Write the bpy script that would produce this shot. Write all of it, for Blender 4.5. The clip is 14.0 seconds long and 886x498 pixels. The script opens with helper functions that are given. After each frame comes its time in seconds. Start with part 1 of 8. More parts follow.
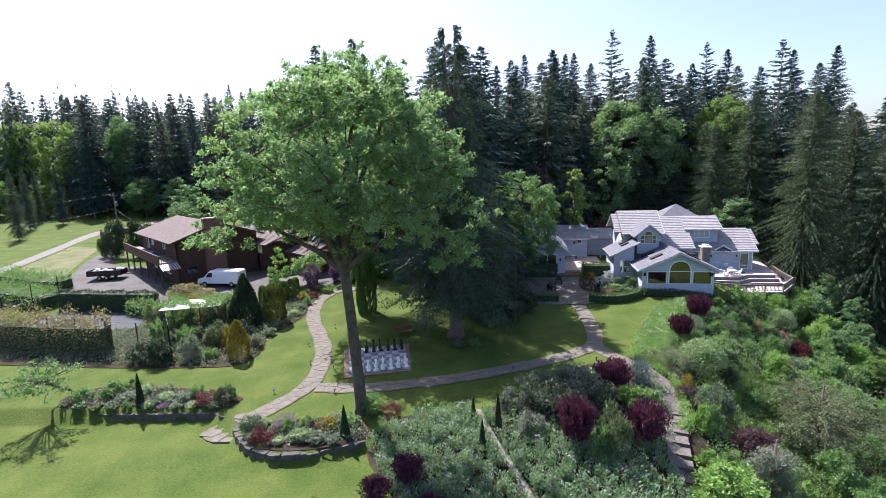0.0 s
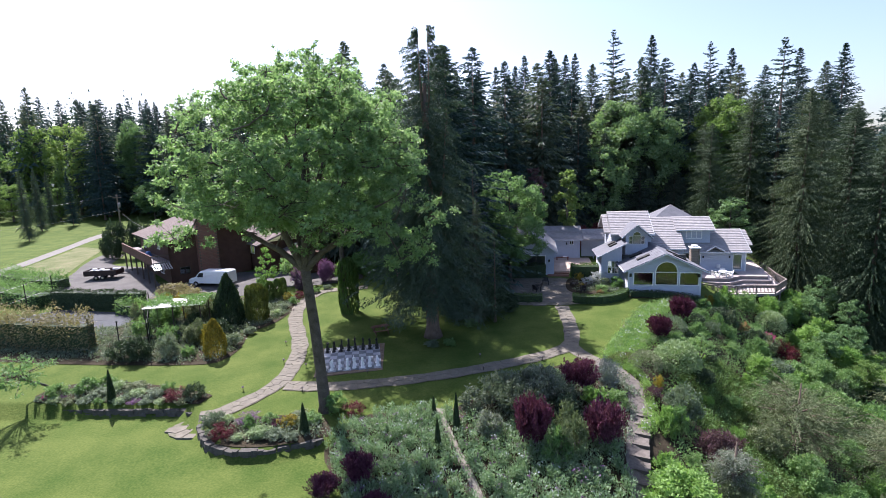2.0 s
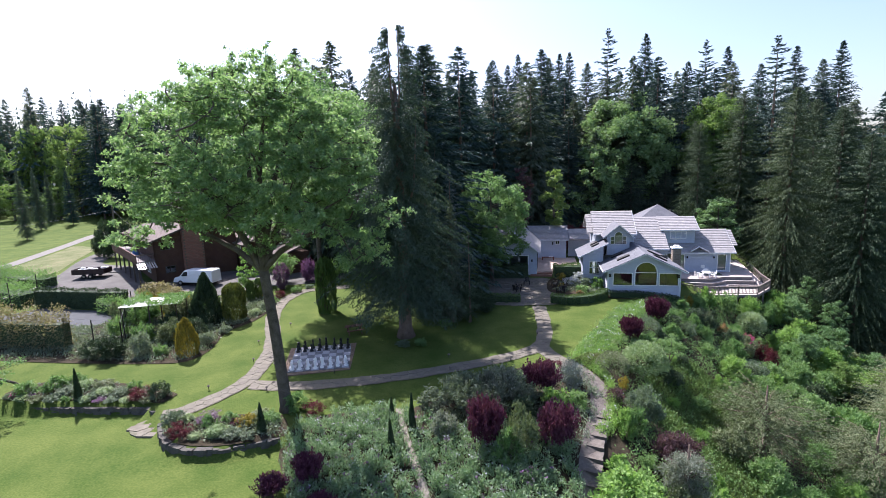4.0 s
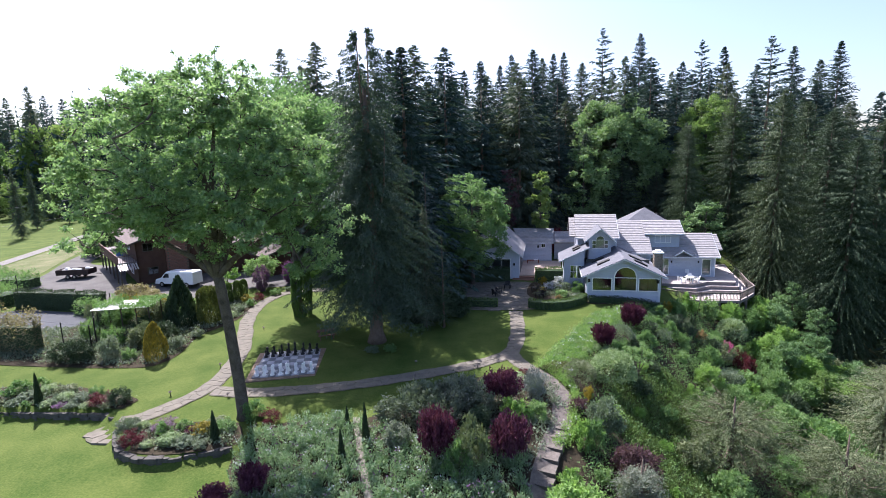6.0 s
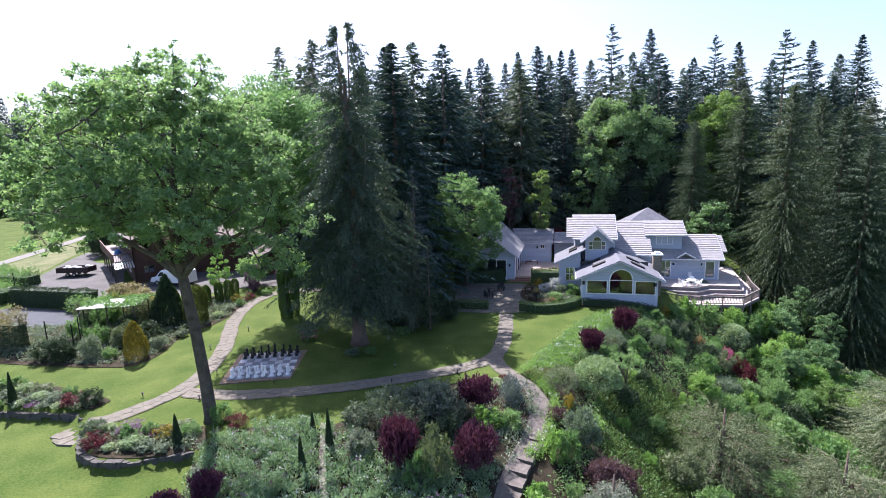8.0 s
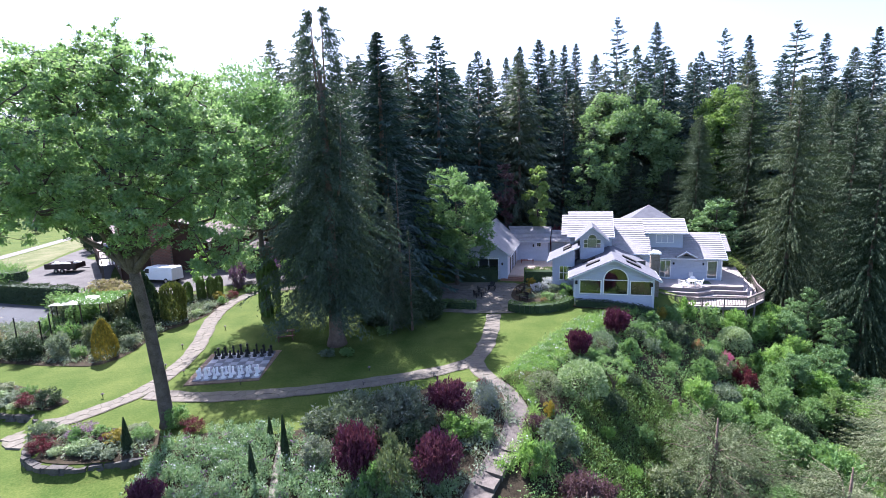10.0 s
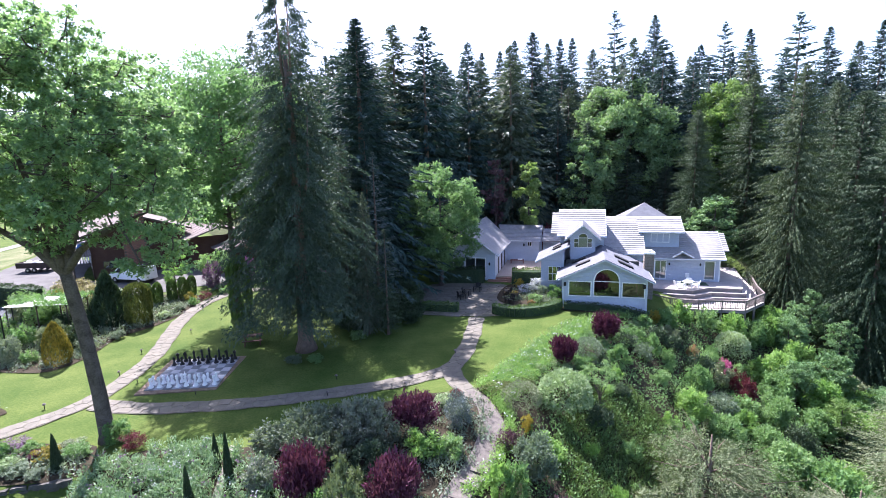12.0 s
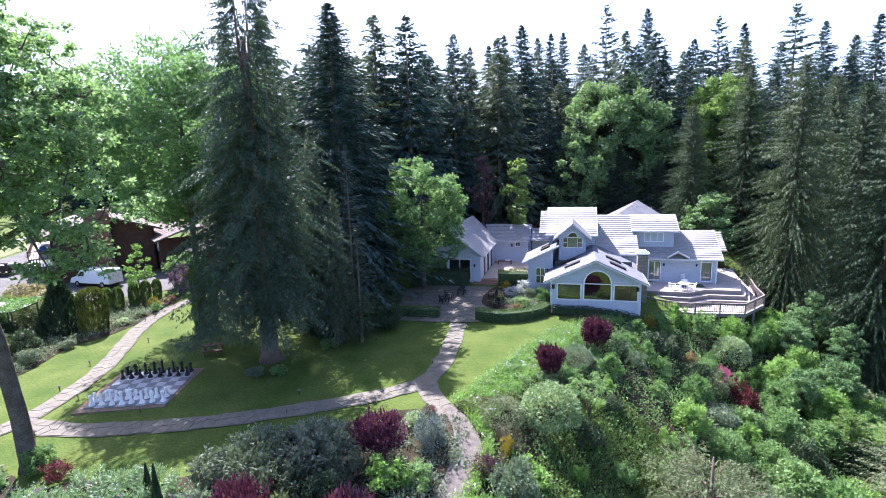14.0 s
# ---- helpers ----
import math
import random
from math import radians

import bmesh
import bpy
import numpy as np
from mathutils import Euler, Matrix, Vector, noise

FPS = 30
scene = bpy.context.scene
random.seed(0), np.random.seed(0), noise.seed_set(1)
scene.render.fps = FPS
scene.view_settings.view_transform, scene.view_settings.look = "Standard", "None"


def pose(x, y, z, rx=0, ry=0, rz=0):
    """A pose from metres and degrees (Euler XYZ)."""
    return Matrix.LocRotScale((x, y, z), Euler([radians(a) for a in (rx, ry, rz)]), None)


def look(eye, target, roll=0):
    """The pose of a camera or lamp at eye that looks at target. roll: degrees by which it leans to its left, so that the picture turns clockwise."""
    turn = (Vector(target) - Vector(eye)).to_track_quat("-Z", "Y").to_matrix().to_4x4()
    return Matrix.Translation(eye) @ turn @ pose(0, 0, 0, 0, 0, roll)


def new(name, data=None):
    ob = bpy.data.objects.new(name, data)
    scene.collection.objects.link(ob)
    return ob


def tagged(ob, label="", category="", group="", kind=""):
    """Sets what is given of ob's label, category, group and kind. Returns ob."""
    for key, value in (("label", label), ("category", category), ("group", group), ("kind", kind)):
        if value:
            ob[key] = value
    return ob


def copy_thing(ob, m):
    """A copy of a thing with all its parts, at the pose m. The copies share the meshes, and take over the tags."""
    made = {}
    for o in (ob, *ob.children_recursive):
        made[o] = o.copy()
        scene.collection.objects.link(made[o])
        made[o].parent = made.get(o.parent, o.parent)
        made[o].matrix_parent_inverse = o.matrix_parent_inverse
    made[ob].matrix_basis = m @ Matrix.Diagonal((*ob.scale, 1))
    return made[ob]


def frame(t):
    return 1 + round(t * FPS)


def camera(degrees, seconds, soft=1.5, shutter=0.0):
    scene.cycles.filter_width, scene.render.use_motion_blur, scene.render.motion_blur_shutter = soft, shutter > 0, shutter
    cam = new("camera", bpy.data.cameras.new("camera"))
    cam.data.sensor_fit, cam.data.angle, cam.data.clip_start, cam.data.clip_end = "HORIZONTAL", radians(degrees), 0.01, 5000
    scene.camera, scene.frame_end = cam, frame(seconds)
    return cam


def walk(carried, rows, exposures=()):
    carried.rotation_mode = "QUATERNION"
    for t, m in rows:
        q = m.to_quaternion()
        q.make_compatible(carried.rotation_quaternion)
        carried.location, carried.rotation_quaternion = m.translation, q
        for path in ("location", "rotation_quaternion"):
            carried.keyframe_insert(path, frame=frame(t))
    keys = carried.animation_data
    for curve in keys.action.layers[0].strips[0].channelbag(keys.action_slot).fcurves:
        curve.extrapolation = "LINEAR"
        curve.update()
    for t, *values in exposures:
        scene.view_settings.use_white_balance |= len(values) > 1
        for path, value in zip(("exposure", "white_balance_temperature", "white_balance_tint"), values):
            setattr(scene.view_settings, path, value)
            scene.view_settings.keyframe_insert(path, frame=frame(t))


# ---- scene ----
cam = camera(84.7, 14.0, 0.55)
PATH = [
    (0, (0.81, -0.668, 15.838), (0.771, 1.302, 15.497), -1.7),
    (0.5, (1.693, -0.598, 15.733), (1.637, 1.372, 15.395), -1.8),
    (1, (2.577, -0.554, 15.611), (2.506, 1.417, 15.278), -1.8),
    (1.5, (3.45, -0.556, 15.527), (3.366, 1.415, 15.197), -1.9),
    (2, (4.295, -0.587, 15.48), (4.198, 1.383, 15.151), -1.9),
    (2.5, (5.097, -0.582, 15.424), (4.984, 1.388, 15.097), -1.9),
    (3, (5.875, -0.563, 15.422), (5.759, 1.406, 15.094), -1.9),
    (5.5, (9.744, 0.14, 15.724), (9.605, 2.106, 15.388), -1.8),
    (6, (10.507, 0.374, 15.853), (10.363, 2.34, 15.516), -1.7),
    (6.5, (11.28, 0.68, 15.864), (11.12, 2.645, 15.527), -1.7),
    (7, (11.97, 1.025, 15.847), (11.794, 2.988, 15.51), -1.7),
    (7.5, (12.671, 1.422, 15.759), (12.475, 3.384, 15.423), -1.7),
    (8, (13.35, 1.861, 15.659), (13.137, 3.821, 15.322), -1.7),
    (10.5, (16.115, 4.888, 14.776), (15.854, 6.843, 14.44), -1.6),
    (11, (16.531, 5.619, 14.645), (16.269, 7.573, 14.308), -1.6),
    (11.5, (16.874, 6.372, 14.512), (16.614, 8.326, 14.174), -1.5),
    (12, (17.234, 7.156, 14.401), (16.973, 9.109, 14.063), -1.5),
    (12.5, (17.537, 7.967, 14.272), (17.276, 9.921, 13.935), -1.5),
    (13, (17.774, 8.805, 14.122), (17.514, 10.759, 13.785), -1.5),
    (13.5, (17.946, 9.619, 13.973), (17.693, 11.575, 13.637), -1.5),
    (14, (18.143, 10.421, 13.834), (17.905, 12.378, 13.498), -1.6),
]
walk(cam, [(t, look(eye, target, roll)) for t, eye, target, roll in PATH], [(0, 1.33, 6000, 21), (6.5, 1.4, 5950, 21.5), (8.2, 1.54, 5880, 22.5), (10.3, 1.86, 5740, 23.5), (14, 2.0, 5740, 23.5)])

# ---- light ----
SUN_AZ, SUN_EL = radians(-34), radians(53)
world = bpy.data.worlds.new("world")
scene.world = world
world.use_nodes = True
wn = world.node_tree
sky = wn.nodes.new("ShaderNodeTexSky")
sky.sky_type, sky.sun_disc = "NISHITA", False
sky.sun_elevation, sky.sun_rotation = SUN_EL, SUN_AZ
sky.air_density, sky.dust_density, sky.ozone_density = 1.0, 2.2, 1.3
wn.links.new(sky.outputs[0], wn.nodes["Background"].inputs[0])
wn.nodes["Background"].inputs[1].default_value = 0.095
sun = new("sun", bpy.data.lights.new("sun", "SUN"))
sun.data.energy, sun.data.angle, sun.data.color = 5.0, radians(0.55), (1.0, 0.94, 0.84)
to_sun = Vector((math.sin(SUN_AZ) * math.cos(SUN_EL), math.cos(SUN_AZ) * math.cos(SUN_EL), math.sin(SUN_EL)))
sun.matrix_basis = look(to_sun * 60, (0, 0, 0))


# ---- materials ----
def mat(name, a, b, size=1.0, rough=0.8, bump=0.0, fine=8.0, metal=0.0, spec=0.3, stripes=None, c=None, coord="Object", isle=0.0, sharp=0.28, spark=1.0):
    """Two colours in patches of about size metres, a finer grain over them, and relief. stripes: (axis, pitch, depth)."""
    m = bpy.data.materials.new(name)
    m.use_nodes = True
    n, l = m.node_tree.nodes, m.node_tree.links
    p = n["Principled BSDF"]
    p.inputs["Roughness"].default_value, p.inputs["Metallic"].default_value = rough, metal
    p.inputs["Specular IOR Level"].default_value = spec
    tc = n.new("ShaderNodeTexCoord")
    big, small = n.new("ShaderNodeTexNoise"), n.new("ShaderNodeTexNoise")
    big.inputs["Scale"].default_value, small.inputs["Scale"].default_value = 1.0 / size, fine / size
    big.inputs["Detail"].default_value, small.inputs["Detail"].default_value = 3, 4
    for q in (big, small):
        l.new(tc.outputs[coord], q.inputs["Vector"])
    add = n.new("ShaderNodeMath")
    add.operation = "ADD"
    l.new(big.outputs[0], add.inputs[0])
    l.new(small.outputs[0], add.inputs[1])
    fac = n.new("ShaderNodeMapRange")
    fac.inputs[1].default_value, fac.inputs[2].default_value = 1 - sharp, 1 + sharp
    l.new(add.outputs[0], fac.inputs[0])
    mix = n.new("ShaderNodeMix")
    mix.data_type = "RGBA"
    mix.inputs[6].default_value, mix.inputs[7].default_value = (*a, 1), (*b, 1)
    l.new(fac.outputs[0], mix.inputs[0])
    out = mix.outputs[2]
    if isle or c:
        info = n.new("ShaderNodeObjectInfo")
        geo = n.new("ShaderNodeNewGeometry")
        rnd = n.new("ShaderNodeMath")
        rnd.operation = "ADD"
        l.new(info.outputs["Random"], rnd.inputs[0])
        l.new(geo.outputs["Random Per Island"], rnd.inputs[1])
        half = n.new("ShaderNodeMath")
        half.operation = "MULTIPLY"
        half.inputs[1].default_value = 0.5 * (isle or 1.0)
        l.new(rnd.outputs[0], half.inputs[0])
        few = n.new("ShaderNodeMath")
        few.operation = "POWER"
        few.inputs[1].default_value = spark
        l.new(half.outputs[0], few.inputs[0])
        mx = n.new("ShaderNodeMix")
        mx.data_type = "RGBA"
        mx.inputs[7].default_value = (*(c or b), 1)
        l.new(few.outputs[0], mx.inputs[0])
        l.new(out, mx.inputs[6])
        out = mx.outputs[2]
    l.new(out, p.inputs["Base Color"])
    high = small.outputs[0]
    if stripes:
        axis, pitch, depth = stripes
        sep = n.new("ShaderNodeSeparateXYZ")
        l.new(tc.outputs["Object"], sep.inputs[0])
        fr = n.new("ShaderNodeMath")
        fr.operation = "PINGPONG" if depth < 0 else "FRACT"
        dv = n.new("ShaderNodeMath")
        dv.operation = "DIVIDE"
        dv.inputs[1].default_value = pitch
        l.new(sep.outputs[axis], dv.inputs[0])
        l.new(dv.outputs[0], fr.inputs[0])
        if depth < 0:
            fr.inputs[1].default_value = 0.5
        bp = n.new("ShaderNodeBump")
        bp.invert = True
        bp.inputs["Strength"].default_value, bp.inputs["Distance"].default_value = 0.9, abs(depth)
        l.new(fr.outputs[0], bp.inputs["Height"])
        l.new(bp.outputs[0], p.inputs["Normal"])
        if bump:
            b2 = n.new("ShaderNodeBump")
            b2.inputs["Strength"].default_value, b2.inputs["Distance"].default_value = 0.6, bump
            l.new(high, b2.inputs["Height"])
            l.new(bp.outputs[0], b2.inputs["Normal"])
            l.new(b2.outputs[0], p.inputs["Normal"])
    elif bump:
        bp = n.new("ShaderNodeBump")
        bp.inputs["Strength"].default_value, bp.inputs["Distance"].default_value = 0.8, bump
        l.new(high, bp.inputs["Height"])
        l.new(bp.outputs[0], p.inputs["Normal"])
    return m


def leafy(name, a, b, c, through_light=0.3, patch=1.2, rough=0.55, gloss=0.15):
    """Foliage: colours a to b by patches, c by single leaf, with light passing through."""
    cool = lambda q: (q[0] * 1.06, q[1] * 1.03, q[2] * 1.42)
    m = mat(name, cool(a), cool(b), patch, rough, 0, 6, 0, gloss, None, cool([k * 1.1 for k in c]), spark=2.2)
    n, l = m.node_tree.nodes, m.node_tree.links
    p, out = n["Principled BSDF"], n["Material Output"]
    tr, mx = n.new("ShaderNodeBsdfTranslucent"), n.new("ShaderNodeMixShader")
    col = p.inputs["Base Color"].links[0].from_socket
    warm = n.new("ShaderNodeMix")
    warm.data_type, warm.blend_type = "RGBA", "MULTIPLY"
    warm.inputs[0].default_value = 1.0
    warm.inputs[7].default_value = (1.2, 1.3, 0.75, 1)
    l.new(col, warm.inputs[6])
    l.new(warm.outputs[2], tr.inputs[0])
    mx.inputs[0].default_value = through_light
    l.new(p.outputs[0], mx.inputs[1])
    l.new(tr.outputs[0], mx.inputs[2])
    l.new(mx.outputs[0], out.inputs[0])
    return m


def glass(name, tint=(0.85, 0.9, 0.9)):
    m = bpy.data.materials.new(name)
    m.use_nodes = True
    n, l = m.node_tree.nodes, m.node_tree.links
    n.remove(n["Principled BSDF"])
    tr, gl, mx, fr = (n.new("ShaderNodeBsdf" + k) if k in ("Transparent", "Glossy") else n.new("ShaderNode" + k) for k in ("Transparent", "Glossy", "MixShader", "Fresnel"))
    tr.inputs[0].default_value = (*tint, 1)
    gl.inputs["Roughness"].default_value = 0.02
    fr.inputs[0].default_value = 2.3
    l.new(fr.outputs[0], mx.inputs[0])
    l.new(tr.outputs[0], mx.inputs[1])
    l.new(gl.outputs[0], mx.inputs[2])
    l.new(mx.outputs[0], n["Material Output"].inputs[0])
    return m


M = {
    "grass": mat("grass", (0.040, 0.073, 0.013), (0.091, 0.118, 0.029), 2.6, 0.9, 0.05, 22, 0, 0.08, sharp=0.26),
    "dry_grass": mat("dry_grass", (0.070, 0.095, 0.032), (0.16, 0.155, 0.085), 3.0, 0.9, 0.05, 12, 0, 0.1),
    "soil": mat("soil", (0.022, 0.018, 0.012), (0.055, 0.045, 0.030), 0.8, 0.95, 0.05, 10, 0, 0.1),
    "forest_floor": mat("forest_floor", (0.025, 0.030, 0.012), (0.05, 0.06, 0.022), 2.5, 0.95, 0.15, 9, 0, 0.1),
    "flagstone": mat("flagstone", (0.112, 0.100, 0.080), (0.188, 0.170, 0.138), 0.5, 0.85, 0.012, 9, 0, 0.25, None, (0.10, 0.093, 0.085), "Object", 0.5),
    "mortar": mat("mortar", (0.085, 0.082, 0.058), (0.15, 0.142, 0.11), 0.5, 0.95, 0.01, 9),
    "bark_chip": mat("bark_chip", (0.11, 0.075, 0.055), (0.24, 0.18, 0.14), 0.25, 0.95, 0.02, 10),
    "gravel": mat("gravel", (0.13, 0.122, 0.115), (0.21, 0.20, 0.19), 0.35, 0.95, 0.03, 14),
    "path_gravel": mat("path_gravel", (0.085, 0.074, 0.066), (0.165, 0.146, 0.132), 0.25, 0.95, 0.03, 10),
    "mulch": mat("mulch", (0.09, 0.08, 0.068), (0.26, 0.24, 0.21), 0.4, 0.95, 0.03, 10, sharp=0.2),
    "asphalt": mat("asphalt", (0.058, 0.055, 0.054), (0.105, 0.10, 0.097), 2.0, 0.9, 0.01, 30),
    "court": mat("court", (0.045, 0.050, 0.058), (0.072, 0.078, 0.088), 2.5, 0.9, 0.005, 20),
    "concrete": mat("concrete", (0.36, 0.28, 0.23), (0.47, 0.38, 0.32), 1.5, 0.9, 0.004, 14),
    "rock": mat("rock", (0.036, 0.034, 0.031), (0.115, 0.108, 0.098), 0.3, 0.9, 0.04, 6, 0, 0.2, None, (0.10, 0.095, 0.09), "Object", 0.6),
    "chimney_stone": mat("chimney_stone", (0.16, 0.14, 0.12), (0.30, 0.27, 0.24), 0.25, 0.9, 0.02, 7, 0, 0.2, None, (0.22, 0.18, 0.15), "Object", 0.6),
    "siding": mat("siding", (0.40, 0.435, 0.53), (0.46, 0.50, 0.595), 2.0, 0.6, 0, 10, 0, 0.3, (2, 0.19, 0.03)),
    "trim": mat("trim", (0.50, 0.53, 0.60), (0.58, 0.61, 0.67), 1.0, 0.5, 0, 8),
    "white": mat("white", (0.74, 0.75, 0.77), (0.82, 0.82, 0.83), 1.0, 0.5, 0, 8),
    "shake": mat("shake", (0.22, 0.215, 0.225), (0.37, 0.36, 0.37), 0.45, 0.75, 0.02, 9, 0, 0.25, None, (0.26, 0.25, 0.255), "Object", 0.5),
    "slate_shingle": mat("slate_shingle", (0.105, 0.11, 0.13), (0.155, 0.16, 0.185), 0.6, 0.85, 0.01, 9, 0, 0.2),
    "deck": mat("deck", (0.36, 0.31, 0.29), (0.46, 0.41, 0.39), 1.0, 0.75, 0, 12, 0, 0.3, (1, 0.14, 0.006)),
    "deck_edge": mat("deck_edge", (0.15, 0.13, 0.13), (0.20, 0.18, 0.18), 0.8, 0.8, 0.004, 12),
    "rail_wood": mat("rail_wood", (0.13, 0.11, 0.10), (0.20, 0.17, 0.16), 0.5, 0.8, 0.004, 12),
    "dark": mat("dark", (0.012, 0.012, 0.013), (0.022, 0.022, 0.024), 0.5, 0.5, 0, 8),
    "room": mat("room", (0.07, 0.072, 0.07), (0.11, 0.112, 0.11), 1.5, 0.9, 0, 8),
    "brown_wall": mat("brown_wall", (0.070, 0.038, 0.028), (0.10, 0.055, 0.040), 0.8, 0.8, 0, 10, 0, 0.2, (2, 0.2, 0.02)),
    "balcony": mat("balcony", (0.085, 0.038, 0.030), (0.125, 0.06, 0.046), 0.5, 0.7, 0.003, 8),
    "brown_roof": mat("brown_roof", (0.115, 0.09, 0.085), (0.17, 0.14, 0.13), 0.5, 0.9, 0.01, 10, 0, 0.2, None, (0.13, 0.11, 0.10), "Object", 0.4),
    "brick": mat("brick", (0.17, 0.065, 0.045), (0.25, 0.11, 0.08), 0.3, 0.9, 0.01, 8, 0, 0.2, None, (0.30, 0.19, 0.15), "Object", 0.7),
    "metal_roof": mat("metal_roof", (0.45, 0.42, 0.42), (0.56, 0.53, 0.52), 1.2, 0.35, 0, 8, 0.3, 0.5),
    "van_white": mat("van_white", (0.74, 0.75, 0.77), (0.79, 0.80, 0.82), 2.0, 0.25, 0, 8, 0, 0.5),
    "rubber": mat("rubber", (0.015, 0.015, 0.016), (0.03, 0.03, 0.03), 0.3, 0.85, 0.004, 8),
    "chrome": mat("chrome", (0.45, 0.46, 0.48), (0.6, 0.6, 0.62), 0.4, 0.3, 0, 8, 1.0, 0.5),
    "chess_white": mat("chess_white", (0.78, 0.79, 0.80), (0.84, 0.84, 0.85), 0.5, 0.4, 0, 8),
    "chess_grey": mat("chess_grey", (0.13, 0.14, 0.16), (0.18, 0.19, 0.21), 0.6, 0.8, 0.004, 8),
    "chess_pale": mat("chess_pale", (0.30, 0.31, 0.35), (0.38, 0.39, 0.43), 0.6, 0.8, 0.004, 8),
    "red_paint": mat("red_paint", (0.14, 0.035, 0.02), (0.22, 0.06, 0.035), 0.4, 0.6, 0.003, 8),
    "bark": mat("bark", (0.060, 0.050, 0.043), (0.15, 0.128, 0.112), 0.5, 0.95, 0.05, 7, 0, 0.1),
    "bark_cedar": mat("bark_cedar", (0.11, 0.080, 0.065), (0.20, 0.155, 0.13), 0.4, 0.95, 0.06, 8, 0, 0.1),
    "step_edge": mat("step_edge", (0.075, 0.066, 0.058), (0.15, 0.135, 0.12), 0.5, 0.9, 0.01, 9),
    "timber": mat("timber", (0.055, 0.044, 0.036), (0.11, 0.09, 0.074), 0.4, 0.9, 0.01, 9),
    "pole": mat("pole", (0.11, 0.09, 0.07), (0.18, 0.15, 0.12), 0.6, 0.9, 0.01, 9),
    "wire": mat("wire", (0.16, 0.16, 0.17), (0.24, 0.24, 0.25), 0.5, 0.5, 0, 8, 0.6),
    "tarp": mat("tarp", (0.05, 0.13, 0.34), (0.10, 0.22, 0.45), 0.5, 0.5, 0.02, 5),
    "canopy": mat("canopy", (0.42, 0.43, 0.43), (0.62, 0.63, 0.62), 0.8, 0.6, 0, 6),
    "boat_red": mat("boat_red", (0.030, 0.018, 0.018), (0.05, 0.03, 0.03), 0.6, 0.5, 0, 8),
    "glass": glass("glass", (0.45, 0.5, 0.48)),
    "l_maple": leafy("l_maple", (0.078, 0.165, 0.055), (0.145, 0.250, 0.085), (0.26, 0.36, 0.15), 0.5, 1.6, 0.5, 0.25),
    "l_bigleaf": leafy("l_bigleaf", (0.080, 0.165, 0.052), (0.140, 0.240, 0.078), (0.20, 0.29, 0.11), 0.32, 3.0),
    "l_yellow": leafy("l_yellow", (0.105, 0.185, 0.045), (0.16, 0.255, 0.065), (0.21, 0.28, 0.08), 0.45, 2.0),
    "l_cedar": leafy("l_cedar", (0.032, 0.060, 0.034), (0.062, 0.100, 0.054), (0.13, 0.15, 0.075), 0.22, 2.5, 0.55, 0.2),
    "l_fir": leafy("l_fir", (0.021, 0.046, 0.033), (0.040, 0.078, 0.052), (0.066, 0.10, 0.065), 0.12, 4.0, 0.7, 0.15),
    "l_fir2": leafy("l_fir2", (0.027, 0.052, 0.022), (0.050, 0.082, 0.032), (0.095, 0.125, 0.048), 0.15, 4.0, 0.6, 0.15),
    "l_silver": leafy("l_silver", (0.085, 0.115, 0.085), (0.13, 0.165, 0.125), (0.18, 0.21, 0.17), 0.2, 1.0),
    "l_purple": leafy("l_purple", (0.046, 0.012, 0.022), (0.090, 0.022, 0.039), (0.14, 0.06, 0.075), 0.2, 0.6),
    "l_plum": leafy("l_plum", (0.060, 0.030, 0.034), (0.10, 0.055, 0.052), (0.13, 0.09, 0.07), 0.3, 0.8),
    "l_red": leafy("l_red", (0.060, 0.010, 0.014), (0.11, 0.018, 0.022), (0.16, 0.05, 0.045), 0.22, 0.5),
    "l_green": leafy("l_green", (0.075, 0.165, 0.043), (0.140, 0.250, 0.064), (0.22, 0.32, 0.11), 0.36, 0.8),
    "l_bright": leafy("l_bright", (0.110, 0.222, 0.045), (0.185, 0.320, 0.064), (0.25, 0.37, 0.10), 0.42, 0.8),
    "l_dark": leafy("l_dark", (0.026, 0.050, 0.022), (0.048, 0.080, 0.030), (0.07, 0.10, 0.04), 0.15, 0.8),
    "l_sage": leafy("l_sage", (0.085, 0.13, 0.060), (0.14, 0.19, 0.095), (0.22, 0.26, 0.15), 0.25, 0.6),
    "l_sage2": leafy("l_sage2", (0.066, 0.150, 0.046), (0.125, 0.235, 0.072), (0.24, 0.32, 0.16), 0.3, 0.8),
    "l_blue": leafy("l_blue", (0.085, 0.118, 0.060), (0.135, 0.170, 0.090), (0.20, 0.225, 0.14), 0.25, 0.8),
    "l_gold": leafy("l_gold", (0.11, 0.12, 0.018), (0.24, 0.20, 0.025), (0.33, 0.25, 0.03), 0.3, 0.5),
    "l_goldyew": leafy("l_goldyew", (0.045, 0.062, 0.016), (0.12, 0.115, 0.022), (0.30, 0.23, 0.03), 0.25, 0.9),
    "l_olive": leafy("l_olive", (0.085, 0.120, 0.042), (0.145, 0.185, 0.070), (0.22, 0.24, 0.12), 0.22, 1.2),
    "l_cream": leafy("l_cream", (0.14, 0.22, 0.075), (0.22, 0.31, 0.12), (0.38, 0.44, 0.22), 0.3, 0.4),
    "l_hedge": leafy("l_hedge", (0.046, 0.095, 0.020), (0.092, 0.155, 0.034), (0.14, 0.20, 0.05), 0.25, 0.6),
    "l_yew": leafy("l_yew", (0.040, 0.066, 0.014), (0.075, 0.100, 0.022), (0.14, 0.15, 0.035), 0.2, 0.6),
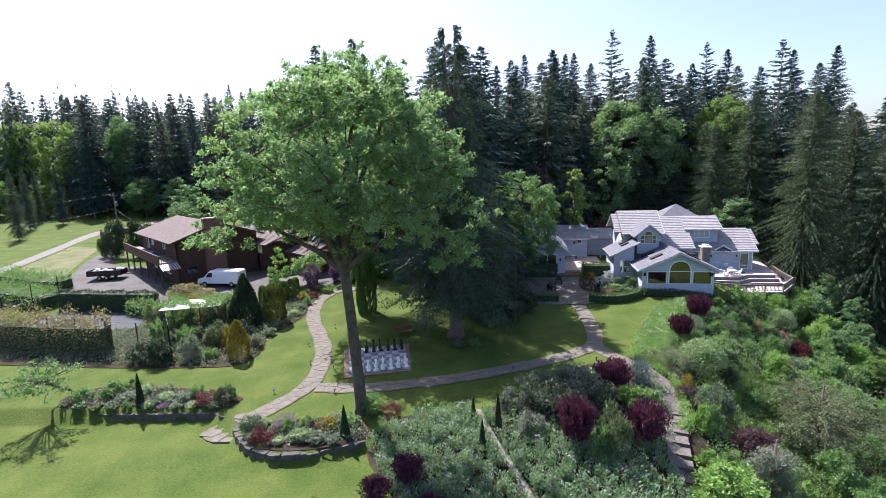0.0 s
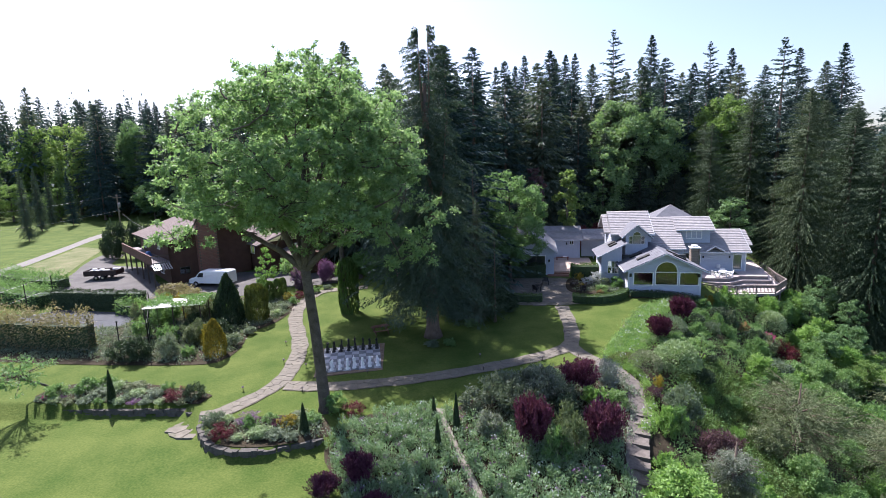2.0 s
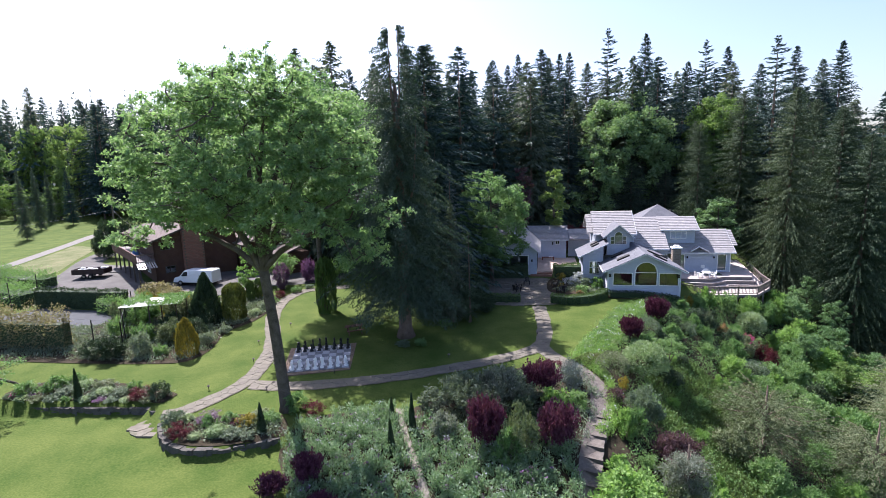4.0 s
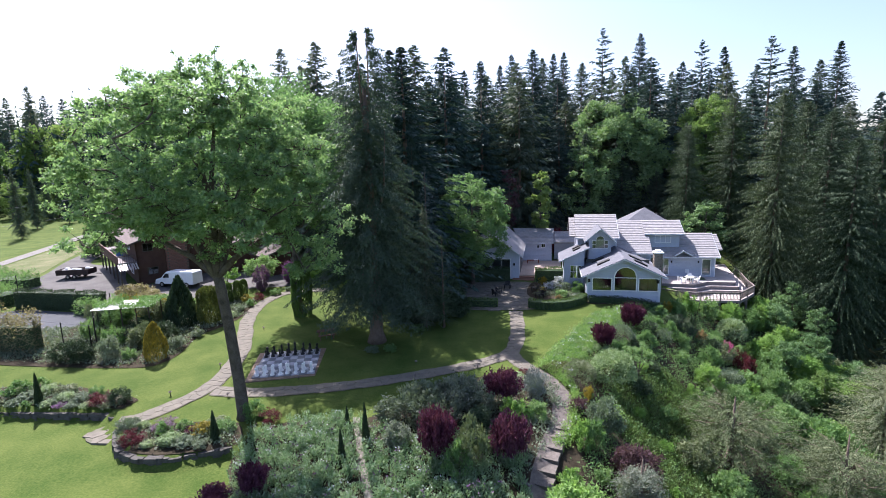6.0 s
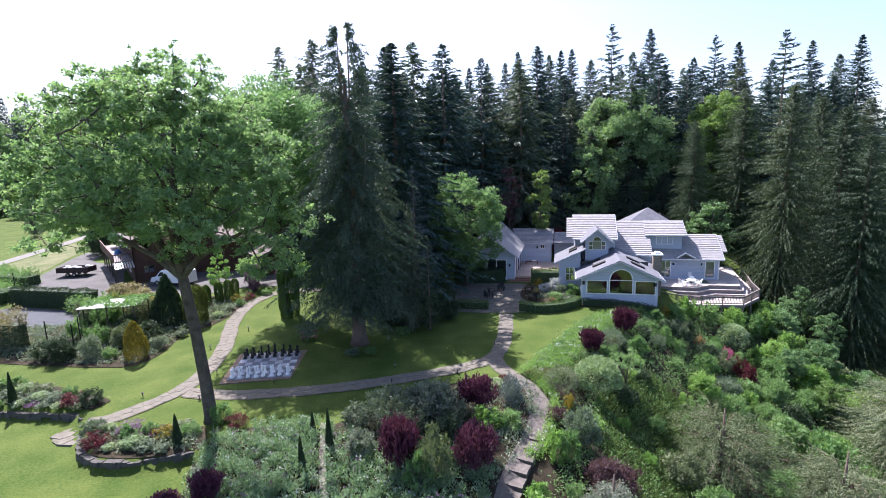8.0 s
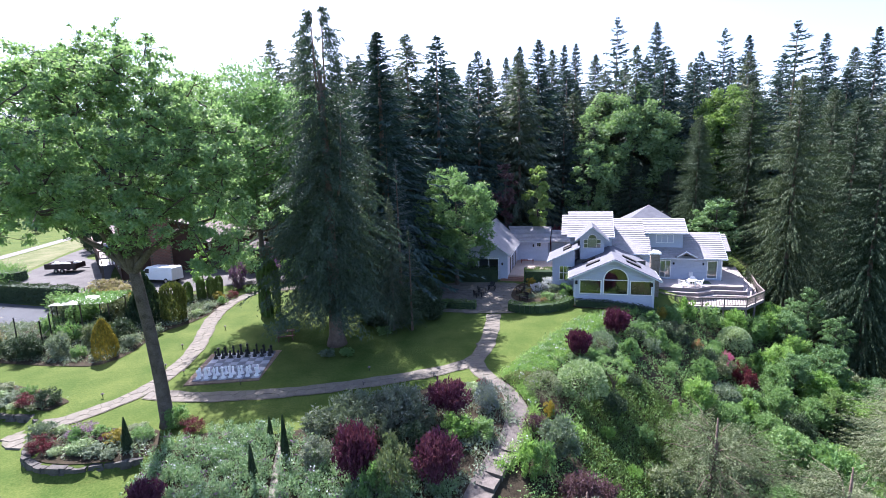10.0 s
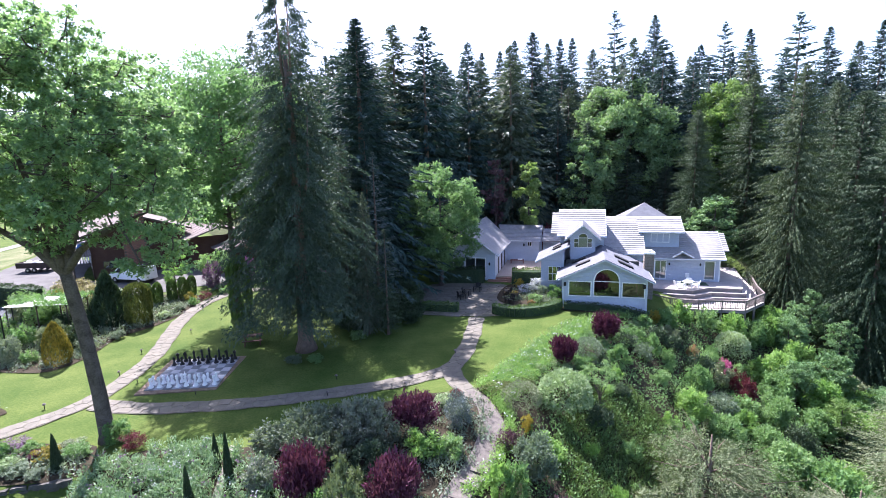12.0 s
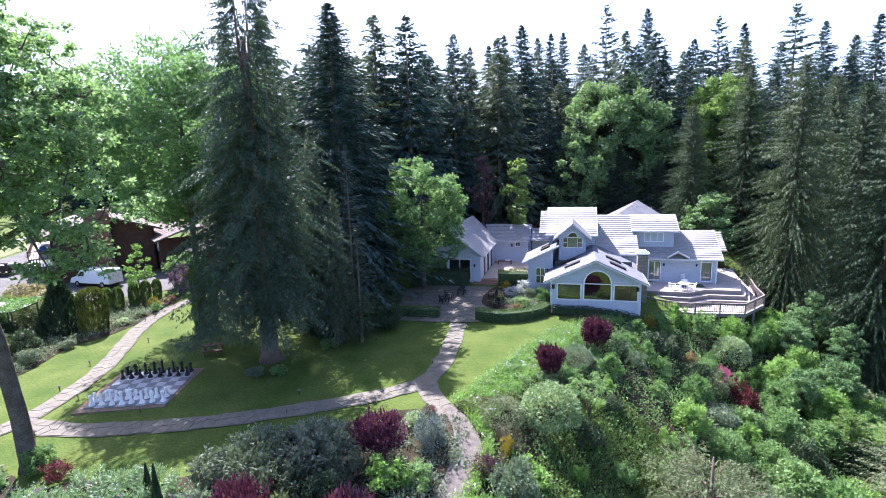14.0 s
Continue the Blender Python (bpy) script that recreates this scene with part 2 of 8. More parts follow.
    "l_tan": leafy("l_tan", (0.15, 0.12, 0.055), (0.24, 0.20, 0.09), (0.28, 0.27, 0.12), 0.3, 0.8),
    "l_lilac": leafy("l_lilac", (0.13, 0.055, 0.12), (0.24, 0.11, 0.21), (0.08, 0.10, 0.05), 0.25, 0.5),
    "l_pink": leafy("l_pink", (0.42, 0.05, 0.16), (0.55, 0.10, 0.25), (0.10, 0.14, 0.04), 0.25, 0.4),
    "l_orange": leafy("l_orange", (0.28, 0.14, 0.05), (0.38, 0.20, 0.08), (0.12, 0.15, 0.05), 0.25, 0.4),
    "l_whiteflower": leafy("l_whiteflower", (0.5, 0.52, 0.46), (0.65, 0.66, 0.6), (0.14, 0.19, 0.08), 0.25, 0.4),
}


# ---- lie of the land ----
def sstep(a, b, x):
    t = min(1, max(0, (x - a) / (b - a)))
    return t * t * (3 - 2 * t)


def soft(d, k=1.2):
    return k * math.log1p(math.exp(min(40, d / k)))


def wall_y(x):
    return 31.0 - 5.3 * sstep(-17, -10, x) + 1.4 * sstep(-8.5, -4.5, x)


def H(x, y):
    """Height of the ground: a lawn that rises to the house, a lower lawn behind the low wall, a bed and a steep bank."""
    z = -0.75 + 0.05 * (min(68, max(15, y)) - 30.5)
    z -= 0.17 * soft(28 - y, 1.0) * sstep(-6, 0, x)
    w = sstep(0, 0.35, wall_y(x) + 0.2 - y) * (1 - sstep(-5, 0, x))
    z += w * (-1.5 - 0.02 * (30 - y) - z)
    d = (x - 17) * 0.83 - (y - 34) * (0.56 if y > 34 else 0.3)
    z -= min(16, 0.55 * soft(d) + (0.25 * soft(d - 3, 1.0) - 0.35 * soft(d - 7.5, 1.0)) * (1 - 0.8 * sstep(50, 55, y)))
    return z + 0.035 * max(0, math.hypot(x, y - 40) - 120)


# ---- building helpers ----
def mesh(name, verts, faces, material, smooth=False):
    me = bpy.data.meshes.new(name)
    me.from_pydata([tuple(v) for v in verts], [], [tuple(q) for q in faces])
    if material:
        me.materials.append(material)
    if smooth:
        me.polygons.foreach_set("use_smooth", [True] * len(me.polygons))
    me.update()
    return me


class Shape:
    """Collects boxes, prisms, tubes and strips for one mesh."""

    def __init__(self):
        self.v, self.f = [], []

    def add(self, verts, faces):
        k = len(self.v)
        self.v += [Vector(p) for p in verts]
        self.f += [tuple(i + k for i in q) for q in faces]
        return self

    def box(self, x0, x1, y0, y1, z0, z1, m=None):
        p = [Vector((x, y, z)) for z in (z0, z1) for x, y in ((x0, y0), (x1, y0), (x1, y1), (x0, y1))]
        if m:
            p = [m @ q for q in p]
        return self.add(p, [(3, 2, 1, 0), (4, 5, 6, 7), (0, 1, 5, 4), (1, 2, 6, 5), (2, 3, 7, 6), (3, 0, 4, 7)])

    def prism(self, outline, z0, z1, m=None, inset=0.0):
        """An outline in the plane, drawn up from z0 to z1 (numbers or functions of x, y); inset chamfers the top edge."""
        n = len(outline)
        lo = [Vector((x, y, z0(x, y) if callable(z0) else z0)) for x, y in outline]
        cx, cy = sum(p[0] for p in outline) / n, sum(p[1] for p in outline) / n
        hi = []
        for x, y in outline:
            r = math.hypot(x - cx, y - cy) or 1
            k = max(0, 1 - inset / r)
            x, y = cx + (x - cx) * k, cy + (y - cy) * k
            hi.append(Vector((x, y, z1(x, y) if callable(z1) else z1)))
        p = lo + hi
        if m:
            p = [m @ q for q in p]
        return self.add(p, [tuple(range(n - 1, -1, -1)), tuple(range(n, 2 * n))] + [(i, (i + 1) % n, n + (i + 1) % n, n + i) for i in range(n)])

    def tube(self, points, radii, sides=8, cap=True):
        points = [Vector(p) for p in points]
        rings = []
        for i, p in enumerate(points):
            way = (points[min(i + 1, len(points) - 1)] - points[max(i - 1, 0)]).normalized()
            a = way.cross(Vector((0.3, 1, 0.1)) if abs(way.z) > 0.7 else Vector((0, 0, 1))).normalized()
            b = way.cross(a)
            rings.append([p + radii[i] * (math.cos(t) * a + math.sin(t) * b) for t in (2 * math.pi * k / sides for k in range(sides))])
        v = [q for r in rings for q in r]
        f = [(i * sides + k, i * sides + (k + 1) % sides, (i + 1) * sides + (k + 1) % sides, (i + 1) * sides + k) for i in range(len(rings) - 1) for k in range(sides)]
        if cap:
            f += [tuple(range(sides - 1, -1, -1)), tuple(range(len(v) - sides, len(v)))]
        return self.add(v, f)

    def turned(self, profile, x=0, y=0, z=0, sides=12):
        """A body of revolution; profile: (radius, height) from the foot up."""
        v = [(x + r * math.cos(2 * math.pi * k / sides), y + r * math.sin(2 * math.pi * k / sides), z + h) for r, h in profile for k in range(sides)]
        f = [(i * sides + k, i * sides + (k + 1) % sides, (i + 1) * sides + (k + 1) % sides, (i + 1) * sides + k) for i in range(len(profile) - 1) for k in range(sides)]
        f += [tuple(range(sides - 1, -1, -1)), tuple(range(len(v) - sides, len(v)))]
        return self.add(v, f)

    def weld(self):
        """Joins corners that lie on one another."""
        seen, to, v = {}, [], []
        for p in self.v:
            k = (round(p.x, 3), round(p.y, 3), round(p.z, 3))
            if k not in seen:
                seen[k] = len(v)
                v.append(p)
            to.append(seen[k])
        self.v, self.f = v, [tuple(dict.fromkeys(to[i] for i in q)) for q in self.f]
        self.f = [q for q in self.f if len(q) > 2]
        return self

    def ob(self, name, material, parent=None, label="", smooth=False):
        if name in ("wall", "fascia", "window", "door", "glass_door"):
            self.weld()
        o = new(name, mesh(name, self.v, self.f, material, smooth))
        if parent:
            o.parent = parent
        if label:
            o["label"] = label
        return o


def thing(name, label, category, group="", at=(0, 0, 0), turn=0.0, kind=""):
    e = new(name)
    e.matrix_basis = pose(*at, 0, 0, turn)
    return tagged(e, label, category, group, kind)


def smooth_line(points, step=0.5, closed=False):
    """A Catmull-Rom line through the points."""
    P = [Vector(p) for p in points]
    n, out = len(P), []
    for i in range(n if closed else n - 1):
        a, b, c, d = (P[(i + k) % n] if closed else P[min(max(i + k, 0), n - 1)] for k in (-1, 0, 1, 2))
        m = max(1, int((c - b).length / step))
        for k in range(m):
            t = k / m
            out.append(0.5 * ((2 * b) + (c - a) * t + (2 * a - 5 * b + 4 * c - d) * t * t + (3 * b - a - 3 * c + d) * t ** 3))
    if not closed:
        out.append(P[-1])
    return out


def inside(x, y, poly):
    hit = False
    for i in range(len(poly)):
        (x0, y0), (x1, y1) = poly[i - 1][:2], poly[i][:2]
        if (y0 > y) != (y1 > y) and x < (x1 - x0) * (y - y0) / (y1 - y0) + x0:
            hit = not hit
    return hit


def sheet(name, outline, lift, material, step=1.0, curve=True, label="", category="", kind="structure"):
    """A sheet that lies on the ground within an outline."""
    from mathutils import geometry
    edge = [p.to_2d() for p in smooth_line([(x, y, 0) for x, y in outline], step, True)] if curve else [Vector(p) for p in outline]
    xs, ys = [p.x for p in edge], [p.y for p in edge]
    pts = list(edge)
    for i in range(int((max(xs) - min(xs)) / step)):
        for j in range(int((max(ys) - min(ys)) / step)):
            x, y = min(xs) + (i + 0.5) * step, min(ys) + (j + 0.5) * step
            if inside(x, y, edge):
                pts.append(Vector((x, y)))
    n = len(edge)
    v, _, f, *_ = geometry.delaunay_2d_cdt(pts, [], [list(range(n))], 1, 0.01)
    top = [(p.x, p.y, H(p.x, p.y) + lift) for p in v]
    o = new(name, mesh(name, top, f, material, True))
    return tagged(o, label, category, "", kind)


# ---- foliage ----
def leaves(name, C, D, S, material, aspect=0.5, rng=None, level=1.0):
    """Leaves or sprays as pointed blades at the centres C, pointing along D, S long (half)."""
    n = len(C)
    R = rng.normal(size=(n, 3)) * 0.7 + np.array([0, 0, level])
    D = D / (np.linalg.norm(D, axis=1, keepdims=True) + 1e-9)
    B = np.cross(D, R)
    B /= np.linalg.norm(B, axis=1, keepdims=True) + 1e-9
    S = S[:, None]
    V = np.empty((n, 3, 3))
    V[:, 0] = C + D * S
    V[:, 1], V[:, 2] = C - D * S * 0.8 + B * S * aspect, C - D * S * rng.uniform(0.3, 1.0, (n, 1)) - B * S * aspect
    me = bpy.data.meshes.new(name)
    me.vertices.add(n * 3)
    me.vertices.foreach_set("co", V.reshape(-1).astype(np.float32))
    me.loops.add(n * 3)
    me.loops.foreach_set("vertex_index", np.arange(n * 3, dtype=np.int32))
    me.polygons.add(n)
    me.polygons.foreach_set("loop_start", np.arange(0, n * 3, 3, dtype=np.int32))
    me.polygons.foreach_set("loop_total", np.full(n, 3, dtype=np.int32))
    me.materials.append(material)
    me.update()
    me.validate()
    return me


def conifer_crown(name, seed, h, r, z0, levels, per, cards, size, material, droop=0.25, top=0.75, ragged=0.3, hang=0.1, thin=0.26, lumps=0.15, level=1.3):
    """Whorls of drooping branches, each a spine with sprays to both sides, wide below and narrow above."""
    g = np.random.default_rng(seed)
    C, D, S = [], [], []
    for i in range(levels):
        q = 1 - (1 - (i + g.uniform(0, 1)) / levels) ** 1.25
        z = z0 + (h - z0) * q
        R = r * (1 - q) ** top * (0.25 + 0.75 * min(1, (q + 0.04) * 9)) + 0.1
        k = max(5, int(per * (0.65 + 0.35 * (1 - q))))
        for a in g.uniform(0, 2 * math.pi, k):
            L = R * (1 + g.uniform(-ragged, ragged)) * (1 + lumps * math.sin(3 * a + q * 19 + seed) * math.cos(2 * a - q * 31))
            m = max(6, int(cards * (0.35 + 0.65 * L / r)))
            f = ((np.arange(m) + g.uniform(0.1, 1, m)) / m) ** 0.7
            turn = np.where(np.arange(m) % 2, 1.0, -1.0) * g.uniform(0.3, 1.1, m)
            out, across = np.array([math.cos(a), math.sin(a), 0]), np.array([-math.sin(a), math.cos(a), 0])
            d = out * (0.75 + 0.25 * f)[:, None] + across * (turn * (1.05 - 0.6 * f))[:, None]
            sag = droop * (1.1 - q)
            d[:, 2] = 0.1 * q - 0.08 - sag * f - hang * (1 - 0.55 * q) * g.uniform(0.2, 1.8, m) + g.normal(0, 0.16, m)
            w = size * g.uniform(0.6, 1.25, m) * min(1.0, 0.36 + 1.0 * L / r) * (1.25 - 0.5 * f)
            p = out * (f * L)[:, None]
            p[:, 2] = z + (0.12 + 0.2 * q) * L * f - sag * L * f * f + g.normal(0, 0.06, m)
            C.append(p + d * (w * 0.7)[:, None])
            D.append(d)
            S.append(w)
    t = np.linspace(0, 1, 16)
    C.append(np.stack([t * 0, t * 0, h - 0.10 * h * (1 - t)], 1))
    D.append(np.stack([g.normal(0, 0.35, 16), g.normal(0, 0.35, 16), t * 0 + 1], 1))
    S.append((0.10 + 0.005 * h) * (1.1 - 0.4 * t))
    return leaves(name, np.concatenate(C), np.concatenate(D), np.concatenate(S), material, thin, g, level)


def lobes_crown(name, seed, lobes, per, size, material, squash=0.8, shell=0.55, droop=0.0, hang=0.0, level=0.7, wide=0.6):
    """Clumps of leaves round the lobe centres (x, y, z, radius), thin inside, uneven outside."""
    g = np.random.default_rng(seed)
    C, D, S = [], [], []
    for x, y, z, r in lobes:
        m = max(8, int(per * r * r))
        d = g.normal(size=(m, 3))
        d /= np.linalg.norm(d, axis=1, keepdims=True)
        rad = r * (shell + (1 - shell) * g.uniform(0, 1, m)) * (1 + 0.18 * np.sin(d[:, 0] * 5 + x) * np.cos(d[:, 1] * 6 + y + d[:, 2] * 4))
        p = d * rad[:, None] * np.array([1, 1, squash])
        p[:, 2] -= droop * (p[:, 0] ** 2 + p[:, 1] ** 2) / max(r, 0.1)
        C.append(p + np.array([x, y, z]))
        D.append(d + g.normal(0, 0.6, (m, 3)) + np.array([0, 0, -hang]))
        S.append(size * g.uniform(0.6, 1.3, m))
    return leaves(name, np.concatenate(C), np.concatenate(D), np.concatenate(S), material, wide, g, level)


def crown_lobes(seed, n, rx, rz, zc, r0, r1, flat=0.0):
    """Lobe centres spread through an egg, more of them outside."""
    g = random.Random(seed)
    out = []
    while len(out) < n:
        a, u, w = g.uniform(0, 2 * math.pi), g.uniform(-1, 1), g.uniform(0.25, 1) ** 0.5
        k = math.sqrt(1 - u * u) * w
        z = zc + rz * u * w * (1 if u > 0 else 1 - flat)
        out.append((rx * k * math.cos(a), rx * k * math.sin(a), z, g.uniform(r0, r1)))
    return out


def limbs(seed, base_z, top, r0, lobes, every=1, bend=0.15, r1=0.03):
    """A tapered trunk to top=(x, y, z) with limbs to the lobes."""
    g = random.Random(seed)
    s = Shape()
    n = 9
    pts = [Vector((top[0] * t + 0.25 * math.sin(3 * t) * g.uniform(-1, 1) * bend, top[1] * t, base_z + (top[2] - base_z) * t)) for t in (i / (n - 1) for i in range(n))]
    rad = [r0 * (1.6 if i == 0 else 1.12 if i == 1 else 1 - 0.72 * i / (n - 1)) for i in range(n)]
    s.tube(pts, rad, 12)
    for lx, ly, lz, lr in lobes[::every]:
        t = min(0.96, max(0.38, (lz - base_z - 0.45 * math.hypot(lx, ly)) / (top[2] - base_z)))
        a = pts[0].lerp(pts[-1], t)
        i = t * (n - 1)
        a = pts[int(i)].lerp(pts[min(n - 1, int(i) + 1)], i - int(i))
        b = Vector((lx, ly, lz))
        m = a.lerp(b, 0.5) + Vector((g.uniform(-0.3, 0.3), g.uniform(-0.3, 0.3), -0.12 * (b - a).length))
        rr = max(r1 * 1.5, r0 * 0.34 * (1 - t * 0.6))
        s.tube([a, a.lerp(m, 0.5), m, m.lerp(b, 0.5) + Vector((0, 0, 0.1)), b], [rr, rr * 0.8, rr * 0.55, rr * 0.35, r1], 6, False)
    return s


def tree(name, trunk, crown, label, category, group="", bark="bark"):
    """A tree at the origin from a trunk Shape and a crown mesh."""
    e = thing(name, label, category, group)
    trunk.ob("trunk", M[bark], e, "", True)
    c = new("crown", crown)
    c.parent = e
    return e


def place(ob, x, y, turn=0.0, sx=1.0, sz=1.0, sink=0.1, z=None):
    return pose(x, y, (H(x, y) if z is None else z) - sink, 0, 0, turn) @ Matrix.Diagonal((sx, sx, sz, 1))


# ---- ground, beds, roads ----
def build_ground():
    def axis(lo, hi, mlo, mhi, step):
        a = list(np.arange(mlo, mhi + 0.01, step))
        b = list(np.arange(lo, mlo, 2.5)) + list(np.arange(mhi + 2.5, hi, 2.5))
        far = [s * 60 * 1.35 ** k for k in range(3, 15) for s in (-1, 1)]
        return sorted(a + b + [q for q in far if q < lo - 5 or q > hi + 5])
    xs, ys = axis(-150, 120, -32, 36, 0.6), axis(-40, 170, 14, 66, 0.6)
    v = [(x, y, H(x, y)) for y in ys for x in xs]
    n = len(xs)
    f = [(j * n + i, j * n + i + 1, (j + 1) * n + i + 1, (j + 1) * n + i) for j in range(len(ys) - 1) for i in range(n - 1)]
    tagged(new("ground", mesh("ground", v, f, M["grass"], True)), "mown green lawn rising gently to the house", "ground", "", "structure")


build_ground()
sheet("forest_floor", [(-14, 66), (-4, 70), (6, 78), (22, 84), (38, 80), (46, 66), (49, 54), (40, 36), (60, 20), (120, 20), (130, 130), (60, 160), (-20, 160), (-60, 130), (-40, 96), (-26, 78)], 0.04, M["forest_floor"], 3.5, True, "dark needle-strewn ground under the trees", "forest floor")
sheet("bed_bank", [(14.9, 37.1), (16.4, 40.3), (18.3, 43.6), (20.7, 47.4), (23.2, 50.5), (26.6, 52.4), (32.0, 53.6), (38.0, 56.5), (46, 57), (50, 46), (44, 30), (30, 18), (18, 14), (4, 13), (-3, 18), (-2.5, 22), (-4.8, 26.6), (-2.5, 29.7), (1.5, 29.7), (4.2, 31.2), (6.2, 33.3), (9.2, 35.3), (11.6, 36.7), (13.2, 37.0), (14.2, 36.7)], 0.05, M["soil"], 1.2, True, "planted garden bed sloping down the bank", "garden bed")
sheet("bed_wall_east", [(-12.8, 28.9), (-10.6, 29.4), (-7.8, 29.7), (-5.8, 29.6), (-4.6, 27.4), (-6.4, 26.6), (-8.6, 26.1), (-11, 26.3), (-13.2, 27.6)], 0.05, M["soil"], 0.7, True, "planted bed behind the low stone wall", "garden bed")
sheet("bed_wall_west", [(-28, 31.7), (-23, 31.6), (-17.5, 31.4), (-15.2, 31.2), (-14.8, 32.4), (-17.5, 33.4), (-21.5, 34.4), (-25.5, 34.8), (-28.4, 33.6)], 0.05, M["soil"], 0.7, True, "planted bed behind the low stone wall", "garden bed")
sheet("bed_fence", [(-48, 40.5), (-36, 38.6), (-27, 37.8), (-21, 37.6), (-17.4, 38.0), (-16.6, 40.6), (-17.2, 44.5), (-15.8, 47.5), (-15.2, 52.5), (-16.5, 56.0), (-19, 57), (-24, 56), (-29, 51), (-33, 47), (-40, 44.5), (-48, 44.5)], 0.05, M["soil"], 1.0, True, "planted bed beside the court", "garden bed")
sheet("bed_house", [(16.2, 56.2), (18.4, 54.0), (21.8, 54.2), (22.5, 57.5), (21.8, 61.2), (17.6, 61.4)], 0.14, M["soil"], 0.7, True, "planted bed between the patio and the house", "garden bed")
sheet("bed_foundation", [(22.4, 53.3), (26, 52.7), (30.4, 52.2), (30.6, 53.3), (26, 54), (22.4, 54.5)], 0.06, M["soil"], 0.6, True, "narrow bare bed along the house wall", "garden bed")
sheet("gravel_road", [(-58, 42), (-69, 71), (-72.5, 80.6), (-77, 92), (-87, 119), (-85, 139), (-83, 159), (-87, 159), (-88.5, 139), (-91.5, 122), (-83, 100), (-73.7, 76.5), (-62, 42)], 0.05, M["gravel"], 2.0, True, "grey gravel drive between the lawns", "road")
sheet("dry_lawn", [(-57, 50), (-62, 60), (-68.6, 72), (-72, 81), (-76.4, 93), (-79, 99), (-71, 95), (-64, 82), (-57.5, 70), (-54, 63.5), (-53, 57)], 0.045, M["dry_grass"], 1.5, True, "dry yellowing lawn beside the drive", "lawn")
sheet("driveway", [(-53.5, 63.2), (-56.2, 69.5), (-61.5, 79), (-65, 88), (-61, 88), (-56, 78), (-50, 75), (-46, 73), (-36.5, 62), (-30, 68.5), (-14, 68), (-10, 64), (-14, 61.4), (-20, 60), (-23, 57.2), (-30, 55.2), (-34, 55), (-42, 58.2), (-49, 58.5)], 0.05, M["asphalt"], 1.5, True, "grey asphalt parking area", "driveway")
sheet("court", [(-45, 45.2), (-32.5, 44), (-32.2, 51), (-44, 52.8), (-47, 50)], 0.055, M["court"], 1.5, False, "blue-grey hard court behind a fence", "court")


# ---- flagstone paths ----
def clip(poly, nx, ny, k):
    """The part of a polygon where nx * x + ny * y <= k."""
    out = []
    for i in range(len(poly)):
        a, b = poly[i - 1], poly[i]
        da, db = nx * a[0] + ny * a[1] - k, nx * b[0] + ny * b[1] - k
        if da <= 0:
            out.append(a)
        if da * db < 0:
            t = da / (da - db)
            out.append((a[0] + (b[0] - a[0]) * t, a[1] + (b[1] - a[1]) * t))
    return out


def cells(w, h, size, seed, gap=0.022):
    """Crazy paving: the cells of a loose grid of points in a rectangle, each a little shrunk."""
    g = random.Random(seed)
    nx, ny = max(1, round(w / size)), max(1, round(h / size))
    pts = [((i + 0.5 + (0.5 if j % 2 else 0) * 0.8 + g.uniform(-0.36, 0.36)) * w / nx, (j + 0.5 + g.uniform(-0.34, 0.34)) * h / ny) for i in range(nx) for j in range(ny)]
    for px, py in pts:
        poly = [(0, 0), (w, 0), (w, h), (0, h)]
        for qx, qy in pts:
            dx, dy = qx - px, qy - py
            d = math.hypot(dx, dy)
            if 0 < d < 3 * size:
                poly = clip(poly, dx, dy, (qx * qx + qy * qy - px * px - py * py) / 2 - gap * d / 2)
        if len(poly) > 2:
            yield poly


def paved_path(name, line, width, label, size=0.66, seed=1):
    """A path of irregular flat stones along a line, on a mortar bed."""
    L = smooth_line([(x, y, 0) for x, y in line], 0.4)
    run = [0.0]
    for a, b in zip(L, L[1:]):
        run.append(run[-1] + (b - a).length)

    def at(s, v):
        s = min(max(s, 0), run[-1] - 1e-4)
        i = max(k for k in range(len(run)) if run[k] <= s)
        i = min(i, len(L) - 2)
        way = (L[i + 1] - L[i]).normalized()
        p = L[i] + way * (s - run[i])
        wob = 1 + 0.06 * math.sin(s * 1.7 + seed) + 0.05 * math.sin(s * 3.9)
        return p.x - way.y * v * wob, p.y + way.x * v * wob
    bed = Shape()
    n = int(run[-1] / 0.5)
    for i in range(n):
        a, b = run[-1] * i / n, run[-1] * (i + 1) / n
        q = [at(a, -width / 2 - 0.06), at(b, -width / 2 - 0.06), at(b, width / 2 + 0.06), at(a, width / 2 + 0.06)]
        bed.add([(x, y, H(x, y) + 0.045) for x, y in q], [(0, 1, 2, 3)])
    top = tagged(bed.ob(name, M["mortar"]), label, "path", "", "structure")
    g = random.Random(seed)
    for poly in cells(run[-1], width, size, seed):
        o = [at(s, v - width / 2) for s, v in poly]
        rise = 0.064 + g.uniform(-0.008, 0.008)
        Shape().prism(o, lambda x, y: H(x, y) + 0.01, lambda x, y: H(x, y) + rise, None, 0.02).ob("flagstone", M["flagstone"], top)


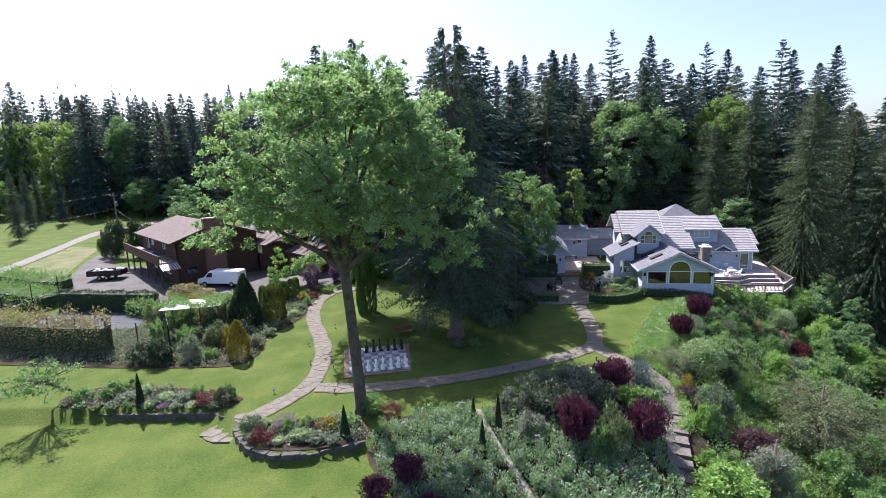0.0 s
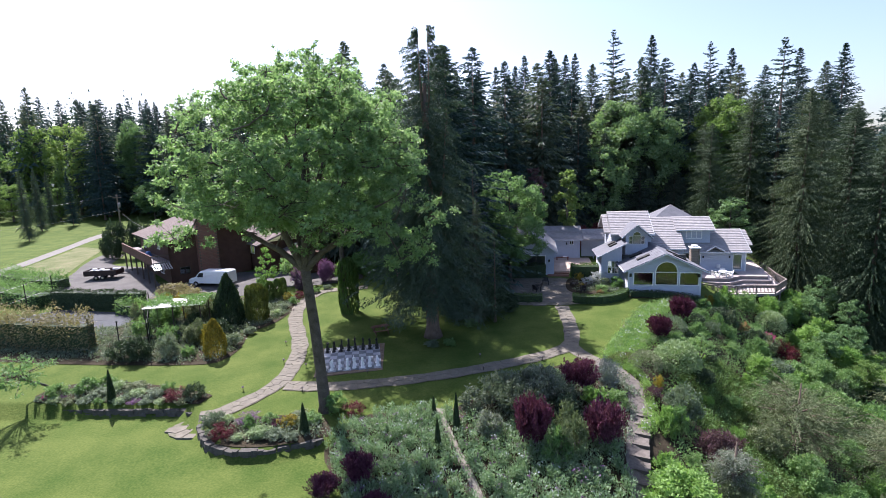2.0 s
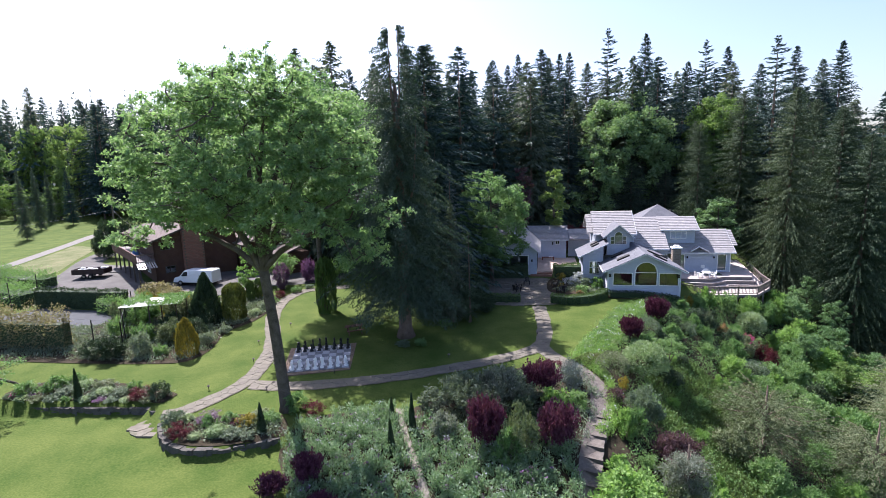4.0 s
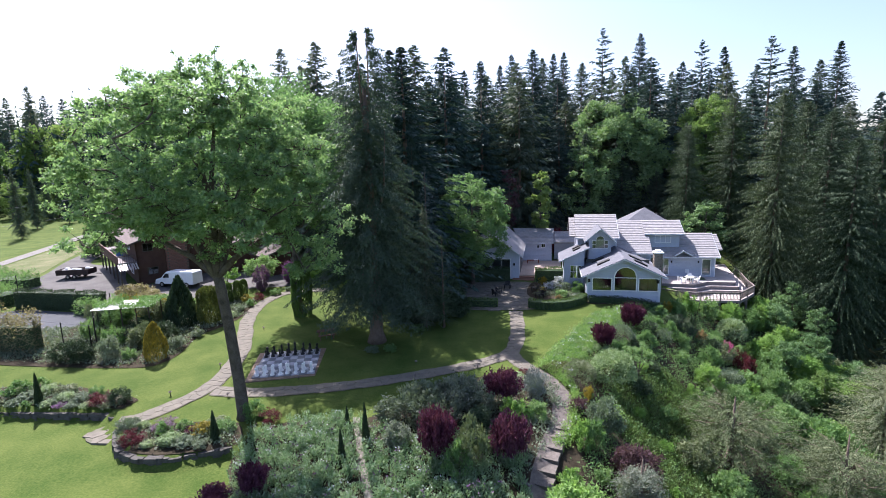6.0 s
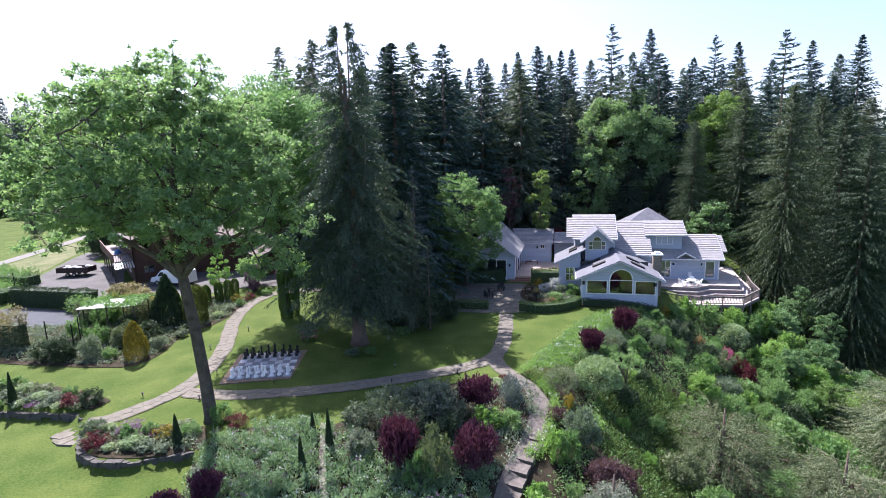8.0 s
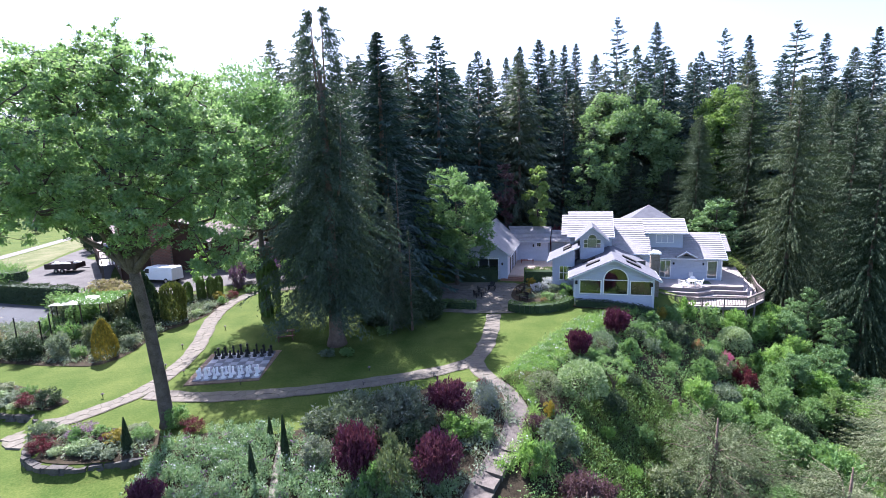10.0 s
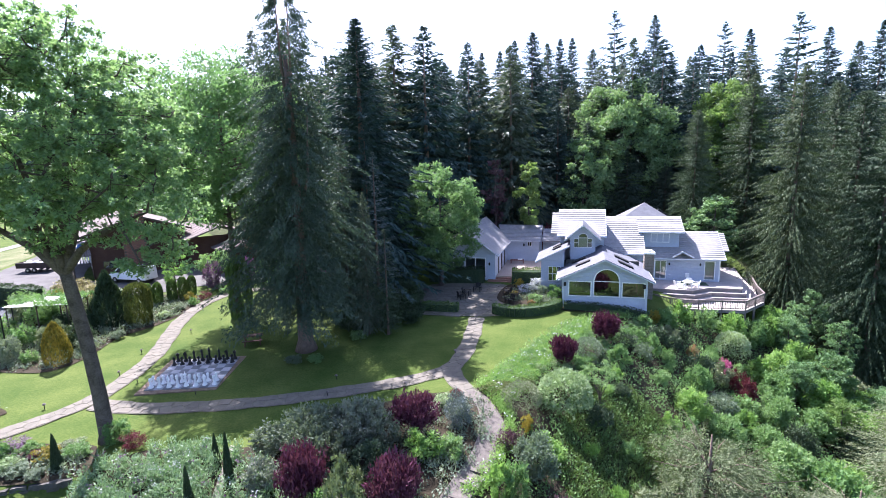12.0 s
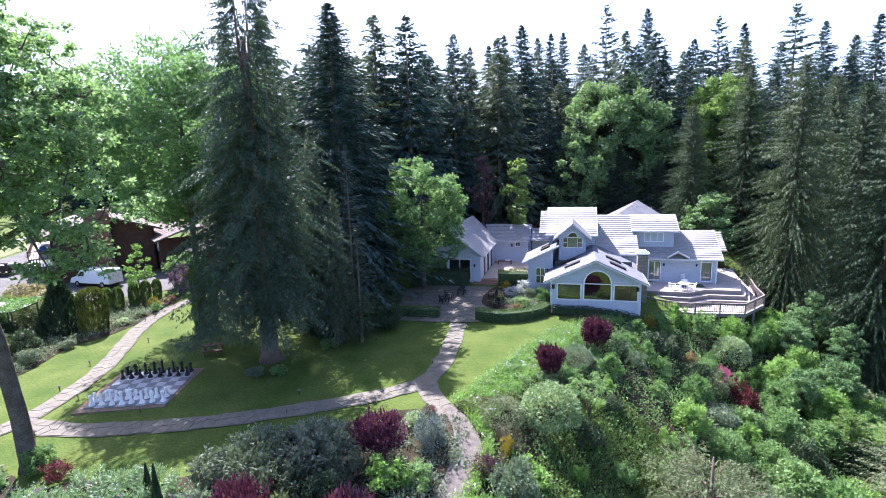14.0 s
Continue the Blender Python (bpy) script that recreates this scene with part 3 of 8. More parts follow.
# ---- house helpers ----
def wall(s, u0, u1, z0, top, v0, v1, holes=(), cuts=()):
    """A wall along x from u0 to u1 and from v0 to v1 thick, with openings (u0, u1, z0, z1); z1 may be a function of x."""
    xs = sorted({u0, u1, *cuts, *(q for h in holes for q in h[:2]), *(h[0] + (h[1] - h[0]) * k / 12 for h in holes if callable(h[3]) for k in range(13))})
    hi = top if callable(top) else (lambda u: top)
    for a, b in zip(xs, xs[1:]):
        if b - a < 1e-4 or a < u0 - 1e-6 or b > u1 + 1e-6:
            continue
        bands, low = [], lambda u: z0
        for h in sorted((h for h in holes if h[0] < (a + b) / 2 < h[1]), key=lambda h: h[2]):
            bands.append((low, (lambda u, k=h[2]: k)))
            low = h[3] if callable(h[3]) else (lambda u, k=h[3]: k)
        bands.append((low, hi))
        for lo, up in bands:
            p = [(a, v0, lo(a)), (b, v0, lo(b)), (b, v1, lo(b)), (a, v1, lo(a)), (a, v0, up(a)), (b, v0, up(b)), (b, v1, up(b)), (a, v1, up(a))]
            s.add(p, [(3, 2, 1, 0), (4, 5, 6, 7), (0, 1, 5, 4), (1, 2, 6, 5), (2, 3, 7, 6), (3, 0, 4, 7)])
    return s


def slope(s, a, b, c, d, course=0.34, lip=0.05, thick=0.14):
    """A roof slope of lapped courses in one stepped skin; a, b the eave, c, d the ridge above b and a."""
    a, b, c, d = (Vector(p) for p in (a, b, c, d))
    up = (b - a).cross(d - a).normalized()
    if up.z < 0:
        up = -up
    n = max(2, round((d - a).length / course))
    line = [(0, -thick)]
    for i in range(n):
        line += [(i / n, 0.008), (i / n, lip)]
    line += [(1, 0.008), (1, -thick)]
    v = []
    for t, h in line:
        v += [a.lerp(d, t) + up * h, b.lerp(c, t) + up * h]
    m = len(line)
    f = [(2 * i, 2 * i + 1, 2 * i + 3, 2 * i + 2) for i in range(m - 1)] + [(2 * m - 2, 2 * m - 1, 1, 0)]
    f += [tuple(range(0, 2 * m, 2)), tuple(range(2 * m - 1, 0, -2))]
    return s.add(v, f)


def board(s, a, b, w=0.2, t=0.06, drop=0.0):
    """A board from a to b, w high, t thick."""
    a, b = Vector(a), Vector(b)
    way = (b - a).normalized()
    side = way.cross(Vector((0, 0, 1))).normalized() * t / 2
    up = Vector((0, 0, w))
    p = [a - side, b - side, b + side, a + side]
    p = [q - Vector((0, 0, drop)) for q in p]
    return s.add([q - up for q in p] + p, [(3, 2, 1, 0), (4, 5, 6, 7), (0, 1, 5, 4), (1, 2, 6, 5), (2, 3, 7, 6), (3, 0, 4, 7)])


def window(parent, u0, u1, z0, z1, v, bars=(), rails=(), trim=0.09, arch=None, name="window", depth=0.07):
    """A window in a wall that faces -y: trim, bars at the given x, rails at the given z, one pane. arch: radius of a round head."""
    s = Shape()
    y0, y1 = v - depth, v + 0.06
    uc = (u0 + u1) / 2
    s.box(u0 - trim, u0, y0, y1, z0 - trim, z1 + (0 if arch else trim))
    s.box(u1, u1 + trim, y0, y1, z0 - trim, z1 + (0 if arch else trim))
    s.box(u0, u1, y0 - 0.03, y1, z0 - trim, z0)
    if not arch:
        s.box(u0, u1, y0, y1, z1, z1 + trim)
    for b in bars:
        s.box(b - 0.03, b + 0.03, y0 + 0.02, y1, z0, z1)
    for r in rails:
        s.box(u0, u1, y0 + 0.02, y1, r - 0.03, r + 0.03)
    outline = [(u0, z0), (u1, z0), (u1, z1), (u0, z1)]
    if arch:
        n = 14
        pts = [(math.cos(math.pi * k / n), math.sin(math.pi * k / n)) for k in range(n + 1)]
        for (c0, s0), (c1, s1) in zip(pts, pts[1:]):
            q = [(uc + r * c, z1 + r * e) for r, c, e in ((arch, c0, s0), (arch + trim, c0, s0), (arch + trim, c1, s1), (arch, c1, s1))]
            s.add([(x, y0, z) for x, z in q] + [(x, y1, z) for x, z in q], [(0, 1, 2, 3), (7, 6, 5, 4), (0, 3, 7, 4), (1, 5, 6, 2)])
        outline = [(u0, z0), (u1, z0)] + [(uc + arch * c, z1 + arch * e) for c, e in pts]
    w = s.ob(name, M["white"], parent)
    pane = new("pane", mesh("pane", [(x, v + 0.03, z) for x, z in outline], [tuple(range(len(outline)))], M["glass"]))
    pane.parent = w
    pane.visible_shadow = False
    return w


def skylight(parent, p, along, up, w, l):
    p, along, up = Vector(p), Vector(along).normalized(), Vector(up).normalized()
    n = along.cross(up).normalized()
    if n.z < 0:
        n = -n
    s = Shape()
    for o, ww, ll, hh in ((0, w, l, 0.16),):
        q = [p + along * x * ww / 2 + up * y * ll / 2 for x, y in ((-1, -1), (1, -1), (1, 1), (-1, 1))]
        s.add([k - n * 0.05 for k in q] + [k + n * hh for k in q], [(4, 5, 6, 7), (0, 1, 5, 4), (1, 2, 6, 5), (2, 3, 7, 6), (3, 0, 4, 7)])
    o = s.ob("skylight", M["dark"], parent)
    g = Shape()
    q = [p + n * 0.17 + along * x * w * 0.42 + up * y * l * 0.45 for x, y in ((-1, -1), (1, -1), (1, 1), (-1, 1))]
    g.add(q, [(0, 1, 2, 3)]).ob("pane", M["dark"], o, "dark skylight glass")


HO = pose(22.5, 54.3, 0, 0, 0, -8)


def to_world(u, v, z=0):
    return HO @ Vector((u, v, z))


# ---- main house ----
def build_house():
    h = thing("main_house", "large pale blue-grey clapboard house with light shake roofs", "house", "", (22.5, 54.3, 0), -8)
    gz = lambda u: 5.18 - 0.466 * abs(u - 3.95)
    # great room, gable to the garden
    arch = lambda u: 3.15 + math.sqrt(max(0.0, 1.12 ** 2 - (u - 4.16) ** 2))
    s = wall(Shape(), 0.1, 7.75, -0.6, gz, 0, 0.22, [(0.72, 2.7, 1.68, 3.02), (3.04, 5.28, 1.72, arch), (5.6, 7.5, 1.72, 3.04)], (3.95,))
    s.ob("wall", M["siding"], h)
    wall(Shape(), 0.1, 0.32, -0.6, 3.3, 0.22, 9.4).ob("wall", M["siding"], h)
    wall(Shape(), 7.53, 7.75, -0.8, 3.3, 0.22, 9.4).ob("wall", M["siding"], h)
    Shape().box(0.32, 7.53, 0.22, 9.4, 0.35, 0.5).ob("floor", M["room"], h)
    Shape().box(0.32, 7.53, 5.0, 5.2, 0.5, 4.2).ob("wall", M["room"], h, "inner wall of the room")
    window(h, 0.72, 2.7, 1.68, 3.02, 0.06)
    window(h, 3.04, 5.28, 1.72, 3.15, 0.06, (), (3.12,), 0.1, 1.12)
    window(h, 5.6, 7.5, 1.72, 3.04, 0.06)
    for a, b in ((-0.45, 3.95), (8.35, 3.95)):
        za = 5.35 - 0.466 * abs(a - 3.95)
        slope(Shape(), (a, -0.5, za), (a, 9.2, za), (b, 9.2, 5.35), (b, -0.5, 5.35), 0.3).ob("roof_slope", M["slate_shingle"], h, "pale grey shingle roof of the garden room")
    board(Shape(), (-0.45, -0.52, 3.26), (3.95, -0.52, 5.31), 0.13).ob("fascia", M["trim"], h)
    board(Shape(), (8.35, -0.52, 3.26), (3.95, -0.52, 5.31), 0.13).ob("fascia", M["trim"], h)
    board(Shape(), (-0.47, -0.5, 3.3), (-0.47, 9, 3.3), 0.13, 0.12).ob("fascia", M["trim"], h)
    board(Shape(), (8.37, -0.5, 3.3), (8.37, 9, 3.3), 0.13, 0.12).ob("fascia", M["trim"], h)
    for u in (0.1, 7.65):
        Shape().box(u - 0.05, u + 0.15, -0.03, 0.0, -0.3, 3.3).ob("corner_board", M["trim"], h)
    for u in (0.32, 7.5):
        Shape().box(u - 0.12, u + 0.12, -0.2, 0, 2.62, 2.98).ob("wall_lamp", M["dark"], h, "dark lantern by the window")
    for u, v in ((2.0, 1.8), (1.6, 4.2), (5.9, 1.6), (5.7, 4.0)):
        sg = 1 if u < 3.95 else -1
        skylight(h, (u, v, 5.36 - 0.466 * abs(u - 3.95)), (0, 1, 0), (sg, 0, 0.466), 0.7, 1.5)
    # upper gabled bay
    bz = lambda u: 7.72 - 0.85 * abs(u - 1.95)
    barch = lambda u: 6.5 + math.sqrt(max(0.0, 0.45 ** 2 - (u - 1.97) ** 2))
    s = wall(Shape(), 0.65, 3.25, 3.6, bz, 5.5, 5.68, [(1.08, 1.46, 5.5, 6.4), (1.52, 2.42, 5.5, barch), (2.48, 2.86, 5.5, 6.4)], (1.95,))
    s.box(0.65, 0.85, 5.68, 8.2, 3.6, 6.6).box(3.05, 3.25, 5.68, 8.2, 3.6, 6.6).box(0.85, 3.05, 7.4, 7.5, 3.6, 6.7)
    s.ob("wall", M["siding"], h)
    window(h, 1.08, 1.46, 5.5, 6.4, 5.54, (), (5.95,), 0.05)
    window(h, 1.52, 2.42, 5.5, 6.5, 5.54, (), (6.48,), 0.05, 0.45)
    window(h, 2.48, 2.86, 5.5, 6.4, 5.54, (), (5.95,), 0.05)
    for a in (0.1, 3.8):
        za = 7.9 - 0.85 * abs(a - 1.95)
        q = [(a, 5.0, za), (a, 9.6, za), (1.95, 9.6, 7.9), (1.95, 5.0, 7.9)]
        slope(Shape(), *q, 0.3, 0.02).ob("roof_slope", M["slate_shingle"], h)
    board(Shape(), (0.1, 4.98, 6.32), (1.95, 4.98, 7.88), 0.13).ob("fascia", M["trim"], h)
    board(Shape(), (3.8, 4.98, 6.32), (1.95, 4.98, 7.88), 0.13).ob("fascia", M["trim"], h)
    # block with the highest ridge
    s = Shape()
    ga = lambda v: 8.75 - 0.6 * abs(v - 11.8)
    for u in (-0.45, 4.0):
        for a, b in ((8.0, 11.8), (11.8, 15.6)):
            s.add([(u, a, 0), (u + 0.2, a, 0), (u + 0.2, b, 0), (u, b, 0), (u, a, ga(a)), (u + 0.2, a, ga(a)), (u + 0.2, b, ga(b)), (u, b, ga(b))], [(3, 2, 1, 0), (4, 5, 6, 7), (0, 1, 5, 4), (1, 2, 6, 5), (2, 3, 7, 6), (3, 0, 4, 7)])
    s.box(-0.25, 4.0, 8.0, 8.2, 0, 6.4).box(-0.25, 4.0, 15.4, 15.6, 0, 6.4)
    s.ob("wall", M["siding"], h)
    slope(Shape(), (-0.78, 7.5, 6.37), (4.42, 7.5, 6.37), (4.42, 11.8, 8.95), (-0.78, 11.8, 8.95), 0.36).ob("roof_slope", M["shake"], h)
    slope(Shape(), (4.42, 16.1, 6.37), (-0.78, 16.1, 6.37), (-0.78, 11.8, 8.95), (4.42, 11.8, 8.95), 0.36).ob("roof_slope", M["shake"], h)
    slope(Shape(), (-1.5, 8.4, 6.5), (-0.78, 8.4, 6.5), (-0.78, 11.8, 8.54), (-1.5, 11.8, 8.54), 0.36).ob("roof_slope", M["shake"], h)
    slope(Shape(), (-0.78, 15.2, 6.5), (-1.5, 15.2, 6.5), (-1.5, 11.8, 8.54), (-0.78, 11.8, 8.54), 0.36).ob("roof_slope", M["shake"], h)
    board(Shape(), (-0.78, 7.46, 6.4), (4.42, 7.46, 6.4), 0.13).ob("fascia", M["trim"], h)
    board(Shape(), (4.44, 7.5, 6.4), (4.44, 11.8, 8.97), 0.13).ob("fascia", M["trim"], h)
    # middle block
    s = Shape().box(4.2, 8.6, 9.6, 9.8, 0, 4.4)
    s.box(8.5, 12.6, 12.6, 12.8, 3.4, 6.3)
    for u in (8.4, 12.45):
        s.add([(u, 12.8, 3.2), (u + 0.15, 12.8, 3.2), (u + 0.15, 14.9, 3.2), (u, 14.9, 3.2), (u, 12.8, 6.35), (u + 0.15, 12.8, 6.35), (u + 0.15, 14.9, 7.55), (u, 14.9, 7.55)], [(3, 2, 1, 0), (4, 5, 6, 7), (0, 1, 5, 4), (1, 2, 6, 5), (2, 3, 7, 6), (3, 0, 4, 7)])
        s.add([(u, 14.9, 3.2), (u + 0.15, 14.9, 3.2), (u + 0.15, 19.6, 3.2), (u, 19.6, 3.2), (u, 14.9, 7.55), (u + 0.15, 14.9, 7.55), (u + 0.15, 19.6, 4.8), (u, 19.6, 4.8)], [(3, 2, 1, 0), (4, 5, 6, 7), (0, 1, 5, 4), (1, 2, 6, 5), (2, 3, 7, 6), (3, 0, 4, 7)])
    s.ob("wall", M["siding"], h)
    slope(Shape(), (4.3, 9.0, 4.22), (8.7, 9.0, 4.22), (8.7, 14.9, 7.78), (4.3, 14.9, 7.78), 0.36).ob("roof_slope", M["shake"], h)
    slope(Shape(), (8.2, 12.0, 6.27), (13.0, 12.0, 6.27), (13.0, 14.9, 7.8), (8.2, 14.9, 7.8), 0.36).ob("roof_slope", M["shake"], h)
    slope(Shape(), (13.0, 20, 4.7), (4.3, 20, 4.7), (4.3, 14.9, 7.78), (13.0, 14.9, 7.78), 0.36).ob("roof_slope", M["shake"], h)
    board(Shape(), (4.3, 8.96, 4.24), (8.7, 8.96, 4.24), 0.13).ob("fascia", M["trim"], h)
    board(Shape(), (8.2, 11.96, 6.3), (13.0, 11.96, 6.3), 0.13).ob("fascia", M["trim"], h)
    board(Shape(), (13.02, 12.0, 6.3), (13.02, 14.9, 7.8), 0.13).ob("fascia", M["trim"], h)
    window(h, 9.65, 11.5, 5.1, 6.02, 12.6, (10.25, 10.9), (), 0.07)
    # wing on the deck
    s = wall(Shape(), 9.9, 16.7, -3.5, 3.42, 11.5, 11.7, [(10.05, 11.15, 1.05, 3.05), (15.2, 16.15, 1.05, 3.05)])
    for u in (9.9, 16.5):
        for a, b, za, zb in ((11.7, 15.2, 3.6, 5.7), (15.2, 18.9, 5.7, 3.5)):
            s.add([(u, a, -4), (u + 0.2, a, -4), (u + 0.2, b, -4), (u, b, -4), (u, a, za), (u + 0.2, a, za), (u + 0.2, b, zb), (u, b, zb)], [(3, 2, 1, 0), (4, 5, 6, 7), (0, 1, 5, 4), (1, 2, 6, 5), (2, 3, 7, 6), (3, 0, 4, 7)])
    s.box(10.1, 16.5, 13.6, 13.8, 0.9, 3.5)
    s.ob("wall", M["siding"], h)
    window(h, 10.05, 11.15, 1.08, 3.05, 11.55, (10.6,), (), 0.08, None, "door")
    window(h, 15.2, 16.15, 1.08, 3.05, 11.55, (), (), 0.08, None, "door")
    for u0, u1, v, a, b in ((10.07, 11.13, 11.64, 1.1, 3.0), (15.22, 16.13, 11.64, 1.1, 3.0), (9.67, 11.48, 12.7, 5.12, 6.0), (1.54, 2.4, 5.64, 5.52, 6.5)):
        Shape().box(u0, u1, v, v + 0.02, a, b).ob("blind", M["white"], h, "drawn white window blind")
    slope(Shape(), (8.7, 10.9, 3.45), (17.1, 10.9, 3.45), (17.1, 15.2, 6.0), (8.7, 15.2, 6.0), 0.36).ob("roof_slope", M["shake"], h)
    slope(Shape(), (17.1, 19.5, 3.45), (8.7, 19.5, 3.45), (8.7, 15.2, 6.0), (17.1, 15.2, 6.0), 0.36).ob("roof_slope", M["shake"], h)
    slope(Shape(), (17.1, 12.4, 4.2), (17.75, 12.4, 4.2), (17.75, 15.2, 5.85), (17.1, 15.2, 5.85), 0.36).ob("roof_slope", M["shake"], h)
    board(Shape(), (8.7, 10.86, 3.48), (17.1, 10.86, 3.48), 0.13).ob("fascia", M["trim"], h)
    board(Shape(), (17.12, 10.9, 3.48), (17.12, 15.2, 6.02), 0.13).ob("fascia", M["trim"], h)
    board(Shape(), (11.7, 10.8, 3.7), (12.7, 10.8, 4.35), 0.14).ob("fascia", M["trim"], h)
    board(Shape(), (13.9, 10.8, 3.7), (12.7, 10.8, 4.35), 0.14).ob("fascia", M["trim"], h)
    r = Shape()
    slope(r, (11.7, 10.78, 3.62), (12.7, 10.78, 4.27), (12.7, 12.2, 4.27), (11.7, 12.2, 3.62), 0.7)
    slope(r, (12.7, 10.78, 4.27), (13.9, 10.78, 3.62), (13.9, 12.2, 3.62), (12.7, 12.2, 4.27), 0.7)
    r.ob("eave_gable", M["shake"], h, "little gable over the eave")
    for u in (9.92, 16.62):
        Shape().box(u - 0.02, u + 0.1, 11.46, 11.5, 0.6, 3.42).ob("downpipe", M["white"], h)
    for u in (11.5, 14.7):
        Shape().turned([(0.05, 0), (0.09, 0.04), (0.10, 0.22), (0.04, 0.28)], u, 11.4, 2.62, 8).ob("wall_lamp", M["dark"], h)
    Shape().box(13.2, 13.6, 11.25, 11.5, 1.35, 1.75).ob("meter_box", M["white"], h)
    # hipped roof at the back
    s = Shape().box(6.4, 13.4, 19.0, 25.2, 0, 6.4)
    s.ob("wall", M["siding"], h)
    r = Shape()
    e, p = [(5.9, 18.5, 6.35), (13.9, 18.5, 6.35), (13.9, 25.7, 6.35), (5.9, 25.7, 6.35)], (9.9, 22.1, 8.9)
    for i in range(4):
        r.add([e[i], e[(i + 1) % 4], p], [(0, 1, 2)])
    r.add(e, [(3, 2, 1, 0)])
    r.ob("roof", M["slate_shingle"], h, "grey hipped shingle roof")
    for t in (0.42, 0.62):
        skylight(h, (12.0, 20.6 + t * 1.6, 7.62), (0, 1, 0), (-4, 0, 2.55), 0.7, 1.3)
    # low lean-to with skylights
    s = wall(Shape(), -2.3, 0.1, 0, lambda u: 4.2 + (u + 2.3) * 0.5, 4.4, 4.6, [(-1.5, -0.3, 2.0, 3.5)])
    s.box(-2.3, -2.1, 4.6, 9.5, 0, 3.95)
    s.ob("wall", M["siding"], h)
    window(h, -1.5, -0.3, 2.0, 3.5, 4.46, (-1.1, -0.7), (2.75,), 0.06)
    slope(Shape(), (-2.9, 9.6, 4.1), (-2.9, 3.9, 4.1), (0.64, 3.9, 5.85), (0.64, 9.6, 5.85), 0.34, 0.02).ob("roof_slope", M["slate_shingle"], h)
    board(Shape(), (-2.9, 3.88, 4.1), (0.64, 3.88, 5.85), 0.13).ob("fascia", M["trim"], h)
    for v in (6.2, 7.4):
        skylight(h, (-0.7, v, 5.2), (0, 1, 0), (2, 0, 1), 0.6, 1.0)
    # chimney of stone
    c = Shape().box(8.05, 8.85, 4.6, 5.5, -2.5, 5.05).ob("chimney", M["mortar"], h)
    g = random.Random(4)
    for z in range(24):
        zz, x = -2.2 + z * 0.3, 8.03
        while x < 8.85:
            w = min(g.uniform(0.22, 0.5), 8.88 - x)
            if w > 0.08:
                Shape().prism([(x, 4.53), (x + w - 0.03, 4.53), (x + w - 0.03, 4.62), (x, 4.62)], zz, zz + 0.26).ob("stone", M["chimney_stone"], c)
            x += w
        for v in (4.62, 5.05):
            for u0, u1 in ((7.99, 8.06), (8.84, 8.91)):
                Shape().box(u0, u1, v, v + 0.4, zz, zz + 0.26).ob("stone", M["chimney_stone"], c)
    Shape().box(7.9, 9.0, 4.42, 5.65, 5.05, 5.2).box(8.15, 8.75, 4.75, 5.35, 5.2, 5.4).ob("chimney_cap", M["white"], c)


build_house()


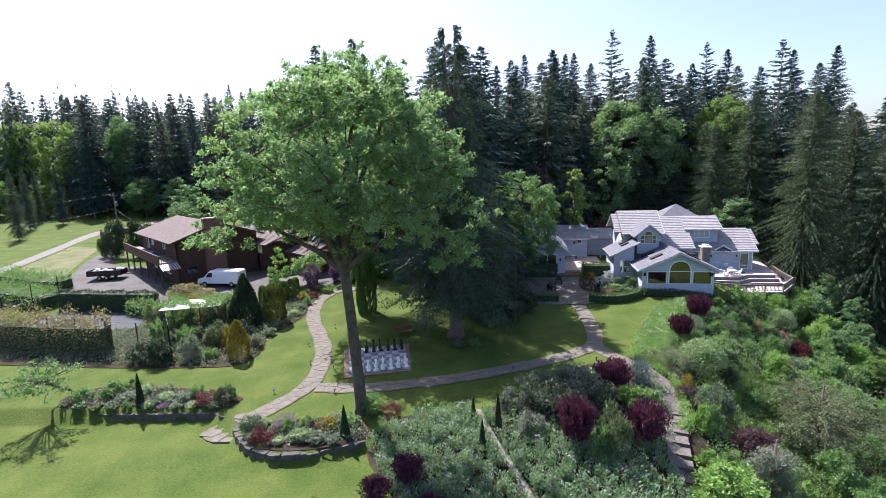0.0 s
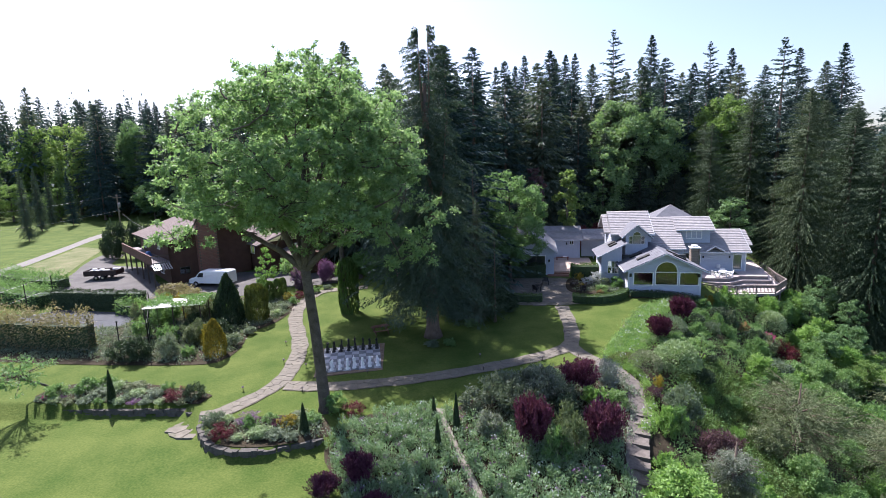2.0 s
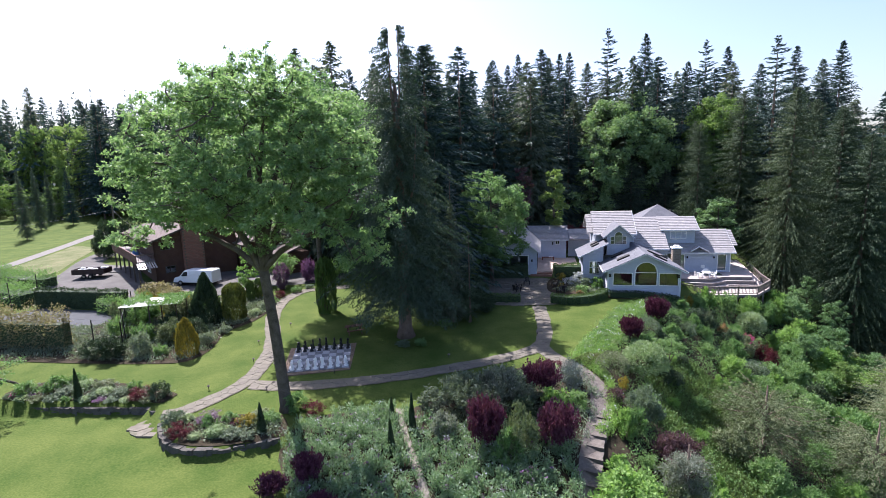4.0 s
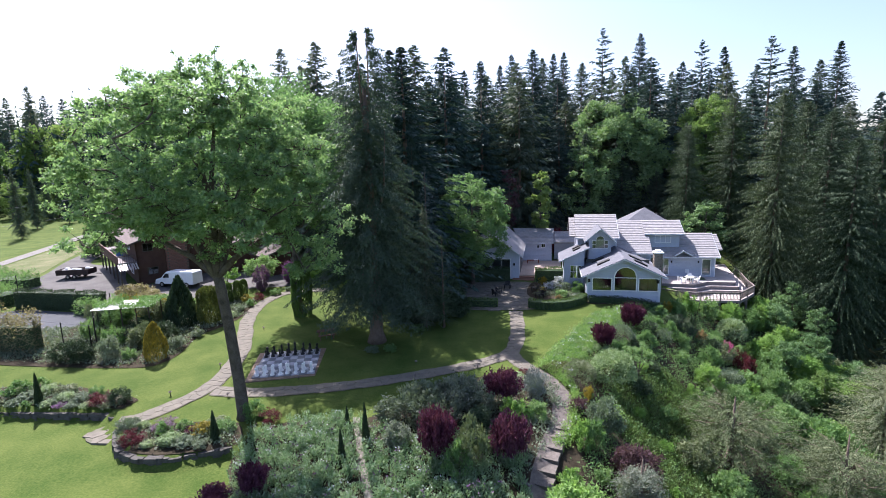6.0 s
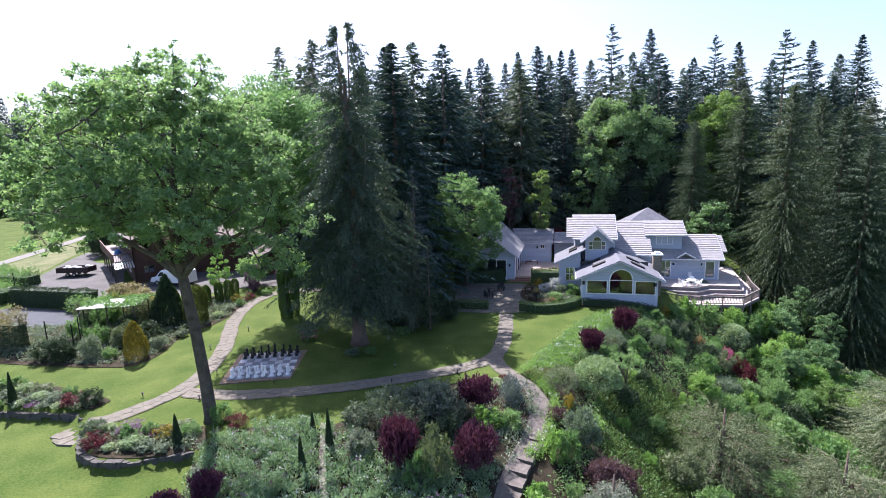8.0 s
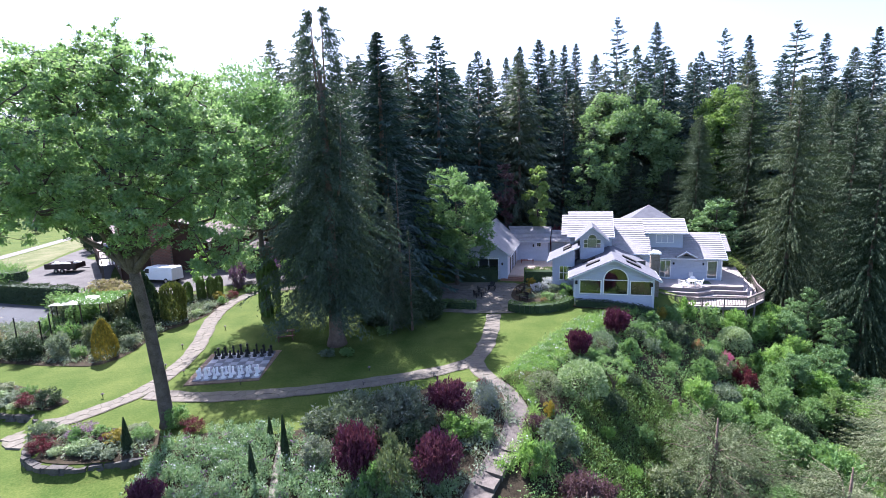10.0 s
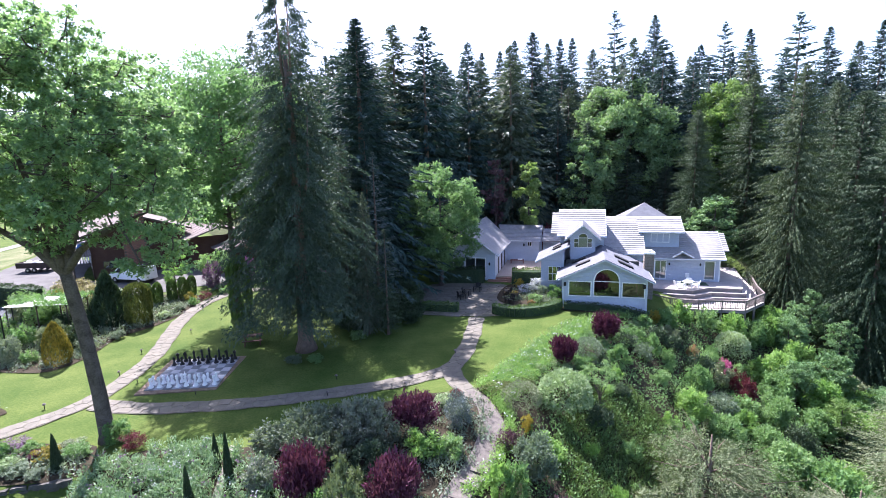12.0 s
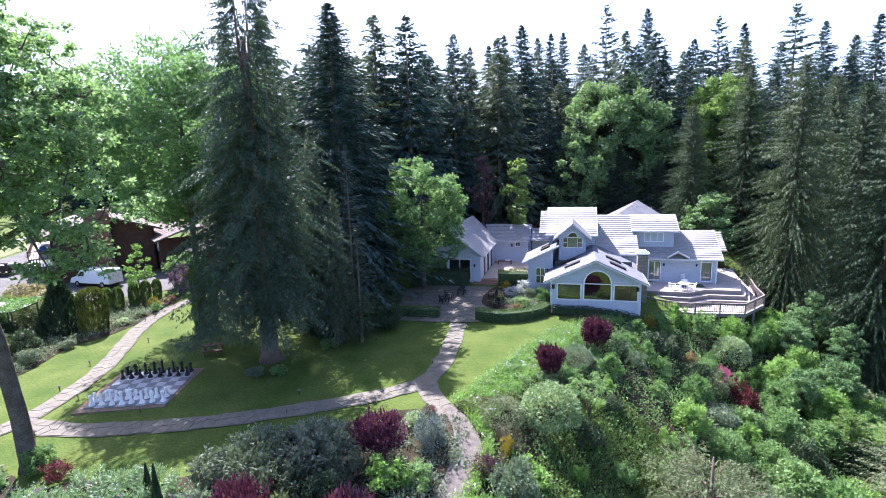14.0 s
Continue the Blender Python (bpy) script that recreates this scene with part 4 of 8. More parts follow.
# ---- guest lodge and garage ----
def build_lodge():
    h = thing("guest_lodge", "pale blue-grey lodge with a shake roof and wide glass doors", "house", "", (22.5, 54.3, 0), -8)
    gz = lambda u: 6.75 - 0.72 * abs(u + 11.5)
    s = wall(Shape(), -15.2, -7.85, 0, gz, 8.0, 8.2, [(-14.0, -11.75, 1.2, 3.5), (-11.4, -9.0, 1.2, 3.5)], (-11.5,))
    s.box(-8.05, -7.85, 8.2, 22, 0, 4.1).box(-15.2, -15.0, 8.2, 22, 0, 4.1).box(-15.0, -8.05, 12, 12.2, 1, 4.2)
    s.ob("wall", M["siding"], h)
    Shape().box(-15, -8.05, 8.2, 12, 0.9, 1.1).ob("floor", M["room"], h)
    window(h, -14.0, -11.75, 1.2, 3.5, 8.06, (-12.9,), (), 0.09, None, "glass_door")
    window(h, -11.4, -9.0, 1.2, 3.5, 8.06, (-10.2,), (), 0.09, None, "glass_door")
    slope(Shape(), (-7.4, 7.4, 3.98), (-7.4, 18.9, 3.98), (-11.5, 22.5, 6.93), (-11.5, 7.4, 6.93), 0.36).ob("roof_slope", M["shake"], h)
    slope(Shape(), (-15.6, 22.5, 3.98), (-15.6, 7.4, 3.98), (-11.5, 7.4, 6.93), (-11.5, 22.5, 6.93), 0.36).ob("roof_slope", M["shake"], h)
    board(Shape(), (-7.4, 7.38, 3.98), (-11.5, 7.38, 6.93), 0.13).ob("fascia", M["trim"], h)
    board(Shape(), (-15.6, 7.38, 3.98), (-11.5, 7.38, 6.93), 0.13).ob("fascia", M["trim"], h)
    board(Shape(), (-7.38, 7.4, 4.0), (-7.38, 18.9, 4.0), 0.13).ob("fascia", M["trim"], h)
    for u in (-8.5, -14.5):
        Shape().turned([(0.05, 0), (0.10, 0.05), (0.11, 0.28), (0.04, 0.36)], u, 7.88, 2.7, 8).ob("wall_lamp", M["dark"], h)
    for v in (10.5, 13, 15.5):
        Shape().box(-7.86, -7.8, v - 0.4, v + 0.4, 1.3, 3.4).ob("side_door", M["dark"], h)
    g = thing("garage", "pale siding outbuilding with a shake roof", "garage", "", (22.5, 54.3, 0), -8)
    s = wall(Shape(), -7.85, -3.6, 0, 4.2, 18.5, 18.7, [(-5.1, -4.6, 3.35, 3.85)])
    s.box(-3.8, -3.6, 18.7, 25, 0, 4.3)
    s.ob("wall", M["siding"], g)
    window(g, -5.1, -4.6, 3.35, 3.85, 18.56, (-4.85,), (), 0.06)
    Shape().turned([(0.05, 0), (0.11, 0.05), (0.11, 0.3), (0.04, 0.4)], -5.6, 18.38, 3.3, 8).ob("wall_lamp", M["dark"], g)
    slope(Shape(), (-8.4, 18.0, 4.12), (-3.3, 18.0, 4.12), (-3.3, 21.6, 5.85), (-9.5, 21.6, 5.85), 0.34).ob("roof_slope", M["shake"], g)
    slope(Shape(), (-3.3, 25.2, 4.12), (-9.5, 25.2, 4.12), (-9.5, 21.6, 5.85), (-3.3, 21.6, 5.85), 0.34).ob("roof_slope", M["shake"], g)
    board(Shape(), (-8.0, 17.97, 4.14), (-3.3, 17.97, 4.14), 0.13).ob("fascia", M["trim"], g)
    p = thing("covered_walk", "low shake roof joining the garage to the house", "roof", "", (22.5, 54.3, 0), -8)
    slope(Shape(), (-3.2, 18.6, 4.05), (0.4, 18.6, 4.05), (0.4, 21.4, 5.35), (-3.2, 21.4, 5.35), 0.34).ob("roof", M["shake"], p)
    s = Shape()
    for u in (-1.6, 0.3):
        s.box(u - 0.07, u + 0.07, 18.75, 18.9, 0.5, 4.05)
    s.box(-3.2, 0.4, 20.6, 20.8, 0.5, 5.0)
    s.ob("post", M["siding"], p)


build_lodge()


# ---- deck ----
LOW, UP = -0.42, 0.85
DECK = [(8.0, 9.6), (9.0, 6.3), (10.7, 4.9), (13.2, 4.5), (17.5, 4.9), (20.2, 8.4), (20.5, 11.6), (21.3, 16), (21.8, 19.8)]


def build_deck():
    d = thing("deck", "weathered grey-pink timber deck on two levels with dark railings", "deck", "", (22.5, 54.3, 0), -8)
    Shape().prism(DECK + [(16.9, 19.8), (16.9, 11.4), (8.0, 11.4)], LOW - 0.3, LOW).ob("lower_floor", M["deck"], d)
    for i, grow in enumerate((0.9, 0.45, 0.0)):
        z = LOW + (i + 1) * (UP - LOW) / 3 if i < 2 else UP
        o = [(8.0, 7.5 - grow), (13.2, 7.1 - grow), (15.0 + grow * 0.5, 8.6 - grow), (18.2 + grow * 0.6, 8.6 - grow), (19.4 + grow, 12.8 - grow * 0.3), (20.3 + grow * 0.7, 18.5), (20.5 + grow * 0.5, 19.7), (16.9, 19.7), (16.9, 11.4), (8.0, 11.4)]
        Shape().prism(o, LOW + 0.002, z - 0.05).ob("step_riser", M["deck_edge"], d)
        Shape().prism(o, z - 0.05, z).ob("tread" if i < 2 else "upper_floor", M["deck"], d)
    for (x0, y0), (x1, y1) in zip(DECK[1:], DECK[2:]):
        L = math.hypot(x1 - x0, y1 - y0)
        n = max(1, round(L / 2.2))
        for k in range(n):
            a, b = Vector((x0 + (x1 - x0) * k / n, y0 + (y1 - y0) * k / n, LOW)), Vector((x0 + (x1 - x0) * (k + 1) / n, y0 + (y1 - y0) * (k + 1) / n, LOW))
            Shape().box(a.x - 0.06, a.x + 0.06, a.y - 0.06, a.y + 0.06, LOW - 0.32, LOW + 1.0).ob("post", M["rail_wood"], d)
            for z, hh, tt in ((0.98, 0.05, 0.14), (0.88, 0.07, 0.05), (0.18, 0.07, 0.05)):
                board(Shape(), a + Vector((0, 0, z)), b + Vector((0, 0, z)), hh, tt).ob("rail", M["rail_wood"], d)
            m = max(3, int(L / n / 0.15))
            for q in range(1, m):
                p = a.lerp(b, q / m)
                Shape().box(p.x - 0.02, p.x + 0.02, p.y - 0.02, p.y + 0.02, LOW + 0.12, LOW + 0.86).ob("baluster", M["rail_wood"], d)
            w = to_world(a.x, a.y)
            if k == 0 or n > 1:
                Shape().box(a.x - 0.09, a.x + 0.09, a.y + 0.1, a.y + 0.28, H(w.x, w.y) - 0.4, LOW - 0.3).ob("support", M["rail_wood"], d)
        s = Shape()
        board(s, (x0, y0, LOW - 0.02), (x1, y1, LOW - 0.02), 0.3, 0.1)
        s.ob("edge_board", M["deck_edge"], d)


build_deck()


# ---- brown house ----
TARP = []


def build_brown_house():
    z0 = 0.4
    h = thing("brown_house", "two-storey dark brown wooden house with a low brown shingle roof", "house", "", (-36.0, 62.5, 0.6), -45)
    gz = lambda y: 8.2 - 0.33 * abs(y - 5.5)
    s = wall(Shape(), -17.0, 0, z0 - 1, 6.4, 0, 0.2, [(-14.5, -13.3, 4.2, 6.1), (-12, -10.8, 4.8, 6.0), (-6, -4.6, 4.8, 6.0), (-12.5, -10.5, 1.4, 2.8), (-5.5, -3.5, 1.4, 2.8)])
    s.box(-17, -16.8, 0.2, 11, z0 - 1, 6.4).box(-17, 0, 10.8, 11, z0 - 1, 6.4).box(-16.8, -0.2, 5, 5.2, z0, 6.3)
    s.ob("wall", M["brown_wall"], h)
    e = Shape()
    wins = [(0.9, 2.0, 4.9, 5.9), (1.2, 2.4, 1.6, 2.5)]
    ys = sorted({0, 0.9, 1.2, 2.0, 2.4, 5.5, 11})
    for a, b in zip(ys, ys[1:]):
        low = z0 - 1
        for (u0, u1, w0, w1) in sorted(wins, key=lambda w: w[2]):
            if u0 < (a + b) / 2 < u1:
                e.box(-0.2, 0, a, b, low, w0)
                low = w1
        e.add([(-0.2, a, low), (0, a, low), (0, b, low), (-0.2, b, low), (-0.2, a, gz(a) - 0.1), (0, a, gz(a) - 0.1), (0, b, gz(b) - 0.1), (-0.2, b, gz(b) - 0.1)], [(3, 2, 1, 0), (4, 5, 6, 7), (0, 1, 5, 4), (1, 2, 6, 5), (2, 3, 7, 6), (3, 0, 4, 7)])
    e.ob("wall", M["brown_wall"], h, "dark brown gable wall")
    for u0, u1, w0, w1 in wins:
        f = Shape().box(-0.02, 0.05, u0 - 0.08, u0, w0 - 0.08, w1 + 0.08).box(-0.02, 0.05, u1, u1 + 0.08, w0 - 0.08, w1 + 0.08).box(-0.02, 0.05, u0, u1, w0 - 0.08, w0).box(-0.02, 0.05, u0, u1, w1, w1 + 0.08).box(-0.02, 0.04, (u0 + u1) / 2 - 0.03, (u0 + u1) / 2 + 0.03, w0, w1)
        w = f.ob("window", M["timber"], h)
        g = new("pane", mesh("pane", [(-0.08, u0, w0), (-0.08, u1, w0), (-0.08, u1, w1), (-0.08, u0, w1)], [(0, 1, 2, 3)], M["glass"]))
        g.parent = w
    for u0, u1, a, b in ((-14.5, -13.3, 4.2, 6.1), (-12, -10.8, 4.8, 6.0), (-6, -4.6, 4.8, 6.0), (-12.5, -10.5, 1.4, 2.8), (-5.5, -3.5, 1.4, 2.8)):
        window(h, u0, u1, a, b, 0.05, ((u0 + u1) / 2,), (), 0.09)
    slope(Shape(), (-17.9, -0.9, 6.12), (0.8, -0.9, 6.12), (0.8, 5.5, 8.3), (-17.9, 5.5, 8.3), 0.2, 0.022).ob("roof_slope", M["brown_roof"], h)
    slope(Shape(), (0.8, 11.9, 6.12), (-17.9, 11.9, 6.12), (-17.9, 5.5, 8.3), (0.8, 5.5, 8.3), 0.2, 0.022).ob("roof_slope", M["brown_roof"], h)
    board(Shape(), (0.82, -0.9, 6.14), (0.82, 5.5, 8.32), 0.25).ob("fascia", M["timber"], h)
    board(Shape(), (0.82, 11.9, 6.14), (0.82, 5.5, 8.32), 0.25).ob("fascia", M["timber"], h)
    board(Shape(), (-17.9, -0.93, 6.14), (0.8, -0.93, 6.14), 0.13).ob("fascia", M["timber"], h)
    # rear part of the house
    s = wall(Shape(), -12, 3.0, z0 - 1, 4.9, 11.2, 11.4, [(-1.4, 1.0, 3.2, 4.4)])
    s.box(2.8, 3.0, 11.4, 19, z0 - 1, 4.9)
    s.ob("wall", M["brown_wall"], h)
    window(h, -1.4, 1.0, 3.2, 4.4, 11.25, (-0.2,), (), 0.1)
    slope(Shape(), (-12, 10.4, 4.7), (4.0, 10.4, 4.7), (4.0, 15, 6.3), (-12, 15, 6.3), 0.3).ob("roof_slope", M["brown_roof"], h)
    slope(Shape(), (4.0, 19.6, 4.7), (-12, 19.6, 4.7), (-12, 15, 6.3), (4.0, 15, 6.3), 0.3).ob("roof_slope", M["brown_roof"], h)
    slope(Shape(), (3.6, 13.5, 3.4), (10.0, 13.5, 3.4), (10.0, 17, 4.5), (3.6, 17, 4.5), 0.3).ob("roof_slope", M["brown_roof"], h)
    Shape().box(3.0, 9.5, 14.2, 18, z0 - 1, 3.5).ob("wall", M["brown_wall"], h)
    # chimney of brick
    c = Shape().box(0.0, 0.85, 3.6, 6.2, z0 - 1, 8.9).ob("chimney", M["mortar"], h)
    g = random.Random(8)
    base = mesh("brick", *(lambda q: (q.v, q.f))(Shape().box(-0.02, 0.05, 0, 0.40, 0, 0.17)), M["brick"])
    side = mesh("brick", *(lambda q: (q.v, q.f))(Shape().box(0, 0.40, -0.05, 0.02, 0, 0.17)), M["brick"])
    for i in range(42):
        z = 0.5 + i * 0.2
        for k in range(6):
            y = 3.6 + k * 0.435 + (0.2 if i % 2 else 0)
            if y < 5.85:
                b = new("brick", base)
                b.parent, b.location = c, (0.85, y, z)
        for k in range(2):
            b = new("brick", side)
            b.parent, b.location = c, (0.02 + k * 0.42, 3.6, z)
    Shape().box(-0.1, 0.95, 3.5, 6.3, 8.9, 9.05).ob("chimney_cap", M["concrete"], c)
    # balcony with a boarded parapet
    tp = Shape()
    tg = random.Random(3)
    ring = [(-7.4 + 0.75 * math.cos(k * 0.7) * tg.uniform(0.8, 1.1), -1.0 + 0.6 * math.sin(k * 0.7) * tg.uniform(0.8, 1.1)) for k in range(9)]
    tp.prism(ring, 3.65, lambda x, y: 4.25 + 0.12 * math.sin(x * 5 + y * 7), None, 0.28)
    TARP.append(tp)
    Shape().box(-19.5, 0.3, -2.2, 0, 3.45, 3.65).ob("balcony_floor", M["deck_edge"], h)
    s = Shape()
    x = -19.5
    while x < 0.3:
        s.box(x, x + 0.14, -2.26, -2.2, 3.3, 4.55)
        x += 0.155
    s.box(-19.5, 0.34, -2.3, -2.16, 4.55, 4.62)
    s.ob("balcony_parapet", M["balcony"], h, "reddish-brown boarded balcony front")
    s = Shape()
    for k in range(9):
        s.box(0.3, 0.36, -2.2 + k * 0.25, -2.17 + k * 0.25, 3.65, 4.55)
    s.box(0.28, 0.38, -2.2, 0, 4.5, 4.6)
    s.ob("balcony_rail", M["timber"], h)
    for u in (-19, -15, -11, -7, -3.5, 0):
        Shape().box(u - 0.09, u + 0.09, -2.1, -1.92, z0 - 1, 3.45).ob("post", M["timber"], h)
    for k in range(8):
        a = -2.3 + k * 0.29
        s = Shape().add([(0.35, a, 3.5), (1.9, a, 2.9), (1.9, a + 0.16, 2.9), (0.35, a + 0.16, 3.5), (0.35, a, 3.46), (1.9, a, 2.86), (1.9, a + 0.16, 2.86), (0.35, a + 0.16, 3.46)], [(0, 1, 2, 3), (7, 6, 5, 4), (0, 4, 5, 1), (2, 6, 7, 3), (1, 5, 6, 2)])
        s.ob("awning_slat", M["metal_roof"], h, "pale slat of the awning under the balcony end")


build_brown_house()
tarp = tagged(TARP[0].ob("tarp", M["tarp"]), "crumpled blue tarpaulin heap on the balcony", "tarp")
tarp.matrix_basis = pose(-36.0, 62.5, 0.6, 0, 0, -45)
sheet_white = tagged(Shape().prism([(-11.6, -1.7), (-9.2, -1.8), (-9.0, -0.6), (-11.4, -0.4)], 3.65, lambda x, y: 3.7 + 0.05 * math.sin(x * 4), None, 0.1).ob("groundsheet", M["canopy"]), "pale groundsheet spread on the balcony", "groundsheet")
sheet_white.matrix_basis = pose(-36.0, 62.5, 0.6, 0, 0, -45)


# ---- trees ----
def build_hero_maple():
    """The big maple on the lawn: bare leaning trunk that forks high up, broad airy crown of separate boughs."""
    g = random.Random(17)

    def in_crown(x, y, z, k=1.0):
        return ((x - 0.1) / 8.0) ** 2 + ((y + 2.2) / 6.5) ** 2 + ((z - 16.4) / (7.5 - 0.2 * abs(x - 1.6) if z > 16.4 else 5.6)) ** 2 < k * k + 0.08 * math.sin(2.1 * x + 1.3 * z)

    fork = Vector((-0.42, -0.6, 10.6))
    s = Shape().tube([(0.1, 0, -0.2), (0.03, 0, 0.5), (-0.08, 0, 3), (-0.22, -0.2, 6.5), (-0.36, -0.45, 9.2), fork], [0.66, 0.42, 0.37, 0.34, 0.32, 0.30], 14)
    nodes = []
    for x, y, z in ((-5.2, -1.8, 17.5), (-2.0, 1.4, 20.0), (0.9, -1.8, 21.0), (4.8, -1.0, 17.8), (1.6, -4.8, 17.0), (-3.4, -5.0, 17.0), (5.8, -1.8, 13.4), (-6.8, -1.2, 13.8), (0.5, 2.2, 16.0), (3.0, -1.6, 20.6)):
        e = Vector((x, y, z))
        m = fork.lerp(e, 0.45) + Vector((0, 0, 1.0 if z > 14 else 0.3))
        pts = [fork - Vector((0, 0, 0.5)), fork.lerp(m, 0.5), m, m.lerp(e, 0.55) + Vector((0.2, 0.1, 0.2)), e]
        s.tube(pts, [0.24, 0.19, 0.15, 0.10, 0.04], 8, False)
        nodes += [m, pts[3], e, fork.lerp(m, 0.6), m.lerp(pts[3], 0.5)]
    boughs = []
    while len(boughs) < 190:
        a, u, w = g.uniform(0, 2 * math.pi), g.uniform(-1, 1), g.uniform(0.12, 1) ** 0.42
        k = math.sqrt(1 - u * u) * w
        x, y, z = 7.5 * k * math.cos(a) - 0.05, 6.1 * k * math.sin(a) - 2.2, 16.7 + (6.8 if u > 0 else 5.2) * u * w + 0.8 * math.sin(a * 3 + 1)
        if not (z < 12.6 and math.hypot(x, y) < 3.0) and in_crown(x, y, z, 0.93):
            boughs.append((x, y, z, g.uniform(0.85, 1.25)))
    boughs += [(7.6, -2.6, 12.6, 0.8), (6.4, -1.6, 12.2, 0.9), (8.2, -2.0, 13.6, 0.8), (5.4, -3, 12.8, 0.8), (7.0, -2.2, 11.4, 0.7), (6.2, -3.0, 11.0, 0.6), (-8.2, -2, 13.0, 0.8), (-7.2, -2.4, 12.4, 0.8), (1.5, -1.9, 22.6, 0.8), (3.2, -2.0, 22.3, 0.8), (-1.2, -2.2, 22.0, 0.8)]
    L = []
    for x, y, z, r in sorted(boughs, key=lambda q: (Vector(q[:3]) - fork).length):
        b = Vector((x, y, z))
        far = (b - fork).length
        a = min((p for p in nodes if (p - fork).length < far), key=lambda p: (p - b).length + 0.5 * max(0, p.z - b.z), default=fork)
        m = a.lerp(b, 0.5) + Vector((g.uniform(-0.2, 0.2), g.uniform(-0.2, 0.2), g.uniform(-0.25, 0.1)))
        s.tube([a, m, b], [0.06, 0.04, 0.02], 5, False)
        nodes += [m, b]
        for n in range(10):
            p = b + Vector([max(-1.6, min(1.6, g.gauss(0, 1))) * k for k in (0.95, 0.95, 0.45)]) * r
            if p.z > 14.5 and not in_crown(p.x, p.y, p.z):
                continue
            L.append((p.x, p.y, p.z, g.uniform(0.25, 0.6)))
            if n % 3 == 0:
                s.tube([b.lerp(m, 0.3), p], [0.02, 0.008], 4, False)
    for x, y, z, n in ((1.6, -1.9, 23.7, 8), (3.2, -1.9, 22.9, 7), (-0.4, -2.2, 23.4, 6), (-2.2, -2, 22.3, 6)):
        s.tube([(x * 0.85, y, z - 3.2), (x, y, z)], [0.035, 0.01], 5, False)
        L += [(x + g.uniform(-0.3, 0.3), y + g.uniform(-0.3, 0.3), z - 0.3 * k, 0.2 + 0.07 * k) for k in range(n)]
    e = tree("maple_tree", s, lobes_crown("maple_crown", 5, L, 380, 0.085, M["l_maple"], 0.7, 0.05, 0.0, 0.25, 0.6, 0.75), "tall maple with a bare leaning trunk and broad green crown", "tree")
    e.matrix_basis = place(e, -5.75, 30.3)


def build_cedar():
    """The great cedar: a ragged column with two thin leaders, branches hanging low."""
    s = Shape().tube([(0, 0, 0), (0, 0, 1), (0.05, 0, 8), (0.1, 0.1, 18), (0, 0.1, 23)], [0.95, 0.62, 0.46, 0.27, 0.16], 14)
    s.tube([(0, 0.1, 18), (-0.3, 0, 22), (-0.42, 0, 27.2)], [0.16, 0.1, 0.03], 7)
    s.tube([(0, 0.1, 18), (0.4, 0, 22), (0.5, 0, 27.6)], [0.14, 0.09, 0.03], 7)
    s.tube([(0, 0, 10), (1.4, -0.6, 14), (1.8, -0.7, 19.5)], [0.14, 0.1, 0.03], 7)
    g = np.random.default_rng(21)
    C, D, S = [], [], []
    for i in range(230):
        q = (i + g.uniform(0, 1)) / 230
        z = 3.2 + 24.5 * q
        R = np.interp(z, [3, 6, 12.5, 16, 18.5, 23, 25.9, 28], [4.3, 5.2, 4.6, 3.7, 3.1, 2.3, 1.3, 0.3])
        for a in g.uniform(0, 2 * math.pi, 6 if z < 18 else 5 if z < 22 else 4):
            cx = 0.0 if z < 20 else (-0.4 if math.cos(a) < 0 else 0.48) * min(1, (z - 20) / 3)
            L = R * (0.4 + 0.75 * g.uniform(0, 1) ** 0.8) * (1 + 0.35 * math.sin(3 * a + q * 23) * math.cos(2 * a - q * 37))
            if g.uniform() < 0.12:
                L *= 1.25
            m = max(18, int((135 if z < 20 else 90) * (0.2 + 0.8 * L / 5)))
            f = np.sqrt((np.arange(m) + g.uniform(0.1, 1, m)) / m)
            side = g.normal(0, 0.11, m) * (L * 0.3 + 0.2)
            px = cx + math.cos(a) * f * L - math.sin(a) * side
            py = math.sin(a) * f * L + math.cos(a) * side
            pz = z + 0.05 * L * f - (0.42 if z < 21 else 0.2) * L * f * f - np.abs(g.normal(0, 0.15, m))
            low = 3.3 - 1.2 * np.maximum(0, f - 0.5) + 0.9 * g.uniform(0, 1, m)
            C.append(np.stack([px, py, np.maximum(pz, low)], 1))
            D.append(np.stack([0.8 * math.cos(a) + g.normal(0, 0.6, m), 0.8 * math.sin(a) + g.normal(0, 0.6, m), -0.5 - 0.5 * f + g.normal(0, 0.4, m)], 1))
            S.append(g.uniform(0.07, 0.16, m))
    c = leaves("cedar_crown", np.concatenate(C), np.concatenate(D), np.concatenate(S), M["l_cedar"], 0.36, g, 0.4)
    e = tree("cedar_tree", s, c, "great dark red cedar with drooping branches on the lawn", "tree", "", "bark_cedar")
    e.matrix_basis = place(e, 0.95, 43.2)


build_hero_maple()
build_cedar()


def conifer(seed, h, r, z0, levels, per, cards, size, leaf, droop, top, ragged, label, hang=0.1, level=1.3):
    s = Shape().tube([(0, 0, 0), (0, 0, 1), (0, 0, h * 0.5), (0, 0, h * 0.96)], [h * 0.018, h * 0.012, h * 0.008, 0.03], 7)
    e = tree("fir_tree", s, conifer_crown("fir_crown", seed, h, r, z0, levels, per, cards, size, M[leaf], droop, top, ragged, hang, 0.34, 0.25, level), label, "tree", "woods round the garden", "bark_cedar")
    return e


